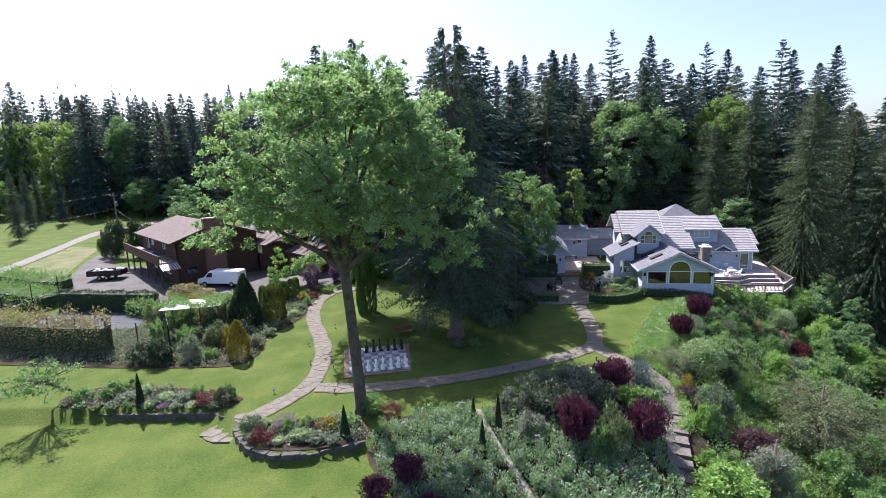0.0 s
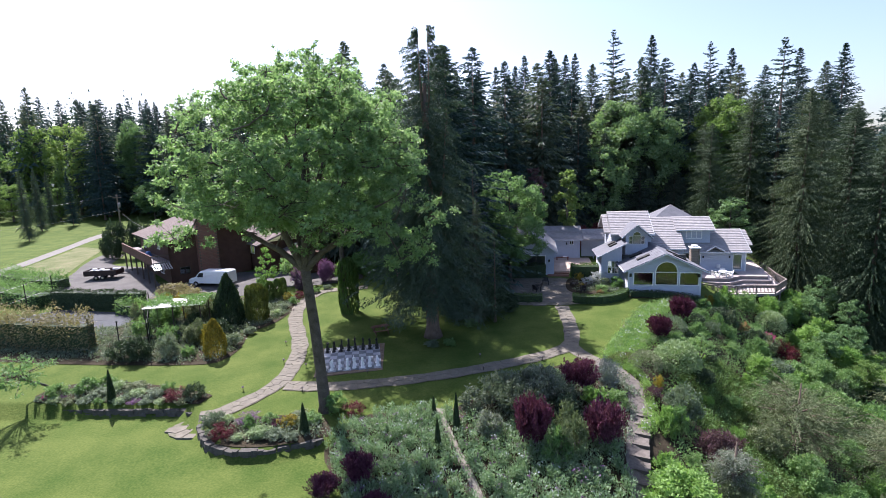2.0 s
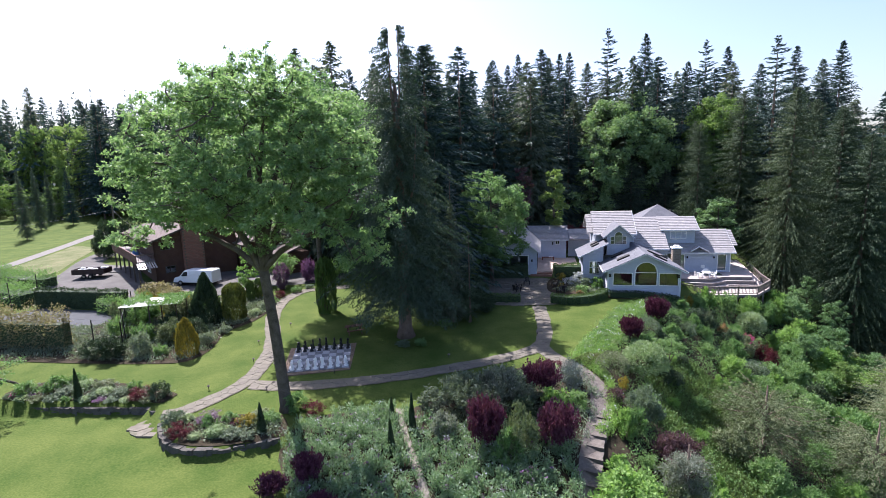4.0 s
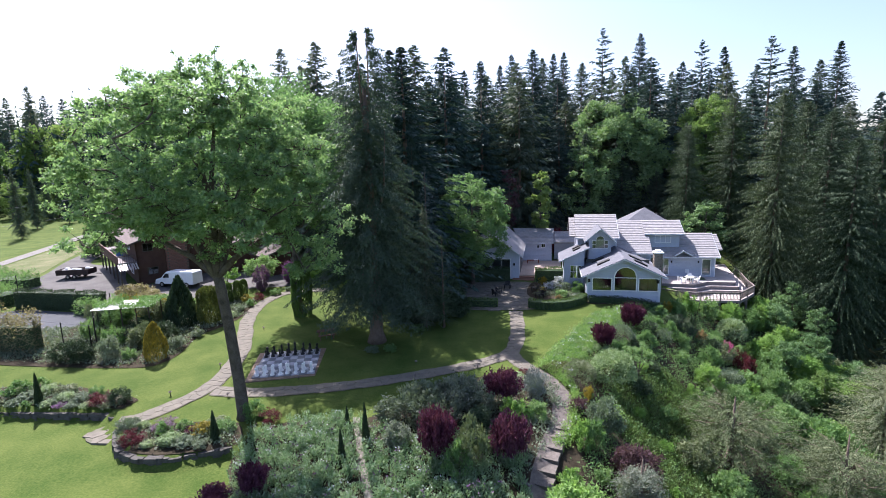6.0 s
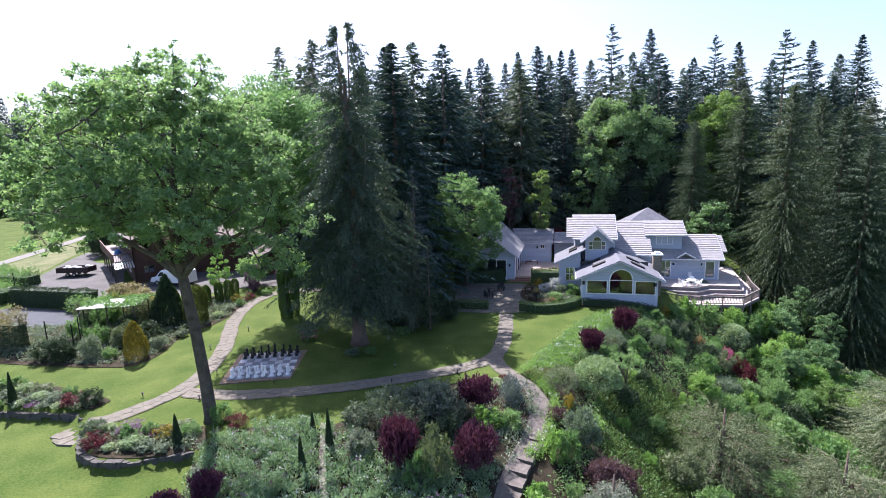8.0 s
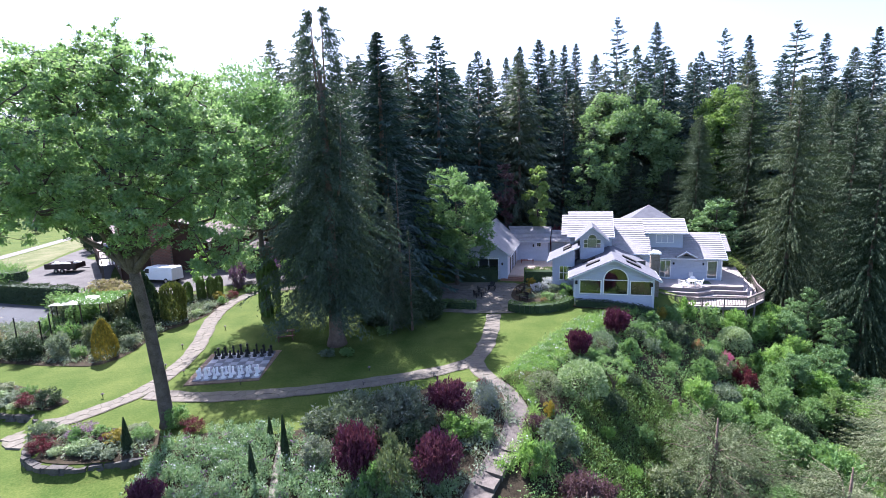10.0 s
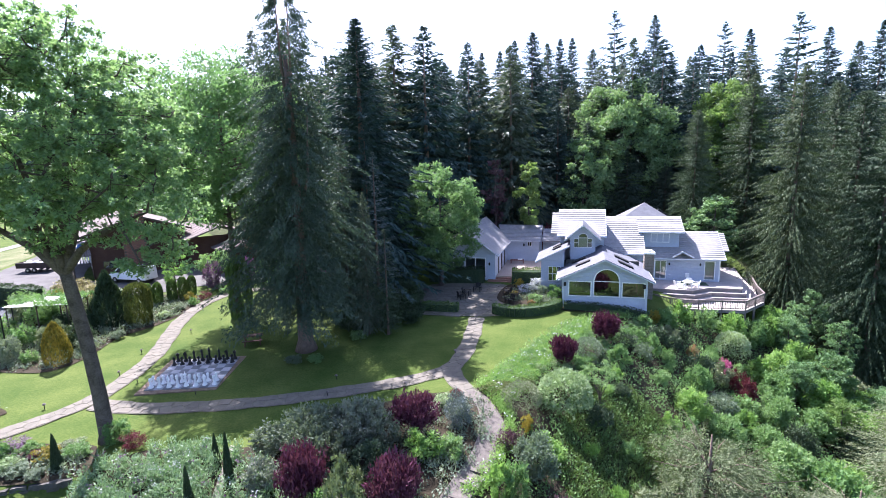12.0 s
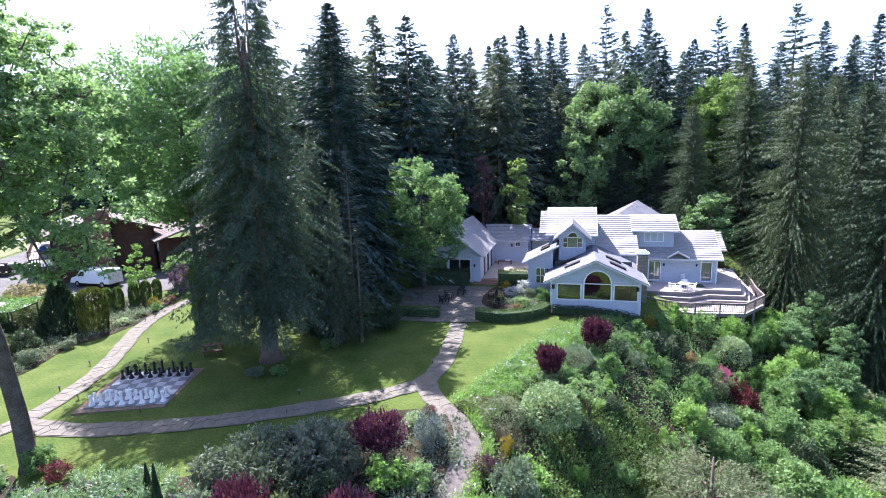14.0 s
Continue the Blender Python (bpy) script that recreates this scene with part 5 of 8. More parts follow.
def broadleaf(seed, h, r, z0, n, size, leaf, label, per=60, name="broadleaf_tree", lump=1.0):
    zc = (h + z0) / 2
    L = crown_lobes(seed, n, r * 0.8, (h - z0) * 0.44, zc, r * 0.17 * lump, r * 0.32 * lump)
    t = limbs(seed, 0, (0, 0, h * 0.8), max(0.09, h * 0.013), L, 4)
    return tree(name, t, lobes_crown("broadleaf_crown", seed, L, per, size, M[leaf], 0.8, 0.45, 0.0, 0.2, 0.75, 0.8), label, "tree", "woods round the garden")


FIRS = [
    conifer(31, 34, 6.2, 2, 104, 11, 30, 0.40, "l_fir", 0.32, 0.78, 0.40, "tall dark green Douglas fir in the woods", 0.6, 0.3),
    conifer(32, 34, 5.2, 4, 104, 10, 30, 0.38, "l_fir", 0.26, 0.82, 0.45, "slender dark fir standing above the woods", 0.5, 0.3),
    conifer(33, 34, 6.4, 2, 104, 11, 30, 0.40, "l_cedar", 0.44, 0.72, 0.42, "broad dark cedar with drooping branches", 0.8, 0.3),
    conifer(34, 34, 5.4, 8, 50, 7, 34, 0.40, "l_fir", 0.20, 0.72, 0.55, "ragged tall fir with open branches", 0.5, 0.4),
    conifer(35, 34, 7.4, 0.5, 120, 14, 56, 0.24, "l_fir2", 0.5, 0.62, 0.5, "broad grey-green conifer with hanging branches", 1.5, 0.0),
]
BACK = [
    conifer(36, 34, 7.4, 2, 74, 9, 18, 0.66, "l_fir", 0.34, 0.76, 0.40, "dark green fir deep in the woods", 0.6, 0.3),
    conifer(37, 34, 7.0, 2, 74, 9, 18, 0.66, "l_cedar", 0.42, 0.72, 0.42, "dark cedar deep in the woods", 0.7, 0.3),
    conifer(38, 34, 6.2, 3, 74, 9, 18, 0.62, "l_fir", 0.28, 0.78, 0.4, "slim dark fir deep in the woods", 0.6, 0.3),
]
LEAFY = [
    broadleaf(41, 24, 9, 3, 110, 0.32, "l_bigleaf", "round green bigleaf maple at the edge of the woods", 36, lump=0.7),
    broadleaf(42, 24, 7, 2, 90, 0.30, "l_bigleaf", "tall green broadleaf tree in the woods", 44, lump=0.7),
    broadleaf(43, 24, 8, 2, 100, 0.30, "l_yellow", "fresh yellow-green broadleaf tree in the woods", 40, lump=0.7),
]
BIG = [
    broadleaf(45, 24, 9, 2, 320, 0.19, "l_bigleaf", "great round bright green bigleaf maple before the firs", 100, "bigleaf_maple", 0.5),
    broadleaf(46, 24, 8, 2, 300, 0.19, "l_yellow", "tall fresh yellow-green maple before the firs", 110, "bigleaf_maple", 0.5),
]
used = set()


def plant(proto, x, y, turn, sx, sz, sink=0.2):
    m = place(proto, x, y, turn, sx, sz, sink)
    if proto.name in used:
        k = proto.scale
        return copy_thing(proto, m @ Matrix.Diagonal((1 / k.x, 1 / k.y, 1 / k.z, 1)))
    used.add(proto.name)
    proto.matrix_basis = m
    return proto


# skyline and edge trees: x, y, height, kind, width
SKY = [(-1, 69, 30.5, 0, 1.15), (-2, 89, 31, 2, 1), (1, 99, 31, 0, 1), (6, 100, 32, 1, 1), (8, 116, 36, 0, 1), (12, 117, 37, 1, 1), (16, 112, 36, 0, 0.9), (22, 103, 37, 0, 1.3), (26, 119, 38.5, 2, 1), (32, 126, 41, 0, 1), (19, 121, 40, 0, 1), (29, 122, 40, 0, 1), (3, 110, 35, 2, 1)]
SKY2 = [(37, 129, 39, 2, 1), (41, 125, 45.8, 3, 1.1), (47.5, 118, 42.6, 0, 1.1), (56, 134, 38, 0, 1), (64, 125, 42.2, 3, 1.0), (69, 125, 40.5, 1, 1.2), (64.4, 97.5, 38.4, 3, 1.15), (83, 122, 42.5, 1, 1.2), (85, 116, 41, 2, 1), (91, 119, 47, 0, 1.2)]
SKY3 = [(49.5, 67, 28, 4, 0.85), (47, 90, 21, 4, 0.8), (43, 79, 20, 4, 0.8), (53, 86, 26, 4, 0.9), (62, 82, 29, 4, 0.9), (57, 69, 28, 4, 1.0), (54, 60, 26, 4, 0.9), (66, 72, 30, 4, 1), (2.3, 57.2, 28.6, 0, 1.5), (0.5, 64, 27, 0, 0.9), (1.6, 53, 12, 2, 0.8), (5.3, 46.6, 12.5, 2, 0.62), (2.6, 49.5, 17, 2, 0.7), (3.4, 54.5, 19, 0, 0.7), (31, 95, 20, 2, 1.3), (37.5, 94, 15, 2, 1.5), (43.5, 93, 13, 2, 1.5), (26, 95, 23, 0, 1.2), (55, 51, 14, 4, 0.9), (59, 47, 15, 4, 0.9), (52, 44, 11, 4, 0.9)]
SKY4 = [(-94, 170, 40, 0, 1.1), (-112, 151, 25.6, 2, 1), (-150, 205, 44, 1, 1), (-194, 226, 48, 0, 1.1), (-183, 236, 47, 1, 1), (-151, 226, 47, 3, 1), (-93, 227, 47, 0, 1), (-181, 204, 41, 2, 1), (-139, 236, 44, 1, 1), (-115, 247, 46, 0, 1), (-77, 152, 25, 2, 0.9), (-117, 160, 37, 0, 1.2), (-124, 168, 38, 1, 1.2), (-119, 175, 39, 2, 1.1), (-101, 163, 36, 0, 1.1), (-92, 158, 33, 1, 1.1), (-84, 163, 34, 2, 1.1), (-101, 111, 17, 2, 0.55), (-112, 127, 17, 2, 0.55), (-112, 138, 17, 0, 0.6), (-121, 141, 16, 2, 0.55)]
for lst in (SKY, SKY2, SKY3, SKY4):
    for i, (x, y, h, k, w) in enumerate(lst):
        plant(BACK[k % 3] if lst is SKY4 and h > 20 else FIRS[k], x, y, 40 * i + x * 7, w * h / 34 if h < 30 else w, h / 34)
for x, y, h, k, w in ((38, 101, 29.5, 0, 1.28), (54, 98, 28, 1, 1.0), (-109, 168, 34.5, 0, 1.1)):
    plant(BIG[k], x, y, x * 11, w, h / 24)
for x, y, h, k, w in ((-130, 164, 34, 2, 1.25), (-146, 166, 33, 2, 1.15), (-160, 160, 33, 1, 1.2), (-174, 170, 35, 2, 1.2), (-188, 176, 34, 1, 1.2), (-138, 146, 13, 2, 0.8), (-150, 148, 12, 1, 0.8), (-160, 143, 12, 2, 0.8), (-126, 150, 12, 2, 0.7), (-172, 150, 14, 1, 0.9), (-96, 152, 13, 0, 0.7), (-70, 130, 12.6, 1, 0.8), (-84, 150, 14, 1, 0.8), (-150, 172, 20, 0, 1), (-62, 112, 9, 1, 0.6), (30, 92, 19, 1, 0.8), (44, 74, 10, 1, 0.6), (-54, 97, 9, 1, 0.6)):
    plant(LEAFY[k], x, y, x * 11, w, h / 24)


def fill_woods():
    g = random.Random(77)
    done = [(x, y) for lst in (SKY, SKY2, SKY3, SKY4) for x, y, *_ in lst]
    areas = [((-20, 74, 36, 118), 48, 27, 34), ((36, 84, 100, 128), 44, 29, 36), ((50, 52, 100, 90), 14, 22, 29), ((-215, 172, -62, 235), 66, 36, 46), ((-66, 146, -16, 210), 26, 32, 40)]
    for (x0, y0, x1, y1), n, h0, h1 in areas:
        k = tries = 0
        while k < n and tries < 4000:
            tries += 1
            x, y = g.uniform(x0, x1), g.uniform(y0, y1)
            if min(math.hypot(x - a, y - b) for a, b in done) < 5.2 or (6 < x < 42 and y < 82) or (18 < x < 66 and y < 101):
                continue
            done.append((x, y))
            k += 1
            h = g.uniform(h0, h1)
            if g.random() < 0.07:
                plant(g.choice(LEAFY), x, y, g.uniform(0, 360), g.uniform(0.6, 0.9), 0.75 * h / 24)
            else:
                plant(g.choice(BACK), x, y, g.uniform(0, 360), g.uniform(0.85, 1.15), h / 34)


fill_woods()


def far_woods():
    """Woods beyond the near trees, to the skyline all round, as one mass."""
    g = np.random.default_rng(9)
    C, D, S = [], [], []
    for ring, n in ((225, 170), (255, 170), (300, 150), (380, 130), (480, 110)):
        for i in range(n):
            a = radians(-75 + 150 * (i + g.uniform(0, 1)) / n)
            rr = ring + g.uniform(-22, 22)
            x, y = 10 + rr * math.sin(a), 10 + rr * math.cos(a)
            h, r = g.uniform(33, 45), g.uniform(5.0, 7.6)
            m = 150
            q = 0.9 * g.uniform(0, 1, m) ** 1.3
            t = g.uniform(0, 2 * math.pi, m)
            R = r * (1 - q) ** 0.6 * np.sqrt(g.uniform(0.2, 1, m))
            C.append(np.stack([x + np.cos(t) * R, y + np.sin(t) * R, H(x, y) + 4 + (h - 4) * q], 1))
            D.append(np.stack([np.cos(t), np.sin(t), -0.6 + 0 * t], 1))
            S.append(g.uniform(1.2, 2.2, m) * (1.05 - 0.85 * q))
            q = np.linspace(0.62, 1, 9)
            C.append(np.stack([x + 0 * q, y + 0 * q, H(x, y) + 4 + (h - 4) * q], 1))
            D.append(np.stack([g.normal(0, 0.5, 9), g.normal(0, 0.5, 9), 1 + 0 * q], 1))
            S.append(2.4 - 1.7 * q)
    for i in range(150):
        a = radians(80 + 200 * (i + g.uniform(0, 1)) / 150)
        rr = g.uniform(200, 290)
        x, y = 10 + rr * math.sin(a), 10 + rr * math.cos(a)
        m = 90
        q, t = g.uniform(0, 1, m) ** 1.2, g.uniform(0, 2 * math.pi, m)
        R = 7 * (1 - q) ** 0.7
        C.append(np.stack([x + np.cos(t) * R, y + np.sin(t) * R, H(x, y) + 36 * q], 1))
        D.append(np.stack([np.cos(t), np.sin(t), -0.6 + 0 * t], 1))
        S.append(g.uniform(1.5, 2.6, m) * (1.05 - 0.8 * q))
    tagged(new("far_woods", leaves("far_woods", np.concatenate(C), np.concatenate(D), np.concatenate(S), M["l_fir"], 0.5, g)), "distant dark conifer woods on the skyline", "woods", "", "stuff")


far_woods()

for i, (x, y, h, w) in enumerate(((46, 52, 5.2, 0.24), (49.5, 57, 6.5, 0.28), (44.5, 56.5, 4.8, 0.22), (47, 46, 5.5, 0.25), (42, 50, 4.5, 0.2), (49, 61, 7, 0.3), (45, 42, 5, 0.24), (43.4, 46.4, 4.6, 0.2), (48.6, 49.6, 5, 0.2), (46.5, 59.5, 5.4, 0.22))):
    plant(LEAFY[(0, 1, 0, 2)[i % 4]], x, y, 57 * i, w, h / 24)
# garden trees
t = broadleaf(51, 15.2, 5.7, 0.8, 190, 0.115, "l_maple", "leafy green maple beside the lodge", 330, "maple_tree", 0.52)
t.matrix_basis = place(t, 9.8, 61.0)
t = broadleaf(52, 14.3, 2.6, 3.0, 30, 0.22, "l_yellow", "slim yellow-green tree behind the garage", 260, "young_tree")
t.matrix_basis = place(t, 20.3, 77.0)
t = broadleaf(53, 26, 9.4, 8.0, 280, 0.135, "l_maple", "tall green maple behind the cedar, ivy on its trunk", 120, "maple_tree", 0.55)
t.matrix_basis = place(t, -9.2, 50.6)
t = broadleaf(54, 15.5, 2.3, 3.0, 34, 0.2, "l_plum", "slim purple-leaved plum tree behind the lodge", 120, "plum_tree")
t.matrix_basis = place(t, 15.6, 79.0)
t = conifer(39, 15.6, 2.3, 1.5, 50, 7, 22, 0.17, "l_silver", 0.12, 0.85, 0.35, "young silvery spruce behind the cedar")
t.matrix_basis = place(t, 5.1, 51.0)
t = conifer(40, 9.3, 1.7, 0.6, 44, 7, 22, 0.13, "l_fir2", 0.2, 0.85, 0.35, "small dark spruce beside the cedar")
t.matrix_basis = place(t, 7.0, 46.6)

# ---- paths, patio, steps ----
paved_path("garden_path", [(-14.3, 29.5), (-13.1, 30.0), (-11.8, 31.6), (-10.8, 33.3), (-10.35, 35.2), (-10.5, 38.0), (-11.1, 41.0), (-12.4, 44.4), (-13.5, 46.9), (-14.3, 49.2), (-14.95, 52.4), (-14.9, 55.2), (-14.0, 57.8), (-12.2, 58.8), (-8.5, 59.6)], 1.35, "winding pale flagstone path across the lawn", 0.66, 3)
paved_path("cross_path", [(-9.8, 33.8), (-6.2, 33.6), (-1.9, 34.2), (2.0, 35.15), (6.4, 36.7), (9.7, 38.1), (11.6, 39.2), (13.1, 40.5), (13.9, 43.3), (14.3, 47.4), (14.4, 50.9)], 1.3, "flagstone path curving over the lawn to the patio", 0.64, 5)
paved_path("link_path", [(13.1, 40.3), (13.6, 38.9), (14.3, 37.7), (15.0, 36.7)], 1.3, "short flagstone path leading down to the steps", 0.6, 7)


def build_landing():
    s = Shape().prism([(-14.75 + 1.5 * math.cos(t * 0.4), 29.3 + 1.25 * math.sin(t * 0.4)) for t in range(16)], -1.8, lambda x, y: -1.46)
    top = tagged(s.ob("landing", M["mortar"]), "round flagstone landing at the foot of the steps", "paving", "", "structure")
    for poly in cells(3.2, 2.6, 0.75, 15):
        o = [(-16.35 + x, 28.0 + y) for x, y in poly]
        cx, cy = sum(p[0] for p in o) / len(o), sum(p[1] for p in o) / len(o)
        if math.hypot((cx + 14.75) / 1.5, (cy - 29.3) / 1.25) < 0.9:
            Shape().prism(o, -1.55, -1.42, None, 0.03).ob("flagstone", M["flagstone"], top)
    st = thing("stone_steps", "short flight of rough stone steps through the wall", "steps")
    for k in range(3):
        m = pose(-14.75 + k * 0.25, 29.95 + k * 0.3, 0, 0, 0, -38)
        Shape().prism([(-0.85, -0.25), (0.85, -0.22), (0.9, 0.3), (-0.88, 0.28)], -1.7, -1.28 + k * 0.16, m, 0.03).ob("step", M["flagstone"], st)


build_landing()


def build_patio():
    top = tagged(sheet("patio", [(8.0, 51.9), (13.2, 51.2), (16.4, 51.4), (18.3, 53.8), (16.6, 56.0), (17.6, 61.0), (13.6, 62.0), (8.6, 61.4), (6.4, 56)], 0.06, M["mortar"], 1.2, True), "broad flagstone patio before the lodge", "patio", "", "structure")
    for poly in cells(12.4, 11.2, 0.95, 31, 0.05):
        o = [(6.4 + x, 51.1 + y) for x, y in poly]
        cx, cy = sum(p[0] for p in o) / len(o), sum(p[1] for p in o) / len(o)
        if inside(cx, cy, [(7.2, 52), (13.2, 51.5), (16.4, 51.6), (18.0, 53.8), (16.4, 56.0), (17.2, 60.9), (13.6, 61.8), (8.4, 61.2), (6.8, 56)]):
            Shape().prism(o, lambda x, y: H(x, y) + 0.03, lambda x, y: H(x, y) + 0.10, None, 0.02).ob("flagstone", M["flagstone"], top)
    c = Shape().prism([to_world(*p).to_2d() for p in ((-7.9, 8.6), (-2.3, 9.0), (-2.3, 18.6), (-7.9, 18.6))], 0.2, 1.3).ob("courtyard", M["concrete"])
    tagged(c, "pinkish concrete courtyard between lodge and house", "courtyard", "", "structure")
    st = thing("courtyard_steps", "wide dark brick steps up to the courtyard", "steps", "", (22.5, 54.3, 0), -8)
    for k in range(3):
        Shape().box(-8.7, -5.9, 7.4 + k * 0.4, 8.7, 0.3, 0.9 + k * 0.13).ob("step", M["brick"], st)


build_patio()
sheet("gravel_path", [(14.5, 37.3), (15.3, 35.6), (15.55, 34.2), (15.5, 32.4), (15.05, 30.5), (14.45, 29.0), (13.75, 27.2), (13.1, 25.0), (12.7, 22), (12.9, 19), (14.1, 19), (14.0, 22), (14.2, 24.8), (14.9, 27.2), (15.8, 29.0), (16.5, 30.7), (17.0, 32.6), (17.1, 34.0), (16.7, 35.2), (15.7, 36.9)], 0.09, M["path_gravel"], 0.6, True, "grey gravel path stepping down the bank", "path")
st = thing("timber_steps", "weathered timber edged steps in the gravel path", "steps")
for k in range(7):
    y = 29.9 - k * 0.95
    x = float(np.interp(y, [19, 22, 25, 27.2, 29.0, 30.6, 32.5], [13.5, 13.35, 13.65, 14.35, 15.15, 15.8, 16.25]))
    m = pose(x, y, H(x, y), 0, 0, -22)
    Shape().box(-0.74, 0.74, -0.1, 0.08, -0.2, 0.17, m).ob("step", M["step_edge"], st)
    Shape().box(-0.7, 0.7, 0.08, 0.85, -0.3, 0.15, m).ob("tread", M["path_gravel"], st, "gravel tread behind the timber")
sheet("mulch_path", [(1.9, 30.3), (2.45, 30.2), (2.95, 28.2), (3.65, 26.2), (4.65, 23.6), (5.65, 20), (5.25, 20), (4.22, 23.4), (3.25, 26.0), (2.55, 28.2)], 0.09, M["mulch"], 0.4, True, "pale trodden path through the flower bed", "path")


# ---- low stone wall ----
def build_wall(points, name, label, seed):
    """A dry wall: three courses of rough flat stones along a line."""
    L = smooth_line([(x, y, 0) for x, y in points], 0.12)
    run = [0.0]
    for a, b in zip(L, L[1:]):
        run.append(run[-1] + (b - a).length)
    g = random.Random(seed)
    top = thing(name, label, "wall", "", (0, 0, 0), 0, "structure")
    for z0, z1 in ((-1.8, -1.42), (-1.42, -1.22), (-1.22, -1.0)):
        s = 0.0
        while s < run[-1] - 0.1:
            w = g.uniform(0.3, 0.85)
            i = min(range(len(run)), key=lambda k: abs(run[k] - s - w / 2))
            way = (L[min(i + 1, len(L) - 1)] - L[max(i - 1, 0)]).normalized()
            m = pose(L[i].x, L[i].y + g.uniform(-0.05, 0.05), 0, 0, 0, math.degrees(math.atan2(way.y, way.x)) + g.uniform(-5, 5))
            k = w / 2 + 0.02
            o = [(-k, -0.2 * g.uniform(0.8, 1.2)), (0, -0.24 * g.uniform(0.8, 1.2)), (k, -0.2 * g.uniform(0.8, 1.2)), (k, 0.24), (-k, 0.24)]
            Shape().prism(o, z0, z1 + g.uniform(-0.03, 0.05), m, 0.04).ob("stone", M["rock"], top)
            s += w


build_wall([(-29.6, 32.0), (-28.3, 31.6), (-25, 31.3), (-22, 31.1), (-18.5, 31.1), (-16.4, 31.0), (-15.6, 30.7)], "garden_wall_west", "low dry wall of dark rough stones", 3)
build_wall([(-13.9, 29.0), (-13.3, 28.0), (-12.2, 26.8), (-10.6, 26.0), (-8.7, 25.9), (-6.8, 26.5), (-5.2, 27.1)], "garden_wall_east", "low curved dry wall of dark rough stones", 5)


# ---- chess ----
def build_chess():
    S, N = 4.9, 8
    q = S / N
    base = pose(-5.75, 38.5, H(-5.75, 38.5) + 0.02, 0, 0, 11.5)
    b = thing("chess_board", "large outdoor chess board of pale and grey paving squares", "chess board")
    b.matrix_basis = base @ pose(0, 0, 0, 2.4, 0, 0)
    Shape().prism([(-S / 2 - 0.45, -S / 2 - 0.5), (S / 2 + 0.1, -S / 2 - 0.35), (S / 2 + 0.5, S / 2 + 0.25), (-S / 2 - 0.5, S / 2 + 0.2)], -0.2, 0.03, None, 0.05).ob("border", M["bark_chip"], b)
    tiles = [mesh("tile", *(lambda s: (s.v, s.f))(Shape().prism([(0.008, 0.008), (q - 0.008, 0.008), (q - 0.008, q - 0.008), (0.008, q - 0.008)], 0, 0.08, None, 0.006)), M[k]) for k in ("chess_grey", "chess_pale")]
    for i in range(N):
        for j in range(N):
            t = new("tile", tiles[(i + j) % 2])
            t.parent, t.location = b, (-S / 2 + i * q, -S / 2 + j * q, 0)
    body = [(0.20, 0), (0.21, 0.06), (0.17, 0.10), (0.15, 0.16), (0.09, 0.26)]
    kinds = {
        "pawn": body + [(0.065, 0.42), (0.11, 0.45), (0.06, 0.48), (0.11, 0.56), (0.12, 0.62), (0.08, 0.70), (0.01, 0.73)],
        "rook": body + [(0.085, 0.5), (0.13, 0.56), (0.14, 0.74), (0.09, 0.74), (0.08, 0.68), (0.01, 0.68)],
        "bishop": body + [(0.07, 0.55), (0.12, 0.6), (0.07, 0.64), (0.11, 0.74), (0.09, 0.84), (0.03, 0.92), (0.03, 0.97), (0.01, 0.98)],
        "queen": body + [(0.08, 0.65), (0.13, 0.7), (0.08, 0.74), (0.14, 0.92), (0.09, 0.93), (0.05, 1.0), (0.01, 1.02)],
        "king": body + [(0.08, 0.7), (0.14, 0.75), (0.08, 0.79), (0.14, 0.98), (0.06, 1.02), (0.02, 1.04)],
        "knight": body + [(0.10, 0.42), (0.01, 0.44)],
    }
    order = ["rook", "knight", "bishop", "queen", "king", "bishop", "knight", "rook"]
    me = {}
    for side, m in (("white", "chess_white"), ("black", "dark")):
        for k, p in kinds.items():
            s = Shape().turned(p, 0, 0, 0, 14)
            if k == "king":
                s.box(-0.025, 0.025, -0.02, 0.02, 1.02, 1.2).box(-0.08, 0.08, -0.02, 0.02, 1.09, 1.14)
            if k == "knight":
                s.prism([(-0.10, 0.36), (0.10, 0.36), (0.08, 0.60), (0.17, 0.62), (0.17, 0.72), (0.04, 0.84), (-0.02, 0.90), (-0.10, 0.74), (-0.12, 0.55)], -0.07, 0.07, Matrix.Rotation(radians(90), 4, "X"), 0.02)
            me[side, k] = mesh(f"{k}", s.v, s.f, M[m])
    g = random.Random(6)
    for side, rows, flip in (("white", (0, 1), 1), ("black", (7, 6), -1)):
        for i in range(8):
            for j, row in enumerate(rows):
                k = "pawn" if j else order[i]
                o = new("chess_" + k, me[side, k])
                x, y = -S / 2 + (i + 0.5) * q + g.uniform(-0.06, 0.06), -S / 2 + (row + 0.5) * q + g.uniform(-0.06, 0.06)
                o.matrix_basis = b.matrix_basis @ pose(x, y, 0.078, 0, 0, g.uniform(0, 360)) @ Matrix.Diagonal((0.85, 0.85, 0.9, 1))
                tagged(o, f"knee-high {side} plastic chess {k} on the board", "chess piece", f"{side} chess set")


build_chess()


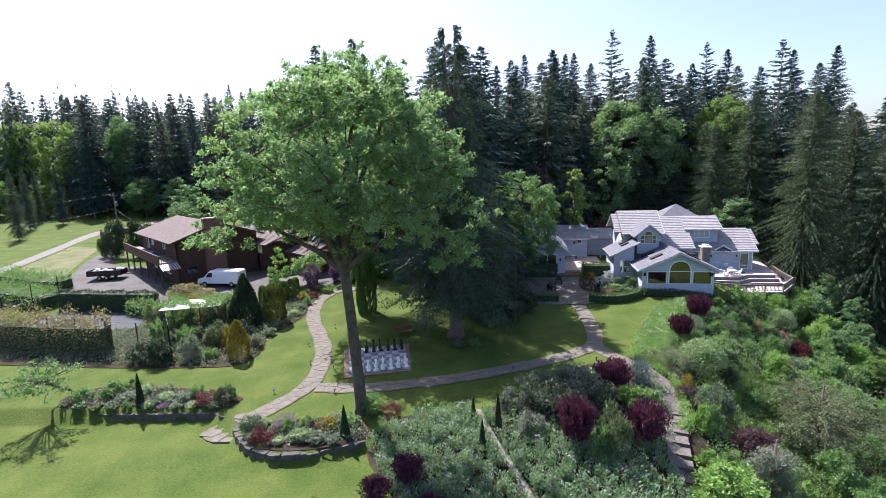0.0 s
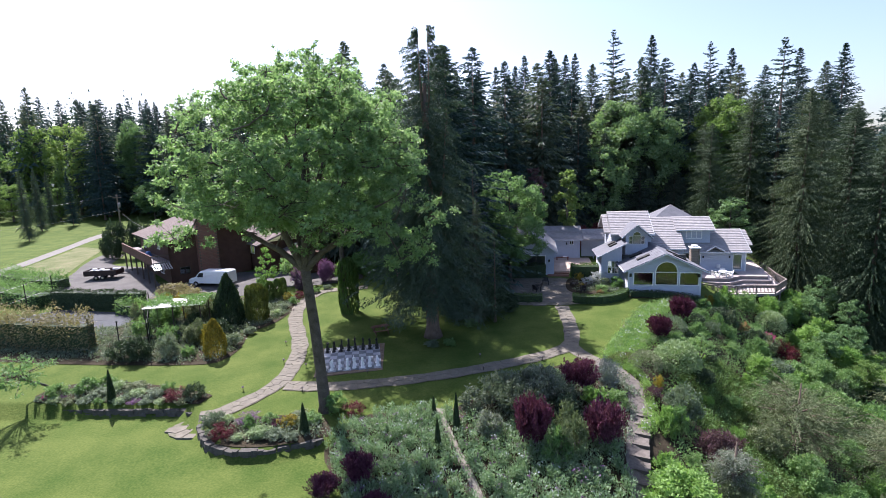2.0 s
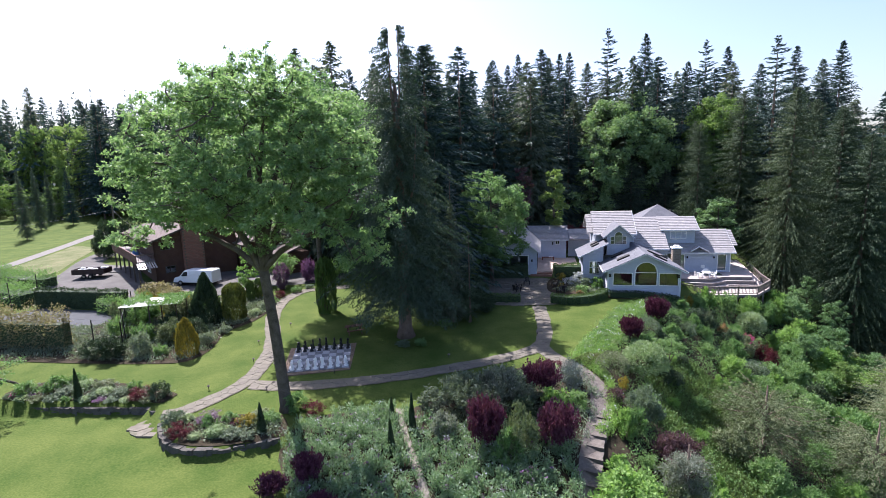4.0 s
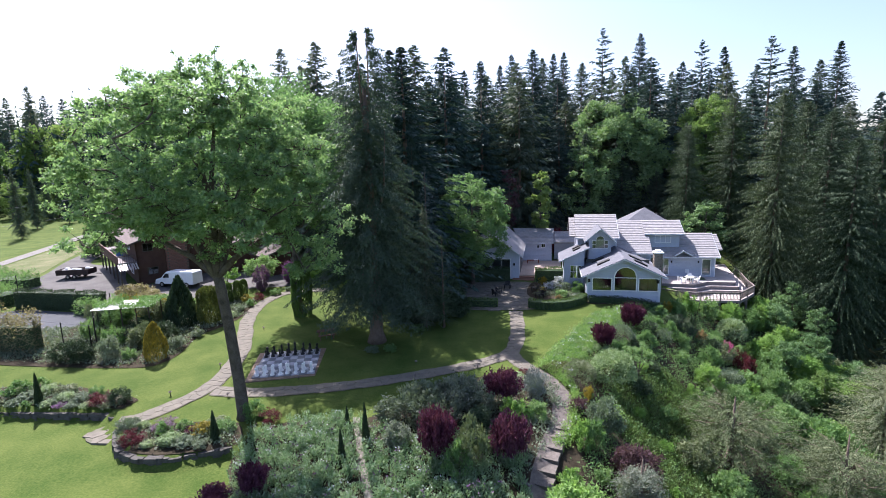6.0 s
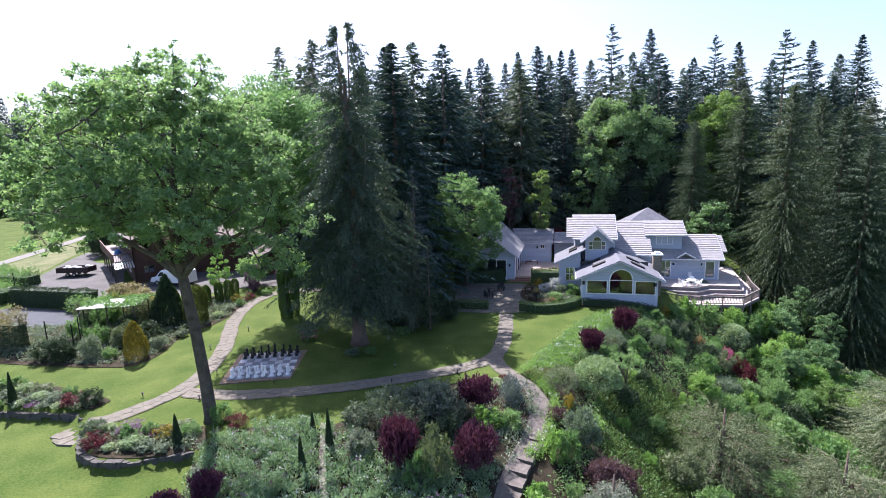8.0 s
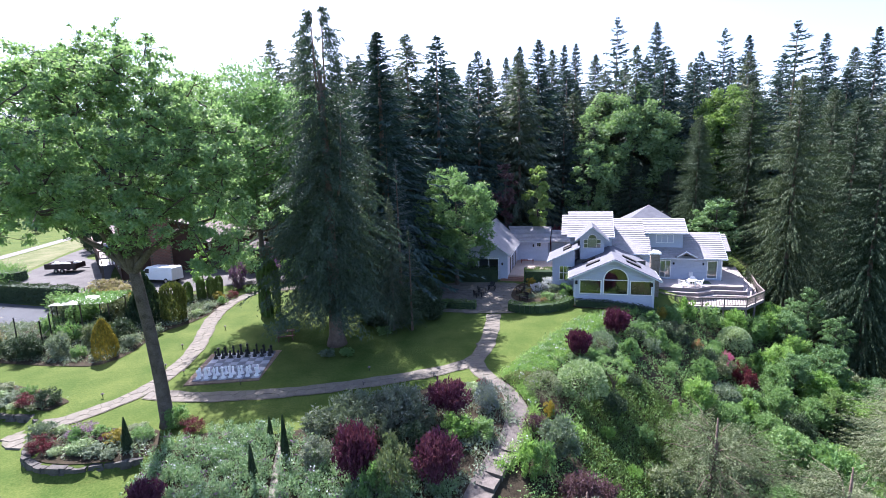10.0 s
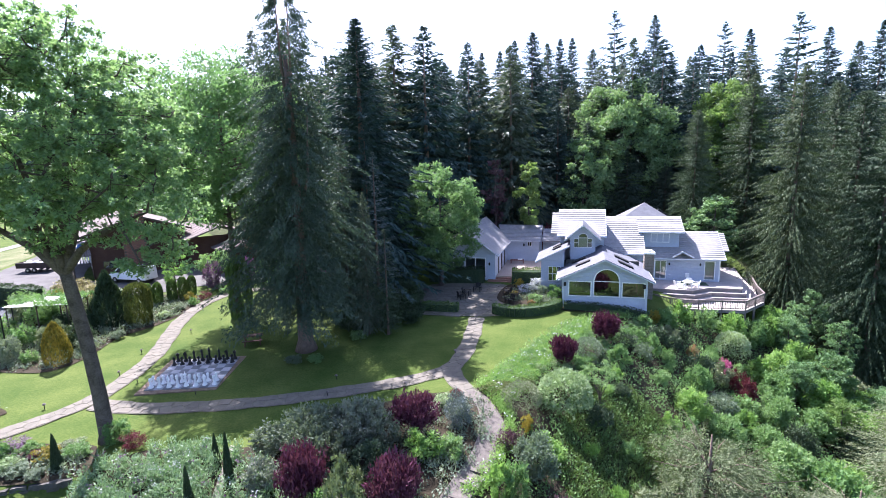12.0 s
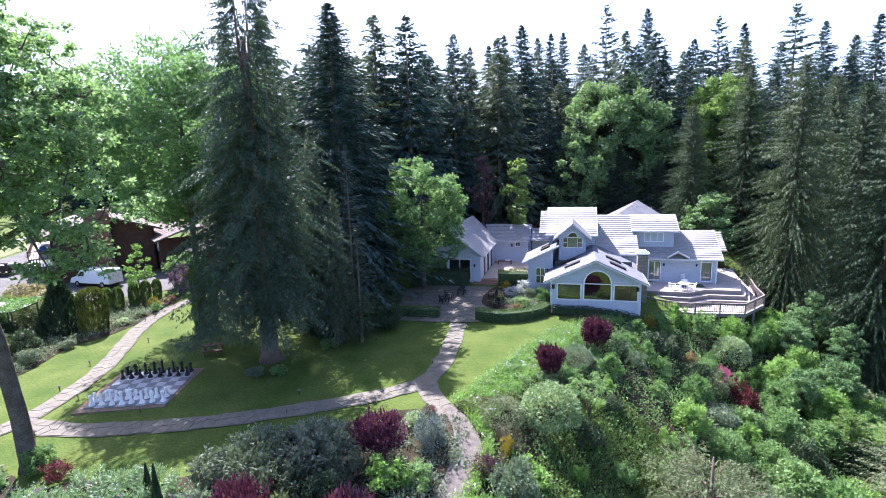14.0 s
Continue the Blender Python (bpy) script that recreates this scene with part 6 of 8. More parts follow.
# ---- hedges and shrubs ----
def hedge(line, width, height, leaf, label, seed, size=0.07, per=330, wavy=0.05, uneven=0.04):
    """A clipped hedge along a line: a dark inner box, added to block light, under a skin of leaves."""
    g = np.random.default_rng(seed)
    L = smooth_line([(x, y, 0) for x, y in line], 0.4)
    e = thing("hedge", label, "hedge")
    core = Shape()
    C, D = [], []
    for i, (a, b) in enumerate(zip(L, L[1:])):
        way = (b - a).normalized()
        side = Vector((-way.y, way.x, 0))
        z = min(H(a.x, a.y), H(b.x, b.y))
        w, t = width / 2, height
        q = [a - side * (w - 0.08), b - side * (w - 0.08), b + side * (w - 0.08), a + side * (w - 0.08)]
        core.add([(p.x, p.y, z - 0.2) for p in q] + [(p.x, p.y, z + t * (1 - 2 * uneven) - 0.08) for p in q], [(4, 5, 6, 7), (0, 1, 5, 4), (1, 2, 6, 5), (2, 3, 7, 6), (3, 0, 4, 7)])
        n = max(4, int(per * (b - a).length * (2 * t + width) / 3))
        f, u = g.uniform(0, 1, n), g.uniform(0, 2 * t + width, n)
        ends = i in (0, len(L) - 2)
        for ff, uu in zip(f, u):
            p = a.lerp(b, ff)
            if uu < t:
                p, d = p - side * (w + g.normal(0, wavy)), -side
                h = uu
            elif uu < t + width:
                p, d = p + side * (uu - t - w), Vector((0, 0, 1))
                h = t + g.normal(0, wavy)
            else:
                p, d = p + side * (w + g.normal(0, wavy)), side
                h = uu - t - width
            C.append((p.x, p.y, z + h * (1 + uneven * (math.sin((i + ff) * 0.83 + seed) + 0.8 * math.sin((i + ff) * 2.1 + 2 * seed)))))
            D.append(tuple(d + Vector(g.normal(0, 0.7, 3))))
        if ends:
            end = a if i == 0 else b
            for k in range(int(per * width * t / 2)):
                p = end + side * g.uniform(-w, w)
                C.append((p.x, p.y, z + g.uniform(0, t)))
                D.append(tuple(way * (-1 if i == 0 else 1) + Vector(g.normal(0, 0.6, 3))))
    # added dark box that stops light passing between the leaves
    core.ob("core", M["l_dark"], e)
    o = new("foliage", leaves("foliage", np.array(C), np.array(D), size * g.uniform(0.6, 1.3, len(C)), M[leaf], 0.6, g, 0.2))
    o.parent = e
    return e


W = lambda *p: [to_world(*q).to_2d() for q in p]
hedge(W((-6.2, -3.0), (-4.6, -3.3), (-2.8, -2.9), (-1.1, -1.7), (-0.2, -0.3)), 0.9, 0.95, "l_hedge", "low curved clipped hedge beside the patio", 1)
hedge(W((0.3, -0.55), (4.0, -0.6), (7.9, -0.5)), 0.7, 0.75, "l_dark", "low dark hedge along the foot of the house wall", 21)
hedge(W((-14.5, -3.2), (-12, -3.4), (-9.6, -3.2)), 0.9, 0.9, "l_hedge", "low clipped hedge at the patio edge", 2)
hedge(W((-5.7, 7.0), (-1.6, 7.4)), 1.5, 1.75, "l_hedge", "clipped box hedge beside the courtyard steps", 3)
hedge(W((-15.4, 6.6), (-9.0, 7.0)), 1.1, 1.75, "l_dark", "dark clipped hedge before the lodge", 4)
hedge([(-137.5, 156), (-132.5, 158.6)], 4.0, 5.0, "l_hedge", "tall far clipped box hedge on the lawn", 5, 0.3, 20)
hedge([(-156, 229), (-148, 229)], 4.0, 5.5, "l_bright", "tall bright clipped hedge beyond the lawn", 11, 0.3, 20)
hedge([(-45, 53.5), (-33, 52.2)], 0.9, 2.3, "l_dark", "tall dark clipped hedge beside the court", 6, 0.09, 260, 0.07)
hedge([(-44, 43.2), (-38, 41.9), (-33.5, 41.2), (-30.6, 41.0)], 1.0, 3.4, "l_tan", "brownish overgrown vine hedge on the court fence", 7, 0.10, 300, 0.3, 0.13)
hedge([(-63, 66), (-55, 62.5), (-51, 62)], 2.0, 1.9, "l_green", "loose green hedge beside the lawn", 8, 0.12, 170, 0.35, 0.14)
hedge([(-62, 60), (-54, 57), (-47, 54.5)], 2.2, 2.0, "l_green", "loose green hedge beside the court", 9, 0.12, 170, 0.35, 0.14)
hedge([(-35.5, 51.6), (-32.0, 50.2), (-30.2, 48.4)], 1.2, 1.5, "l_green", "green vine-covered hedge beside the court", 10, 0.11, 240, 0.3, 0.14)


def bush_mesh(kind, seed, leaf, n=24, size=0.11, per=60, form="round"):
    """A shrub of unit radius, 1.6 high."""
    g = random.Random(seed)
    if form == "round":
        L = [(0.74 * x, 0.74 * y, 0.8 + (z - 0.8) * 1.08, r) for x, y, z, r in crown_lobes(seed, int(n * 1.7), 1.0, 0.66, 0.78, 0.15, 0.32)]
        return lobes_crown(kind, seed, L, per * 14, size * 0.62, M[leaf], 1.1, 0.3, 0.0, -0.5)
    if form == "tight":
        r = np.random.default_rng(seed)
        m = per * 32
        d = r.normal(size=(m, 3))
        d[:, 2] = np.abs(d[:, 2]) * 1.0 - 0.25
        d /= np.linalg.norm(d, axis=1, keepdims=True)
        rad = 0.98 + 0.06 * np.sin(d[:, 0] * 7 + seed) * np.cos(d[:, 1] * 6) + r.normal(0, 0.03, m) - 0.25 * (r.uniform(0, 1, m) < 0.2)
        C = d * rad[:, None] * np.array([1, 1, 0.98]) + np.array([0, 0, 0.6])
        return leaves(kind, C, d + r.normal(0, 0.5, (m, 3)), size * r.uniform(0.6, 1.3, m), M[leaf], 0.6, r)
    if form == "spiky":
        r = np.random.default_rng(seed)
        C, D, S = [], [], []
        for k in range(60):
            a, t = r.uniform(0, 2 * math.pi), r.uniform(0.05, 1) ** 0.6
            tip = np.array([math.cos(a) * t, math.sin(a) * t, 0.55 + 1.05 * math.sqrt(1 - 0.75 * t * t) * r.uniform(0.85, 1.1)])
            foot = np.array([math.cos(a) * t * 0.35, math.sin(a) * t * 0.35, 0.1])
            m = per // 2
            f = r.uniform(0.25, 1, m) ** 0.7
            C.append(foot + (tip - foot) * f[:, None] + r.normal(0, 0.07, (m, 3)))
            D.append((tip - foot) + r.normal(0, 0.55, (m, 3)))
            S.append(size * r.uniform(0.6, 1.3, m))
        return leaves(kind, np.concatenate(C), np.concatenate(D), np.concatenate(S), M[leaf], 0.5, r)
    # cones and columns
    r = np.random.default_rng(seed)
    m = per * 30
    q, a = r.uniform(0, 1, m) ** (1.25 if form == "cone" else 1.0), r.uniform(0, 2 * math.pi, m)
    R = ((1 - q) ** 0.8 if form == "cone" else np.minimum(1, 0.75 + q) * (1 - q ** 2.6) ** 0.8 if form == "flame" else np.sqrt(np.maximum(0.02, 1 - np.maximum(0, (q - 0.72) / 0.28) ** 2 * 0.95)) * (0.8 + 0.2 * np.minimum(1, q * 5)))
    R = R * (1 + 0.08 * np.sin(a * 5 + q * 9 + seed)) + r.normal(0, 0.03, m)
    C = np.stack([np.cos(a) * R, np.sin(a) * R, 1.6 * q], 1)
    D = np.stack([np.cos(a) * 0.5, np.sin(a) * 0.5, 1.0 + 0 * a], 1) + r.normal(0, 0.45, (m, 3))
    return leaves(kind, C, D, size * r.uniform(0.6, 1.3, m), M[leaf], 0.75, r, 0.1)


# kind: mesh settings, object name, label, category
KINDS = {
    "green": (dict(leaf="l_green"), "shrub", "leafy mid-green shrub on the bank"),
    "green2": (dict(leaf="l_green", n=20, size=0.12), "shrub", "loose mid-green shrub in the bed"),
    "bright": (dict(leaf="l_bright", size=0.12), "shrub", "fresh bright green leafy shrub on the bank"),
    "darkg": (dict(leaf="l_dark"), "shrub", "dark evergreen shrub in the planting"),
    "sage": (dict(leaf="l_sage"), "shrub", "grey-green sage coloured shrub in the bed"),
    "tightsage": (dict(leaf="l_sage", form="tight", size=0.045, per=110), "shrub", "clipped round grey-green shrub"),
    "tightgreen": (dict(leaf="l_olive", form="tight", size=0.045, per=110), "shrub", "clipped round dark green shrub"),
    "cream": (dict(leaf="l_cream", form="tight", size=0.055, per=130), "shrub", "large rounded cream-variegated shrub"),
    "creamy": (dict(leaf="l_cream", n=22), "flowering_plant", "pale flowering plants in the bed"),
    "purple": (dict(leaf="l_purple", form="spiky", size=0.07, per=150), "smoke_bush", "deep purple leafed smoke bush"),
    "rosy": (dict(leaf="l_plum", n=30, size=0.09), "shrub", "dusky rose-brown leafed shrub"),
    "bluegrey": (dict(leaf="l_silver", n=34, size=0.075), "shrub", "upright silvery blue-grey shrub"),
    "lowyew": (dict(leaf="l_yew", n=34, size=0.08), "yew", "low spreading olive-brown yew"),
    "grasstuft": (dict(leaf="l_bright", form="spiky", size=0.09, per=40), "grass_tuft", "bright green tuft of long grass"),
    "barberry": (dict(leaf="l_red", n=30, size=0.075), "barberry", "low dark red barberry bush"),
    "cotinus": (dict(leaf="l_purple", n=30, size=0.10), "shrub", "dusky dark red leafed shrub"),
    "blue": (dict(leaf="l_blue", form="spiky", size=0.06, per=190), "juniper", "large blue-grey feathery juniper"),
    "blue2": (dict(leaf="l_blue", n=28), "juniper", "low blue-grey mounded juniper"),
    "olive": (dict(leaf="l_olive", n=30), "shrub", "olive-green leafy shrub in the bed"),
    "gold": (dict(leaf="l_gold", n=24), "shrub", "golden yellow-green shrub in the bed"),
    "cone": (dict(leaf="l_dark", form="cone", size=0.16), "cypress", "slim dark green pointed cypress"),
    "yew": (dict(leaf="l_yew", form="column", size=0.08, per=110), "yew", "olive-gold columnar yew bush"),
    "darkyew": (dict(leaf="l_dark", form="cone", size=0.09, per=100), "yew", "tall dark green cone-shaped yew"),
    "goldyew": (dict(leaf="l_goldyew", form="flame", size=0.06, per=110), "golden_yew", "upright golden yew bush beside the lawn"),
    "column": (dict(leaf="l_hedge", form="column", size=0.10, per=80), "clipped_column", "narrow clipped dark green column"),
    "lilac": (dict(leaf="l_lilac"), "lilac", "tall lilac in purple flower"),
    "tan": (dict(leaf="l_tan", n=30), "japanese_maple", "spreading tan and gold Japanese maple"),
    "pink": (dict(leaf="l_pink", n=20), "rhododendron", "low rhododendron in pink flower"),
    "rhodo_red": (dict(leaf="l_red", n=26), "rhododendron", "rhododendron in deep red flower"),
    "orange": (dict(leaf="l_orange", n=20), "azalea", "azalea in pale orange flower"),
    "white": (dict(leaf="l_whiteflower", n=24), "flowering_shrub", "shrub covered with white flowers"),
    "lavender": (dict(leaf="l_lilac", n=26, size=0.07), "lavender", "low mound of purple-grey lavender"),
}
BUSH, turn_rng = {}, random.Random(12)


def bush(kind, x, y, r, h, sink=0.06):
    opts, name, label = KINDS[kind]
    key = (kind, r > 1.4 and opts.get("form", "round") == "round")
    if key not in BUSH:
        o = dict(opts)
        leaf = o.pop("leaf")
        if key[1]:
            o["n"], o["size"], o["per"] = 44, 0.085, 88
        BUSH[key] = bush_mesh(name, sum(map(ord, kind)), leaf, **o)
    ob = new(name, BUSH[key])
    ob.matrix_basis = place(ob, x, y, turn_rng.uniform(0, 360), r, h / 1.6, sink)
    return tagged(ob, label, name.replace("_", " "), name.replace("_", " ") + " plants")


BEDS = """bright -12 63 2 3;green -8.5 64 2.2 3.4;pink -5.5 65 1.5 3;bright -3 63 1.8 3;lilac -14.6 62.6 1.5 3.2;green -6 61.5 1.4 1.8;bright -1 60.5 1.5 2.4;green -10.6 66 2 3.6
sage -27.6 31.9 .6 .5;creamy -26.4 31.7 .7 .5;olive -25.2 31.6 .7 .5;sage -24 31.6 .7 .55;green2 -22.9 31.5 .5 .5;creamy -21.3 31.5 .7 .5;lavender -20.2 31.5 .6 .45;sage -19.2 31.4 .7 .5;creamy -18.2 31.4 .6 .5;olive -16.6 31.4 .5 .45
rhodo_red 23.4 79.6 1.8 4.4;rhodo_red 26 81.6 2 4.6;rhodo_red 28.6 83 1.8 4.4
bright 34 54.4 1.3 2.6;green 36 54.7 1.3 2.6;bright 38.6 55 1.5 3;green 40.8 55.6 1.5 3;bright 42.8 57.2 1.6 3.4;bright 44.2 59.4 1.8 3.6;bright 41.5 52 2 3.2;bright 43.6 49.6 2.2 3.4;bright 46 47 2.2 3.6;green 40 49.4 1.8 2.8;bright 44.6 54.6 2 3.4
green -29.6 50.2 1.3 2.9;gold -26.4 49.4 1 2.7;olive -30.6 47.6 1 2.5;darkg -29 47.0 .9 1.9;rhodo_red 36.6 47.4 1 2.4;pink 35.8 49.6 .8 1.9
cone -22 31.7 .28 2.4;barberry -17.3 31.9 1.05 1.1;darkg -15.9 32 .95 1.3;green2 -25 33 1.2 1.3;green -26.8 32.5 1 1.2;sage -23.5 32.4 .9 .8;creamy -20.5 32.3 .9 .7
sage -19.1 32.3 .9 .8;olive -21.4 33.5 1 .7;green -18.5 32.9 .7 1;pink -27.4 32 .4 .5;lavender -26.2 32 .5 .45;creamy -22.8 33.3 .9 .8;sage -21 32.0 .7 .6;green2 -24 34 .9 1
barberry -11.4 27.1 .92 1.15;sage -12.6 28.3 .95 1.25;lavender -10.6 29 1.1 .75;cone -6.3 27.6 .3 2.0;gold -7.7 28.2 .9 .9;creamy -9.1 27.3 1 .8;sage -8 27 .8 .75;green2 -10 28.1 .75 1
green -6.2 28.8 .9 .9;sage -12.1 27.2 .55 .7;creamy -11.9 28.9 .6 .6;green2 -9 28.8 .7 .8;olive -7.2 29.3 1 .5;sage -6.9 26.9 .6 .6;creamy -10.3 26.9 .6 .55;barberry -3.6 29.7 .9 1.15;green -4.9 30.2 1 1.5;cotinus -8.4 28.4 .5 .6
purple -2 23.6 1 1.9;purple -3.6 22.4 1 1.3;purple -0.7 21.6 .9 1.4;cone 2.3 26 .25 2.2;cone 3.4 27.6 .25 2.7;cone 1.9 28.9 .22 1.7
goldyew -18.1 39.4 .95 3.5;darkyew -20.9 47.9 1.9 5.2;yew -18.0 48.2 1.1 4;sage -22.3 39.3 1.2 2.5;green -20.6 39.3 .8 1.2;darkg -24.8 38.9 1.6 2.2;darkg -26.6 38.8 1.2 1.8;sage -17.6 41.6 1 1.4;green -24.2 42.2 1.3 2.2;olive -21.3 42.4 1.6 2.4;darkg -19.3 43 1.4 2.2
gold -19.9 41.4 .8 2.2;green -27.6 43.6 1.2 2.4;darkg -22.6 44.2 1.3 2.3;green -27.5 47.5 2 3;olive -24.6 48.6 1.8 2.8;sage -17.2 44.4 .8 .9;creamy -16.6 49.6 .9 .8;sage -16.4 51.8 .8 .8;green2 -16 53.5 .9 .9
tan -30.2 53.2 2.8 3;tan -27.2 52.4 2 2.6;gold -28.8 51 1.8 2.4;creamy -24.6 52.2 1.8 2.2;gold -25.4 50.6 1.5 2.2;green -22.4 51.2 1.3 2.2
column -8.6 50.2 1.0 6;lilac -17 58.8 1.35 3.6;column -21.2 53.4 .45 2.4;column -20.2 53.7 .45 2.4;column -19.2 54.6 .45 2.5;column -18.6 55.6 .45 2.5;column -18.6 57.2 .42 2.2;gold -17.1 54.6 .85 1.2;barberry -16 55.6 .9 1.1;green -14.8 57.6 .9 .9;sage -13.6 59.2 .8 .7;green -11 61 1 1.2;darkg 6.2 48.6 2.2 3;darkg 8.4 49.6 1.8 2.4;darkg 3.4 47.6 2 2.6;green 4.6 45.6 .9 .8;sage 1 40.6 .9 .7;green 2.6 41 .8 .7;darkg 7.4 53 2 3;darkg 5 55.5 2.4 3.4;olive 5.2 49.8 1.4 3.2
rosy 19.6 28.0 1.5 2.6;rosy 20.9 28.7 1.2 2.4;bright 15.1 22.6 2.4 3.2;bright 17 21.6 1.8 2.8;sage 18.7 30.9 1.45 2.8;bright 16.9 28.7 .9 2.2;green 17.7 29.2 .9 2.3;cream 20.9 37.2 1.75 2.75;tightgreen 18.1 36.3 1.25 1.7;lowyew 16.6 37.4 1.25 .9;lowyew 18.3 38.1 1.2 .9;green2 22.6 38.4 .8 1.1;green 24.9 36.2 .9 1.3;grasstuft 22.2 34.6 .6 1.0;grasstuft 24.2 40.2 .5 .9;grasstuft 23.4 32.6 .6 .9
purple 12.0 32.2 1.45 2.6;purple 7.9 26.3 1.3 3.4;purple 12.2 26.4 1.35 3.1;olive 10 25.7 1.25 3.5;green2 9.2 25 1 2.4;blue 6.6 30.2 2 2.5;blue 9.2 31 1.9 2.6;blue2 4.6 29.7 1.3 1.9;blue 7.9 29 1.7 2.2;blue2 5.4 27.2 1.1 1.9;blue2 10.6 30.6 1.2 2;darkg 10.2 28.4 1.4 2
bright 12.9 30.6 1.4 1.7;bluegrey 14.4 33.3 1.15 2.4;green 14.3 30.6 .9 1.5;barberry 13.9 36.6 .5 .7;creamy 13.3 35.2 .9 1;creamy 11 34.3 1 .9;green2 9.4 33.2 1 .9;sage 14.5 34.2 .8 1.2;purple 25.2 46.6 1.35 2.7;purple 21.3 41.9 1.15 2.4;tightsage 23.4 43.8 1.1 1.7;green 22.8 41.6 .9 1.4
rosy 17.3 32.3 .85 1.4;gold 18.3 34.2 .5 1.2;gold 30.6 52.3 .75 1.4;green 33.6 55.4 .9 1;darkg 35.4 55.8 1 1.1;green 37.6 56 1.1 1.3;darkg 39.6 56.2 1.2 1.6;green 41.4 56.8 1.3 2.2;green 44 58 1.5 2.6;cream 37.8 52.9 1.5 2.4;pink 36.2 50.5 .65 1.5;barberry 36.4 48.2 .9 2.6;orange 33.2 49.7 .65 1.4;pink 33.4 54.6 .35 1.2;creamy 32.3 54.2 .7 1;olive 31.6 50.6 1 1.5
white 20.5 59.4 1.1 1.7;green 22 56.7 1 1.7;white 19 58.6 .9 1.2;green2 21.8 60.4 1 2.1;gold 18 57.2 .6 .8;green 20.1 55.6 1 1;orange 19.6 54.9 .5 .6;sage 21 57.8 .8 1.3;gold 18.4 60.6 .8 1.1"""
for row in BEDS.replace("\n", ";").split(";"):
    k, *q = row.split()
    bush(k, *map(float, q))


def fill_bank():
    """The planting of the steep bank, thicker and taller down the slope."""
    g = random.Random(55)
    taken = [(float(a), float(b), float(r)) for a, b, r in (row.split()[1:4] for row in BEDS.replace("\n", ";").split(";"))]
    taken += [(16.8, y, 1.1) for y in range(30, 38)] + [(15.2, 28, 1.2), (14.2, 26, 1.2), (13.6, 23, 1.2), (29, 34.5, 4.2), (23.4, 34.6, 2.7), (22.6, 30.6, 2.6), (25.6, 38.6, 2.0), (24.0, 27.6, 2.0), (23.4, 38.9, 1.6), (27.2, 41.6, 1.2)]
    n = tries = 0
    while n < 160 and tries < 9000:
        tries += 1
        x, y = g.uniform(15, 54), g.uniform(16, 57)
        d = (x - 17) * 0.83 - (y - 34) * (0.56 if y > 34 else 0.3)
        if d < 0.8 or (x > 31 and y > 55.2):
            continue
        big = sstep(4, 13, d)
        r = g.uniform(0.6, 1.2) + big * g.uniform(0.4, 1.3)
        if any(math.hypot(x - a, y - b) < 0.66 * (r + c) for a, b, c in taken):
            continue
        taken.append((x, y, r))
        n += 1
        k = g.choices(("green", "green2", "bright", "darkg", "olive", "sage"), (7, 7, 4 + 3 * big, 4, 2, 1))[0]
        bush(k, x, y, r * 1.15, r * g.uniform(1.5, 2.1), 0.2)
    for k in range(190):
        x, y = g.uniform(15.5, 30), g.uniform(37, 53)
        d = (x - 17) * 0.83 - (y - 34) * 0.56
        if -5 < d < 1.5 and inside(x, y, [(15.5, 37.9), (16.9, 40.5), (18.8, 43.7), (21.2, 47.4), (23.6, 50.3), (26.8, 52.0), (30, 52.6), (31, 48), (24, 38), (18, 36)]):
            bush(g.choice(("creamy", "sage", "green2", "green", "creamy")), x, y, g.uniform(0.4, 0.75), g.uniform(0.5, 0.8))


fill_bank()


SLOPE = [(19.6, 33.5), (22.0, 39.5), (26.0, 42.0), (29.0, 40.0), (26.6, 34.0), (27.0, 27.0), (22.0, 26.0), (20.6, 30.0)]
EDGE = [(15.2, 37.6), (16.9, 40.5), (18.8, 43.7), (21.2, 47.4), (23.6, 50.3), (26.8, 52.0), (28.5, 52.2), (25.6, 50.0), (23.2, 46.6), (20.4, 41.8), (18.4, 38.2), (17.4, 36.2), (17.6, 33.0), (16.6, 30.0), (15.4, 27.6), (15.0, 28.0), (16.6, 31.4), (17.2, 34.0), (16.6, 36.0)]


def ground_cover():
    """Low leafy growth between the shrubs of the bank."""
    g = np.random.default_rng(23)
    area = [(15.3, 37.6), (18.6, 43.6), (21.0, 47.4), (23.5, 50.4), (26.8, 52.2), (32, 53.4), (38, 56.2), (48, 56), (50, 44), (42, 28), (30, 18), (18, 15), (16.4, 22), (16.4, 27), (18, 31), (18.6, 36)]
    P = []
    while len(P) < 6600:
        x, y = g.uniform(15, 50), g.uniform(15, 57)
        if inside(x, y, area) and not (inside(x, y, SLOPE) and g.uniform() < 0.45):
            P.append((x, y))
    C, D, S = [], [], []
    for x, y in P:
        m = 14
        C.append(np.stack([x + g.normal(0, 0.3, m), y + g.normal(0, 0.3, m), H(x, y) + g.uniform(0.05, 0.75, m)], 1))
        D.append(g.normal(0, 1, (m, 3)) + np.array([0, 0, 0.6]))
        S.append(g.uniform(0.05, 0.10, m))
    tagged(new("ground_cover", leaves("ground_cover", np.concatenate(C), np.concatenate(D), np.concatenate(S), M["l_green"], 0.55, g)), "low green growth covering the bank", "plants", "", "stuff")


ground_cover()


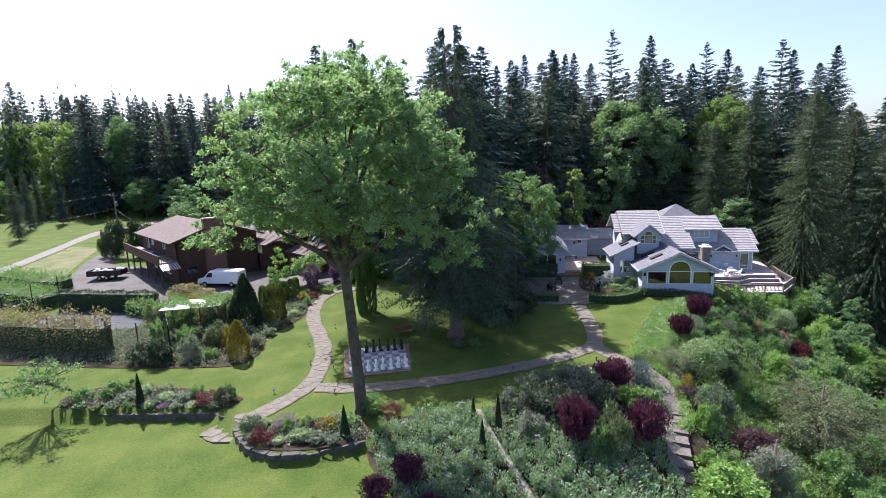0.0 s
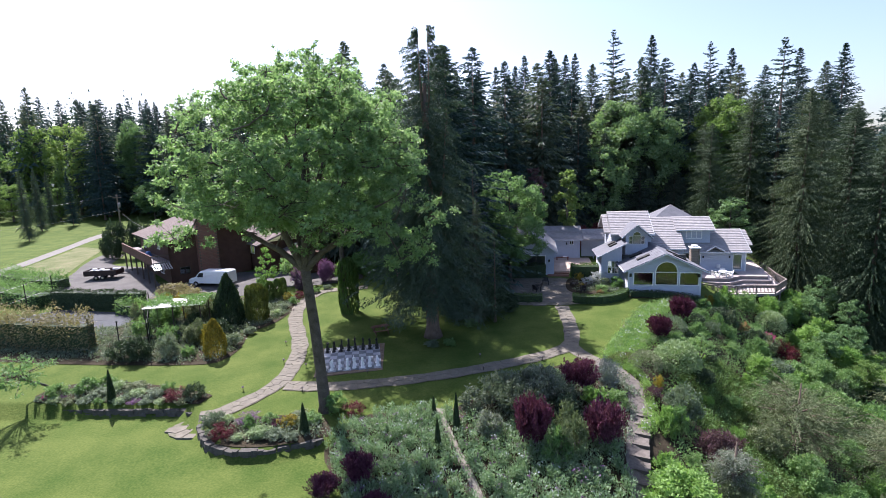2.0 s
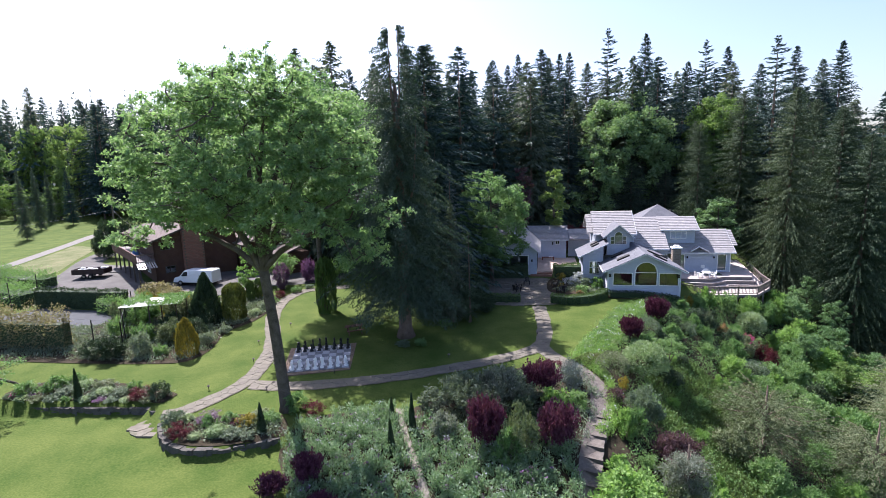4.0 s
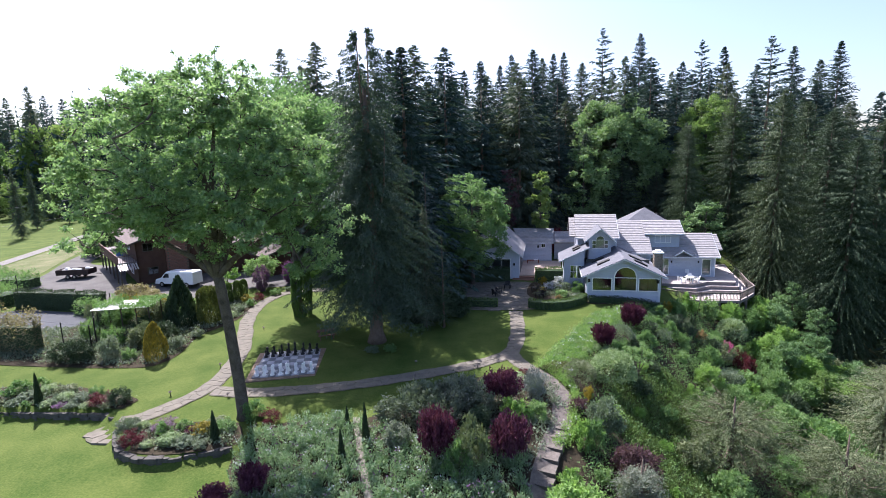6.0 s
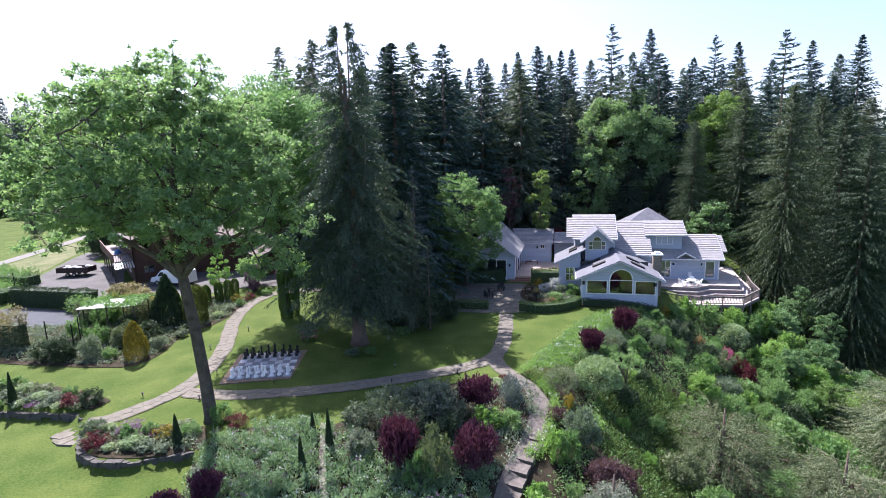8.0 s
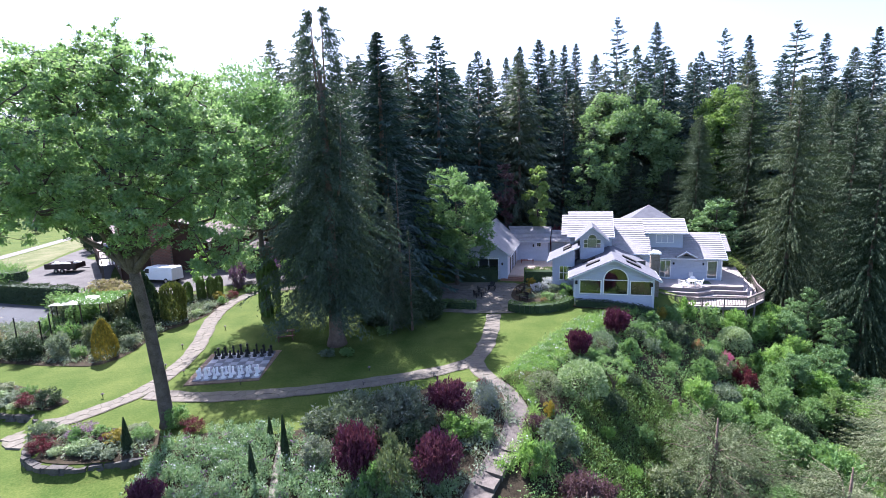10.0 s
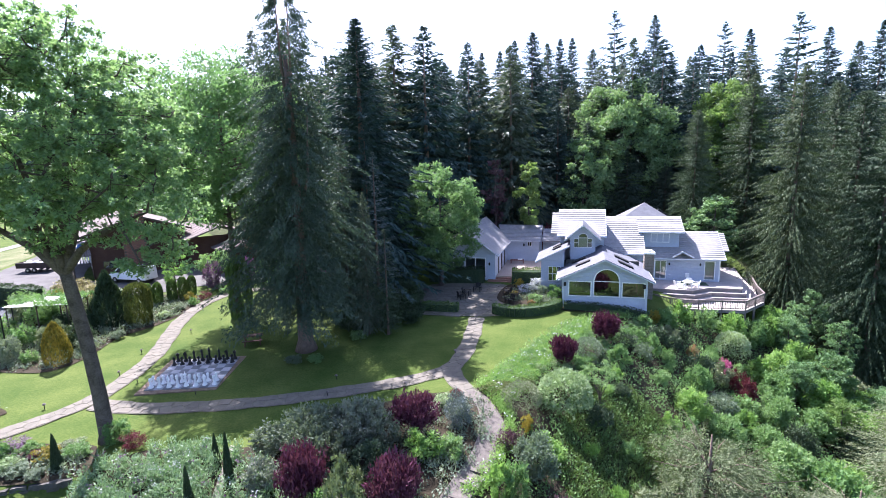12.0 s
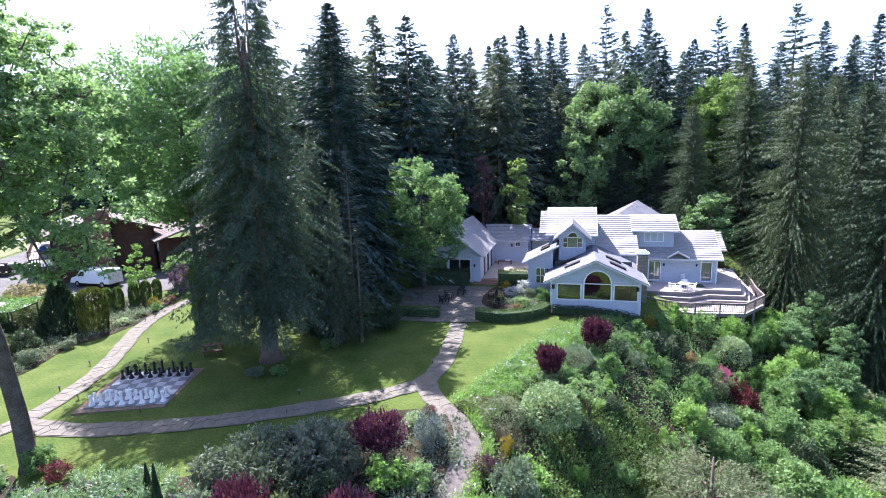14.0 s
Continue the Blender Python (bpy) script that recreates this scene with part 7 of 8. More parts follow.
def bank_grass():
    """Long grass on the open part of the slope."""
    g = np.random.default_rng(29)
    P = []
    while len(P) < 17000:
        x, y = g.uniform(19, 30), g.uniform(25, 43)
        if inside(x, y, SLOPE):
            P.append((x, y, H(x, y) + g.uniform(0.15, 0.4)))
    P = np.array(P)
    D = g.normal(0, 0.5, P.shape) + np.array([0.2, -0.2, 1.0])
    tagged(new("bank_grass", leaves("bank_grass", P, D, g.uniform(0.16, 0.34, len(P)), M["l_hedge"], 0.1, g, 0.2)), "long green grass on the open slope", "grass", "", "stuff")


bank_grass()


def edge_planting():
    """Soft pale-flowered perennials between the lawn and the shrubs of the bank."""
    g = np.random.default_rng(31)
    C, D, S, F = [], [], [], []
    n = 0
    while n < 620:
        x, y = g.uniform(14.5, 29), g.uniform(27, 53)
        if not inside(x, y, EDGE):
            continue
        n += 1
        h, m = g.uniform(0.3, 0.75), 60
        C.append(np.stack([x + g.normal(0, 0.2, m), y + g.normal(0, 0.2, m), H(x, y) + h * g.uniform(0.1, 1, m)], 1))
        D.append(g.normal(0, 0.6, (m, 3)) + np.array([0, 0, 0.8]))
        S.append(g.uniform(0.05, 0.11, m))
        if g.uniform() < 0.13:
            F.append(np.stack([x + g.normal(0, 0.16, 7), y + g.normal(0, 0.16, 7), H(x, y) + h + g.normal(0.02, 0.05, 7)], 1))
    tagged(new("edge_perennials", leaves("edge_perennials", np.concatenate(C), np.concatenate(D), np.concatenate(S), M["l_bright"], 0.4, g)), "fresh green perennials along the lawn edge", "plants", "", "stuff")
    F = np.concatenate(F)
    tagged(new("pale_blossoms", leaves("pale_blossoms", F, g.normal(size=F.shape), np.full(len(F), 0.055), M["l_whiteflower"], 0.9, g)), "pale blossoms along the lawn edge", "flowers", "", "stuff")


edge_planting()


def meadow():
    """Perennials of the flower bed below the lawn."""
    g = np.random.default_rng(14)
    area = [(-4.6, 27), (-2.6, 29.4), (1.8, 29.9), (2.5, 28), (3.2, 26), (4.2, 23.4), (5.3, 20), (5.6, 16.5), (-1, 16.5), (-2.2, 21)]
    area2 = [(2.7, 29.6), (6, 28), (10, 28.4), (13, 27), (12.8, 20), (12.9, 16), (6, 16), (5.7, 20), (4.7, 23.4), (3.7, 26), (3.0, 28)]
    C, D, S = [], [], []
    F, Q = [], []
    clumps = 0
    while clumps < 1500:
        x, y = g.uniform(-5, 13), g.uniform(16, 30)
        if not (inside(x, y, area) or inside(x, y, area2)):
            continue
        clumps += 1
        h, r = g.uniform(0.4, 1.15), g.uniform(0.2, 0.45)
        m = 80
        a, t, q = g.uniform(0, 2 * math.pi, m), np.sqrt(g.uniform(0, 1, m)) * r, g.uniform(0.2, 1, m)
        C.append(np.stack([x + np.cos(a) * t, y + np.sin(a) * t, H(x, y) + h * q], 1))
        D.append(np.stack([np.cos(a) * 0.6, np.sin(a) * 0.6, 0.8 + 0 * a], 1) + g.normal(0, 0.35, (m, 3)))
        S.append(g.uniform(0.05, 0.105, m))
        if g.uniform() < 0.09:
            Q.append(np.stack([x + g.normal(0, 0.16, 8), y + g.normal(0, 0.16, 8), H(x, y) + h + g.normal(0.03, 0.05, 8)], 1))
        if g.uniform() < 0.10:
            F.append(np.stack([x + g.normal(0, 0.12, 9), y + g.normal(0, 0.12, 9), H(x, y) + h + g.normal(0.03, 0.04, 9)], 1))
    tagged(new("perennials", leaves("perennials", np.concatenate(C), np.concatenate(D), np.concatenate(S), M["l_sage2"], 0.45, g)), "blue-green leafy perennials filling the flower bed", "plants", "", "stuff")
    F = np.concatenate(F)
    tagged(new("blossoms", leaves("blossoms", F, g.normal(size=F.shape), np.full(len(F), 0.06), M["l_lilac"], 0.9, g)), "small violet blossoms in the flower bed", "flowers", "", "stuff")
    W = np.concatenate(Q)
    tagged(new("white_blossoms", leaves("white_blossoms", W, g.normal(size=W.shape), np.full(len(W), 0.05), M["l_whiteflower"], 0.9, g)), "small white blossoms in the flower bed", "flowers", "", "stuff")


meadow()


def bed_plants():
    """Low leafy plants that close the smaller beds."""
    g = np.random.default_rng(40)
    beds = [[(-28.4, 31.9), (-16, 31.3), (-15.2, 32.4), (-21.5, 34), (-26, 34.5)], [(-12.8, 28.7), (-6, 29.3), (-5, 27.6), (-8.6, 26.5), (-12.8, 27.4)], [(-47, 41.5), (-36, 39.4), (-21, 38), (-17.6, 38.4), (-16.9, 41), (-17.6, 44.5), (-16, 48), (-15.5, 52.5), (-17, 56), (-24, 55), (-33, 46.6), (-47, 44)], [(17, 56), (22, 54.6), (22.2, 57.5), (21.6, 61), (18, 61)], [(8, 32.6), (13, 35.6), (15.9, 36.4), (16.3, 33), (14.6, 28.9), (13.4, 26), (8, 26), (4.5, 29)]]
    C, D, S = [], [], []
    n = 0
    while n < 2500:
        x, y = g.uniform(-48, 23), g.uniform(26, 62)
        if not any(inside(x, y, b) for b in beds):
            continue
        n += 1
        m, h = 22, g.uniform(0.2, 0.55)
        C.append(np.stack([x + g.normal(0, 0.24, m), y + g.normal(0, 0.24, m), H(x, y) + g.uniform(0.05, 1, m) * h], 1))
        D.append(g.normal(0, 0.7, (m, 3)) + np.array([0, 0, 0.8]))
        S.append(g.uniform(0.06, 0.13, m))
    tagged(new("bed_plants", leaves("bed_plants", np.concatenate(C), np.concatenate(D), np.concatenate(S), M["l_sage"], 0.5, g)), "low grey-green plants filling the beds", "plants", "", "stuff")


bed_plants()


# small trees of the garden
g = random.Random(61)
L = [(g.uniform(-2.3, 2.0), -3.2 + g.uniform(-1.9, 1.7), 3.0 + g.uniform(-1.1, 0.9), g.uniform(0.35, 0.75)) for _ in range(46)]
s = Shape().tube([(0, 0, -0.2), (-0.5, -0.5, 0.7), (-1.0, -1.4, 1.5), (-0.8, -2.6, 2.3)], [0.14, 0.10, 0.08, 0.05], 8)
for x, y, z, r in L:
    s.tube([(-1.0, -1.4, 1.5), (-0.9 + 0.4 * x, -1.8 + 0.3 * (y + 2), 2.0 + 0.3 * (z - 2)), (x, y, z)], [0.04, 0.028, 0.01], 5, False)
t = tree("young_tree", s, lobes_crown("young_crown", 61, L, 170, 0.085, M["l_maple"], 0.6, 0.1), "small airy leaning tree beside the low wall", "tree")
t.matrix_basis = place(t, -27.9, 33.7)
s = Shape()
L = []
g = random.Random(66)
for k in range(7):
    a = k * 0.9
    tip = (0.75 * math.cos(a), 0.75 * math.sin(a), 2.3 + 0.35 * math.sin(k * 2.1))
    s.tube([(0, 0, -0.2), (0.05 * math.cos(a), 0.05 * math.sin(a), 0.9), tip], [0.055, 0.04, 0.015], 6, False)
    for _ in range(7):
        L.append((tip[0] * g.uniform(0.5, 1.7) + g.uniform(-0.25, 0.25), tip[1] * g.uniform(0.5, 1.7) + g.uniform(-0.25, 0.25), tip[2] + g.uniform(-0.3, 0.6), g.uniform(0.18, 0.34)))
t = tree("young_tree", s, lobes_crown("young_crown", 66, L, 480, 0.065, M["l_green"], 0.7, 0.1), "small open tree with several thin stems on the slope", "tree")
t.matrix_basis = place(t, 23.4, 38.8)
t = broadleaf(62, 6.2, 1.5, 0.4, 40, 0.09, "l_bright", "slim bright green young tree by the van", 420, "young_tree")
t.matrix_basis = place(t, -20.6, 57.2)
t = broadleaf(63, 4.2, 2.8, 1.4, 26, 0.13, "l_green", "low spreading apple tree by the drive", 200, "apple_tree")
t.matrix_basis = place(t, -18.2, 61.2)


def hanging_conifer(x, y, h, r, leaf, label, seed, size=0.11):
    s = Shape().tube([(0, 0, 0), (0, 0, h * 0.4), (0, 0, h * 0.95)], [0.2, 0.14, 0.03], 7)
    e = tree("conifer", s, conifer_crown("conifer_crown", seed, h, r, 0.3, 56, 18, 90, size, M[leaf], 0.35, 0.45, 0.4, 0.7, 0.26, 0.25, 0.5), label, "tree", "", "bark_cedar")
    e.matrix_basis = place(e, x, y)


def feathery_conifer(x, y, h, r, leaf, label, seed, size=0.095, branches=260):
    """A loose conifer of many arching branches with hanging feathery sprays."""
    g = np.random.default_rng(seed)
    s = Shape().tube([(0, 0, 0), (0, 0, h * 0.4), (0, 0, h * 0.9)], [0.2, 0.14, 0.04], 7)
    C, D, S = [], [], []
    for k in range(branches):
        a, e = g.uniform(0, 2 * math.pi), radians(g.uniform(0, 1) ** 0.8 * 78)
        z0 = h * (0.08 + 0.62 * g.uniform(0, 1))
        L = g.uniform(0.6, 1.15) * r * (1.05 - 0.75 * z0 / h) * (1 + 0.2 * math.sin(3 * a + seed))
        way = np.array([math.cos(a), math.sin(a), 0])
        tip = way * L + np.array([0, 0, z0 + 0.5 * L * math.sin(e)])
        if k % 5 == 0:
            s.tube([(0, 0, z0 * 0.8), tuple(way * L * 0.5 + np.array([0, 0, z0 + 0.32 * L * math.sin(e)])), tuple(tip * 0.97)], [0.05, 0.03, 0.012], 4, False)
        m = 95
        f = g.uniform(0.15, 1, m) ** 0.7
        p = way * (L * f)[:, None]
        p[:, 2] = z0 + 0.5 * L * math.sin(e) * np.sin(f * 1.5) - 0.22 * L * f ** 3
        C.append(p + g.normal(0, 0.13, (m, 3)) * np.array([1, 1, 0.6]) * (0.4 + f)[:, None])
        D.append(way + g.normal(0, 0.7, (m, 3)) + np.array([0, 0, -0.25]))
        S.append(size * g.uniform(0.6, 1.4, m))
    e = tree("conifer", s, leaves("conifer_crown", np.concatenate(C), np.concatenate(D), np.concatenate(S), M[leaf], 0.24, g, 0.5), label, "tree", "", "bark_cedar")
    e.matrix_basis = place(e, x, y)


feathery_conifer(28.8, 34.4, 6.3, 4.8, "l_olive", "broad feathery olive-green conifer on the bank", 71)
feathery_conifer(36.2, 33.5, 7.0, 4.6, "l_olive", "feathery olive-green conifer on the bank", 72)
hanging_conifer(43.5, 39.5, 9.5, 4.2, "l_olive", "grey-green hanging conifer on the bank", 73)
feathery_conifer(19.4, 25.6, 4.4, 1.8, "l_blue", "young blue spruce on the bank", 74, 0.07, 130)
for x, y, r, h in ((-58.5, 83, 2.4, 7.0), (-55.2, 84, 1.9, 7), (-61.5, 84.5, 1.5, 5), (-52.6, 82.6, 1.6, 6.5)):
    bush("darkg", x, y, r, h)


# ---- garden furniture and lights ----
def path_light(x, y):
    e = thing("path_light", "small dark mushroom garden light on a stake", "garden light", "lights along the paths", (x, y, H(x, y)))
    Shape().turned([(0.025, 0), (0.025, 0.3)], 0, 0, 0, 8).ob("stake", M["dark"], e)
    Shape().turned([(0.09, 0.28), (0.12, 0.31), (0.06, 0.38), (0.02, 0.41)], 0, 0, 0, 10).ob("shade", M["rail_wood"], e)


for x, y in ((-11.4, 37.8), (-9.2, 36.9), (-12.8, 33.1), (-8.2, 32.9), (-12.6, 41.6), (-11.2, 46.0), (-15.0, 50.6), (-3.8, 35.6), (5.4, 36.0), (5.2, 38.3), (13.2, 43.0), (10.3, 37.6), (15.8, 38.9)):
    path_light(x, y)


def garden_chair(material, label, category, group):
    """A low slatted garden chair facing +y, at the origin."""
    e = thing("garden_chair", label, category, group)
    for k in range(5):
        a = -0.28 + k * 0.115
        Shape().box(a, a + 0.1, -0.30, 0.28, 0.34, 0.365, pose(0, 0, 0, 8, 0, 0)).ob("seat_slat", material, e)
        Shape().box(a, a + 0.1, -0.34, -0.315, 0.32, 0.98 - 0.03 * abs(k - 2), pose(0, -0.02, 0, 14, 0, 0)).ob("back_slat", material, e)
    for s in (-1, 1):
        Shape().box(s * 0.34 - 0.04, s * 0.34 + 0.04, 0.20, 0.27, 0, 0.56).ob("leg", material, e)
        Shape().box(s * 0.34 - 0.04, s * 0.34 + 0.04, -0.42, -0.35, 0, 0.56).ob("leg", material, e)
        Shape().box(s * 0.36 - 0.07, s * 0.36 + 0.07, -0.46, 0.36, 0.56, 0.59).ob("armrest", material, e)
    return e


spots = [(17.2, 57.9, 60), (17.9, 56.5, 95), (17.4, 55.0, 120), (12.6, 56.2, -60), (13.0, 57.4, -100), (14.0, 58.8, 170)]
c = None
for x, y, a in spots:
    m = pose(x, y, H(x, y) + 0.1, 0, 0, a)
    if c is None:
        c = garden_chair(M["dark"], "dark slatted Adirondack chair on the patio", "chair", "chairs on the patio")
        c.matrix_basis = m
    else:
        copy_thing(c, m)
c = None
for u, v, a in ((12.0, 7.9, -70), (13.5, 8.2, 80), (13.1, 8.9, 170)):
    m = HO @ pose(u, v, UP, 0, 0, a)
    if c is None:
        c = garden_chair(M["white"], "white plastic armchair on the deck", "chair", "chairs on the deck")
        c.matrix_basis = m
    else:
        copy_thing(c, m)
e = thing("round_table", "round white plastic table on the deck", "table")
e.matrix_basis = HO @ pose(12.8, 8.0, UP, 0, 0, 10)
Shape().turned([(0.50, 0.68), (0.52, 0.70), (0.50, 0.72), (0.02, 0.725)], 0, 0, 0, 20).ob("tabletop", M["white"], e)
for k in range(4):
    a = math.pi / 4 + k * math.pi / 2
    Shape().tube([(0.42 * math.cos(a), 0.42 * math.sin(a), 0), (0.3 * math.cos(a), 0.3 * math.sin(a), 0.69)], [0.03, 0.03], 6).ob("leg", M["white"], e)
rug = tagged(Shape().box(12.6, 15.2, 9.4, 10.9, 0.0, 0.012).ob("rug", M["l_dark"]), "dark green mat lying on the deck", "mat")
rug.matrix_basis = HO @ pose(0, 0, UP)
e = thing("picnic_table", "dark red-brown wooden picnic table under the cedar", "table", "", (-4.2, 44.1, H(-4.2, 44.1)), 25)
for k in range(5):
    Shape().box(-0.8, 0.8, -0.36 + k * 0.145, -0.23 + k * 0.145, 0.70, 0.74).ob("board", M["balcony"], e)
for s in (-1, 1):
    Shape().box(-0.8, 0.8, s * 0.68 - 0.13, s * 0.68 + 0.13, 0.42, 0.46).ob("bench", M["balcony"], e)
    Shape().tube([(s * 0.6, -0.7, 0), (s * 0.6, 0.2, 0.7)], [0.05, 0.05], 4).ob("leg", M["balcony"], e)
    Shape().tube([(s * 0.6, 0.7, 0), (s * 0.6, -0.2, 0.7)], [0.05, 0.05], 4).ob("leg", M["balcony"], e)
    Shape().box(s * 0.6 - 0.03, s * 0.6 + 0.03, -0.75, 0.75, 0.36, 0.42).ob("brace", M["balcony"], e)
e = thing("courtyard_bench", "brown wooden bench with white cushion in the courtyard", "bench")
e.matrix_basis = HO @ pose(-6.3, 16.6, 1.3, 0, 0, 4)
Shape().box(-0.9, 0.9, -0.3, 0.3, 0.40, 0.46).ob("seat", M["red_paint"], e)
Shape().box(0.1, 0.7, -0.25, 0.25, 0.46, 0.58).ob("cushion", M["white"], e)
for x in (-0.8, 0.8):
    for y in (-0.25, 0.25):
        Shape().box(x - 0.05, x + 0.05, y - 0.05, y + 0.05, 0, 0.4).ob("leg", M["red_paint"], e)


# ---- vehicles ----
def build_van():
    v = thing("van", "white panel van parked before the brown house", "van", "", (-29.9, 61.9, H(-29.9, 61.9) + 0.06), 170)
    # profile along x: nose at +x
    prof = [(-3.0, 0.45), (2.95, 0.42), (3.02, 0.75), (2.85, 1.05), (2.0, 1.28), (1.35, 1.98), (1.1, 2.12), (-2.85, 2.16), (-3.02, 2.0)]
    s = Shape()
    n = len(prof)
    wide = [(y, 0.97 - 0.14 * max(0, z - 1.25)) for y, z in prof]
    left = [(x, w, z) for (x, z), (_, w) in zip(prof, wide)]
    right = [(x, -w, z) for (x, z), (_, w) in zip(prof, wide)]
    s.add(left + right, [tuple(range(n)), tuple(range(2 * n - 1, n - 1, -1))] + [(i, n + i, n + (i + 1) % n, (i + 1) % n) for i in range(n)])
    body = s.ob("body", M["van_white"], v)
    b = body.modifiers.new("bevel", "BEVEL")
    b.width, b.segments, b.limit_method = 0.07, 3, "ANGLE"
    g = Shape()
    g.add([(1.98, -0.82, 1.32), (1.98, 0.82, 1.32), (1.39, 0.78, 1.96), (1.39, -0.78, 1.96)], [(0, 1, 2, 3)])
    g.v = [p + Vector((0.03, 0, 0.03)) for p in g.v]
    g.ob("windscreen", M["dark"], v, "dark windscreen glass")
    for sgn in (-1, 1):
        w = Shape().add([(1.75, sgn * 0.975, 1.32), (0.75, sgn * 0.975, 1.30), (0.75, sgn * 0.905, 1.86), (1.28, sgn * 0.905, 1.86)], [(0, 1, 2, 3)])
        w.ob("side_window", M["dark"], v, "dark cab window")
        for x in (-1.95, 1.95):
            t = Shape().turned([(0.33, -0.11), (0.36, -0.09), (0.36, 0.09), (0.33, 0.11)], 0, 0, 0, 18).ob("tyre", M["rubber"], v)
            t.matrix_basis = pose(x, sgn * 0.88, 0.36, 90, 0, 0)
            r = Shape().turned([(0.2, -0.12), (0.21, 0.0), (0.2, 0.12)], 0, 0, 0, 14).ob("rim", M["chrome"], t)
        Shape().box(1.35, 1.5, sgn * 1.0 - 0.09, sgn * 1.0 + 0.09, 1.3, 1.52).ob("mirror", M["dark"], v)
        Shape().box(2.9, 3.0, sgn * 0.7 - 0.16, sgn * 0.7 + 0.16, 0.78, 0.95).ob("headlight", M["chrome"], v)
    Shape().box(2.95, 3.1, -0.95, 0.95, 0.42, 0.62).ob("bumper", M["chrome"], v)


build_van()


def build_trailer():
    v = thing("dump_trailer", "dark utility trailer heaped with pale bags", "trailer", "", (-48.8, 66.8, H(-48.8, 66.8) + 0.06), 8)
    s = Shape().box(-2.2, 2.2, -1.0, 1.0, 0.6, 0.72)
    s.box(-2.2, 2.2, -1.05, -1.0, 0.6, 1.35).box(-2.2, 2.2, 1.0, 1.05, 0.6, 1.35).box(-2.25, -2.2, -1.05, 1.05, 0.6, 1.35).box(2.2, 2.25, -1.05, 1.05, 0.6, 1.35)
    s.ob("box", M["boat_red"], v)
    g = random.Random(2)
    for k in range(14):
        Shape().turned([(0.05, 0), (0.34, 0.08), (0.38, 0.22), (0.22, 0.36), (0.03, 0.40)], g.uniform(-1.8, 1.8), g.uniform(-0.65, 0.65), g.uniform(0.72, 1.25), 9).ob("load", M["canopy"], v, "pale bag of the load")
    for x in (-0.5, 0.4):
        for sgn in (-1, 1):
            t = Shape().turned([(0.28, -0.1), (0.33, -0.08), (0.33, 0.08), (0.28, 0.1)], 0, 0, 0, 16).ob("wheel", M["rubber"], v)
            t.matrix_basis = pose(x, sgn * 1.18, 0.33, 90, 0, 0)
            Shape().turned([(0.16, -0.11), (0.16, 0.11)], 0, 0, 0, 12).ob("rim", M["chrome"], t)
    Shape().tube([(2.2, 0, 0.62), (3.6, 0, 0.5)], [0.06, 0.05], 6).ob("drawbar", M["dark"], v)


build_trailer()


# ---- court fence, canopy, pole ----
def build_fence(points, height, label, step=2.6, rails=(0.98, 0.55)):
    e = thing("fence", label, "fence")
    for (x0, y0), (x1, y1) in zip(points, points[1:]):
        n = max(1, round(math.hypot(x1 - x0, y1 - y0) / step))
        for k in range(n + 1):
            x, y = x0 + (x1 - x0) * k / n, y0 + (y1 - y0) * k / n
            Shape().tube([(x, y, H(x, y) - 0.3), (x, y, H(x, y) + height)], [0.05, 0.05], 6).ob("post", M["dark"], e)
        for f in rails:
            Shape().tube([(x0, y0, H(x0, y0) + height * f), (x1, y1, H(x1, y1) + height * f)], [0.012, 0.012], 5).ob("rail", M["wire"], e)


build_fence([(-46, 43.6), (-34, 41.6), (-24.2, 39.6)], 3.1, "black tall court fence with wire rails", 2.9)
build_fence([(-24.2, 39.6), (-27, 44)], 3.0, "black court fence along the bed", 2.4)
build_fence([(-47.5, 57.4), (-41.5, 55.6), (-34, 54.4)], 1.5, "black metal railing above the court hedge", 2.4, (0.98,))
build_fence([(-46.5, 55.2), (-46.5, 44)], 3.6, "tall dark fence posts at the court end", 3.5)
e = thing("canopy_shelter", "pale corrugated shelter roof overgrown with plants", "shelter", "", (-25.0, 45.6, H(-25.0, 45.6)), 14)
roof = Shape()
ridge = [(-2.7 + k * 0.09, 2.95 + (0.04 if k % 2 else 0.0)) for k in range(61)]
roof.add([(x, y, z + t) for t in (0.02, 0.0) for y in (-1.7, 1.8) for x, z in ridge],
         [q for k in range(60) for q in ((k, k + 1, k + 62, k + 61), (k + 183, k + 184, k + 123, k + 122), (k + 122, k + 123, k + 1, k))])
roof.ob("roof", M["canopy"], e)
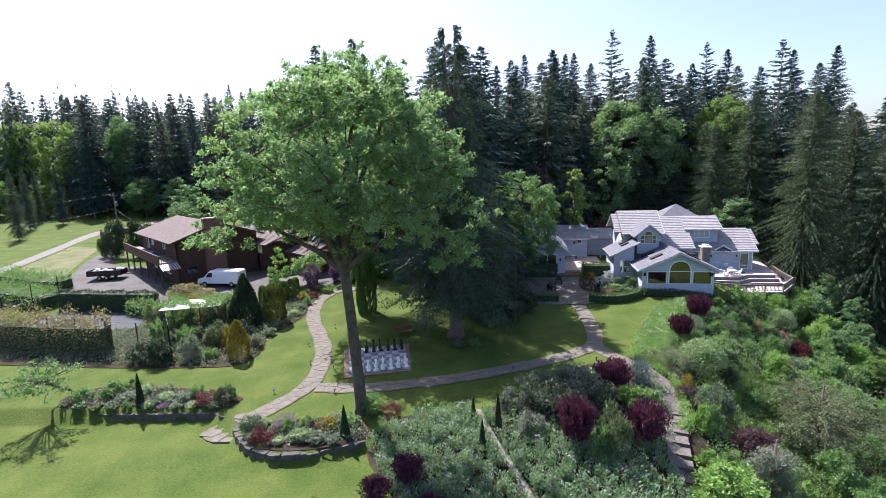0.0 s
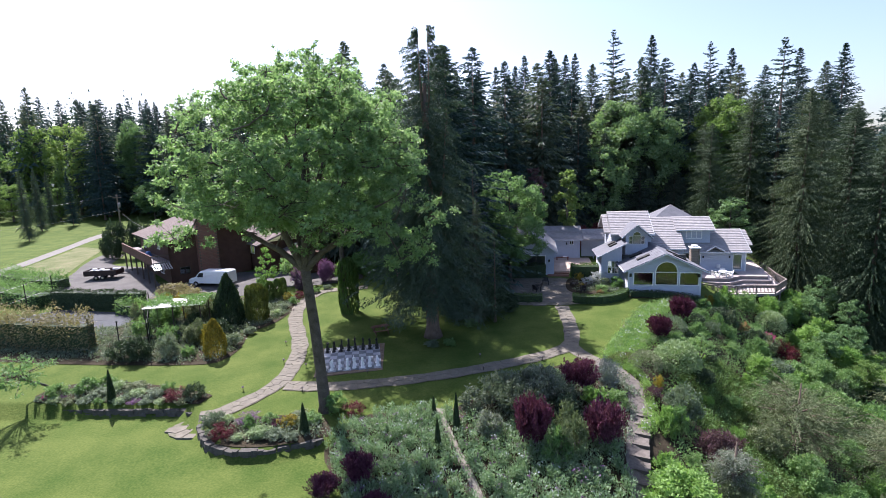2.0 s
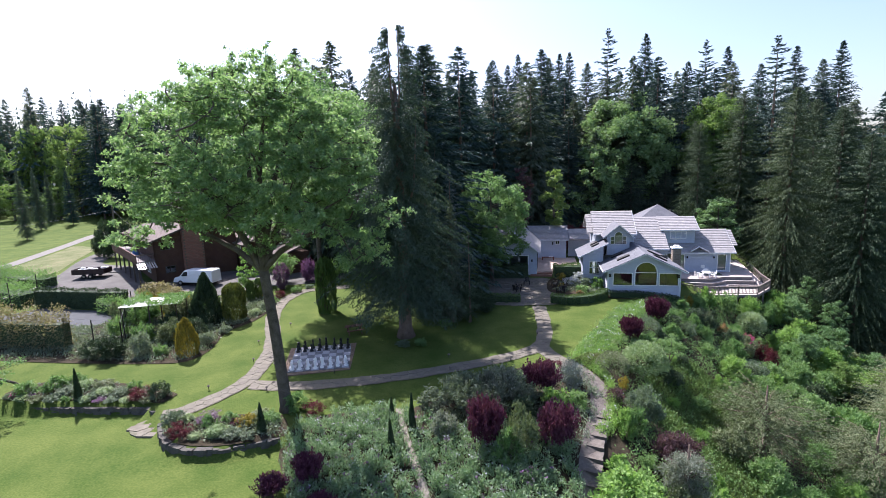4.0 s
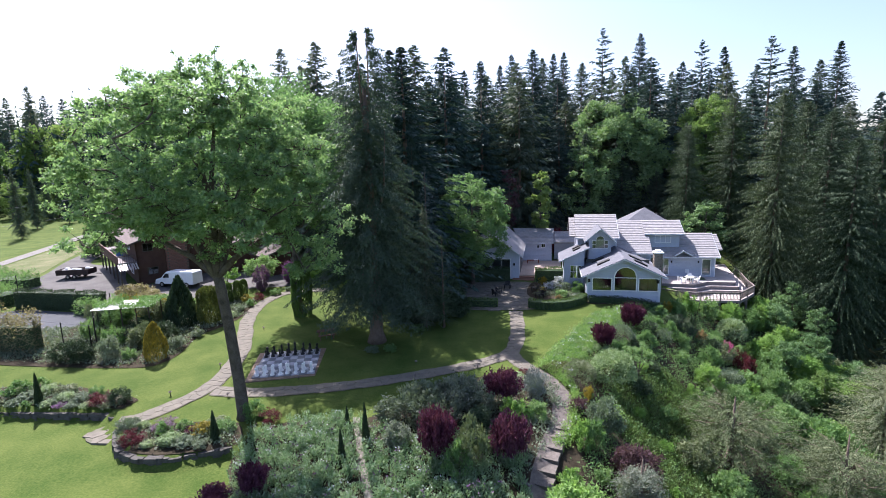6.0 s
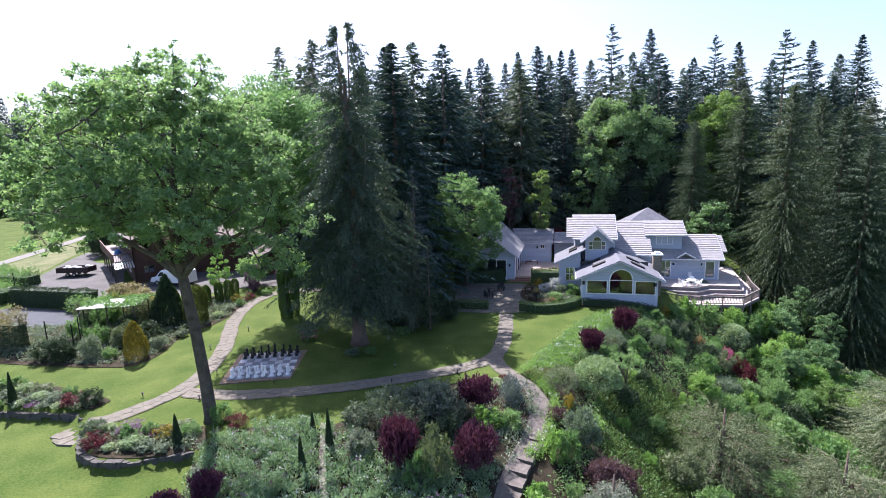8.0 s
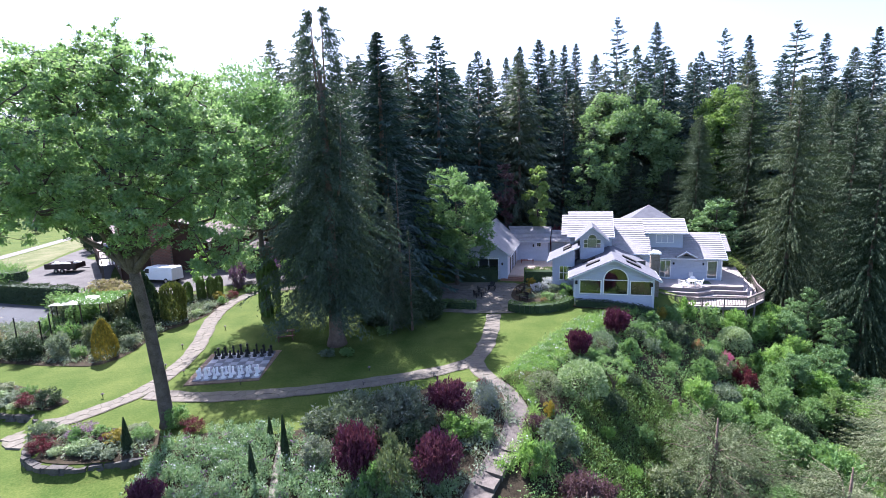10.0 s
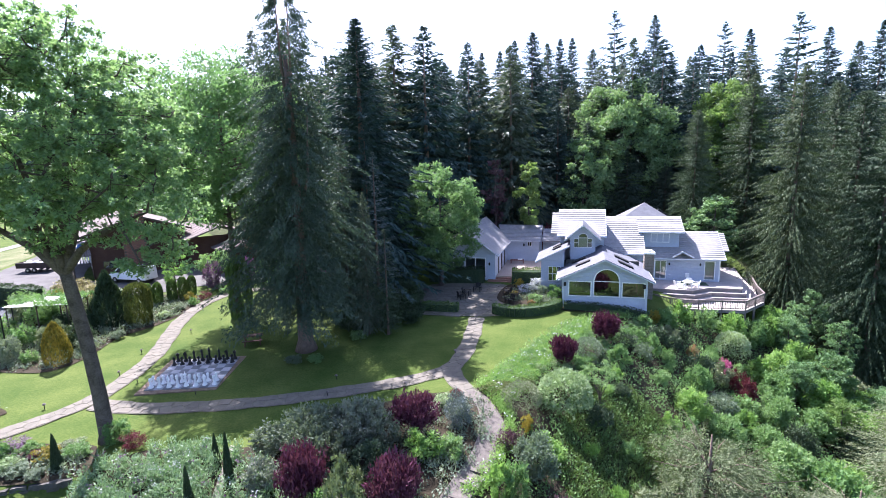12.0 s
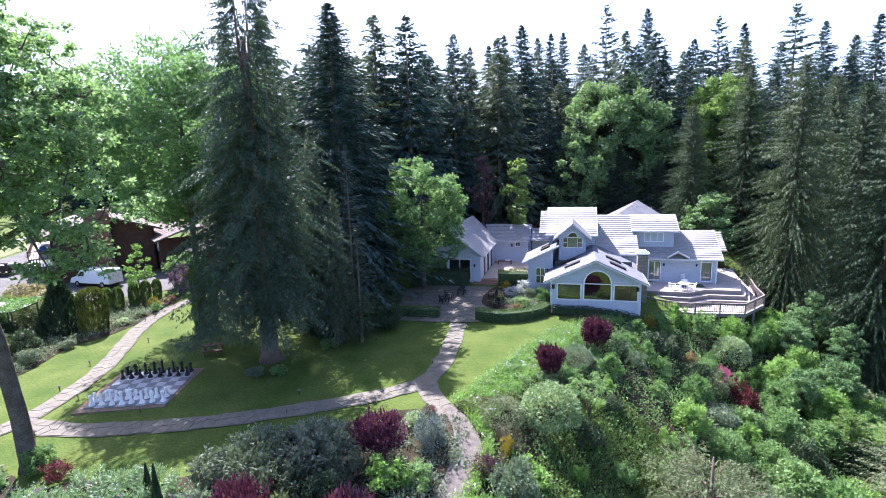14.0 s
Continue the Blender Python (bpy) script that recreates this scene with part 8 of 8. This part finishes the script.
for x in (-2.5, 0.0, 2.5):
    Shape().box(x - 0.05, x + 0.05, -1.6, 1.7, 2.8, 2.94).ob("beam", M["timber"], e)
    for y in (-1.5, 1.6):
        Shape().tube([(x, y, -0.2), (x, y, 2.8)], [0.06, 0.06], 6).ob("post", M["timber"], e)
g = np.random.default_rng(88)
C = np.stack([g.uniform(-3.0, 3.0, 3600), g.uniform(-2.1, 2.1, 3600), g.uniform(3.0, 3.35, 3600)], 1)
keep = np.sin(C[:, 0] * 1.3 + 0.6) * np.cos(C[:, 1] * 1.1 - 0.4) + 0.5 * np.sin(C[:, 0] * 2.9 + C[:, 1] * 2.3) < -0.12 + 0.55 * np.clip(C[:, 0] + 0.3, 0, 2)
vine = new("vine", leaves("vine", C[keep], g.normal(size=C[keep].shape), g.uniform(0.07, 0.13, int(keep.sum())), M["l_green"], 0.6, g, 0.6))
vine.parent = e
vine["label"] = "green vine spreading over the roof"
PX, PY = -66.0, 95.0
e = thing("utility_pole", "wooden utility pole with a grey transformer", "utility pole", "", (PX, PY, H(PX, PY)))
Shape().tube([(0, 0, -0.3), (0, 0, 11.2)], [0.19, 0.13], 10).ob("pole", M["pole"], e)
Shape().turned([(0.22, 0), (0.26, 0.05), (0.26, 0.85), (0.15, 0.95)], 0.34, -0.15, 8.6, 12).ob("transformer", M["wire"], e)
Shape().box(-0.9, 0.9, -0.06, 0.06, 10.5, 10.65).ob("crossarm", M["pole"], e)
zt = H(PX, PY)
for i, (a, b, sag) in enumerate((((PX, PY, zt + 11), (-120, 75, 9), 1.4), ((PX, PY, zt + 11), (-10, 150, 22), 1.2), ((PX, PY, zt + 8), (-38, 66, 7.6), 1.0), ((PX, PY, zt + 8), (-100, 84, 6), 1.0))):
    a, b = Vector(a), Vector(b)
    pts = [a.lerp(b, k / 12) - Vector((0, 0, sag * 4 * (k / 12) * (1 - k / 12))) for k in range(13)]
    tagged(Shape().tube(pts, [0.014] * 13, 5).ob("power_line", M["wire"]), "thin grey overhead power line from the pole", "power line", "overhead lines")
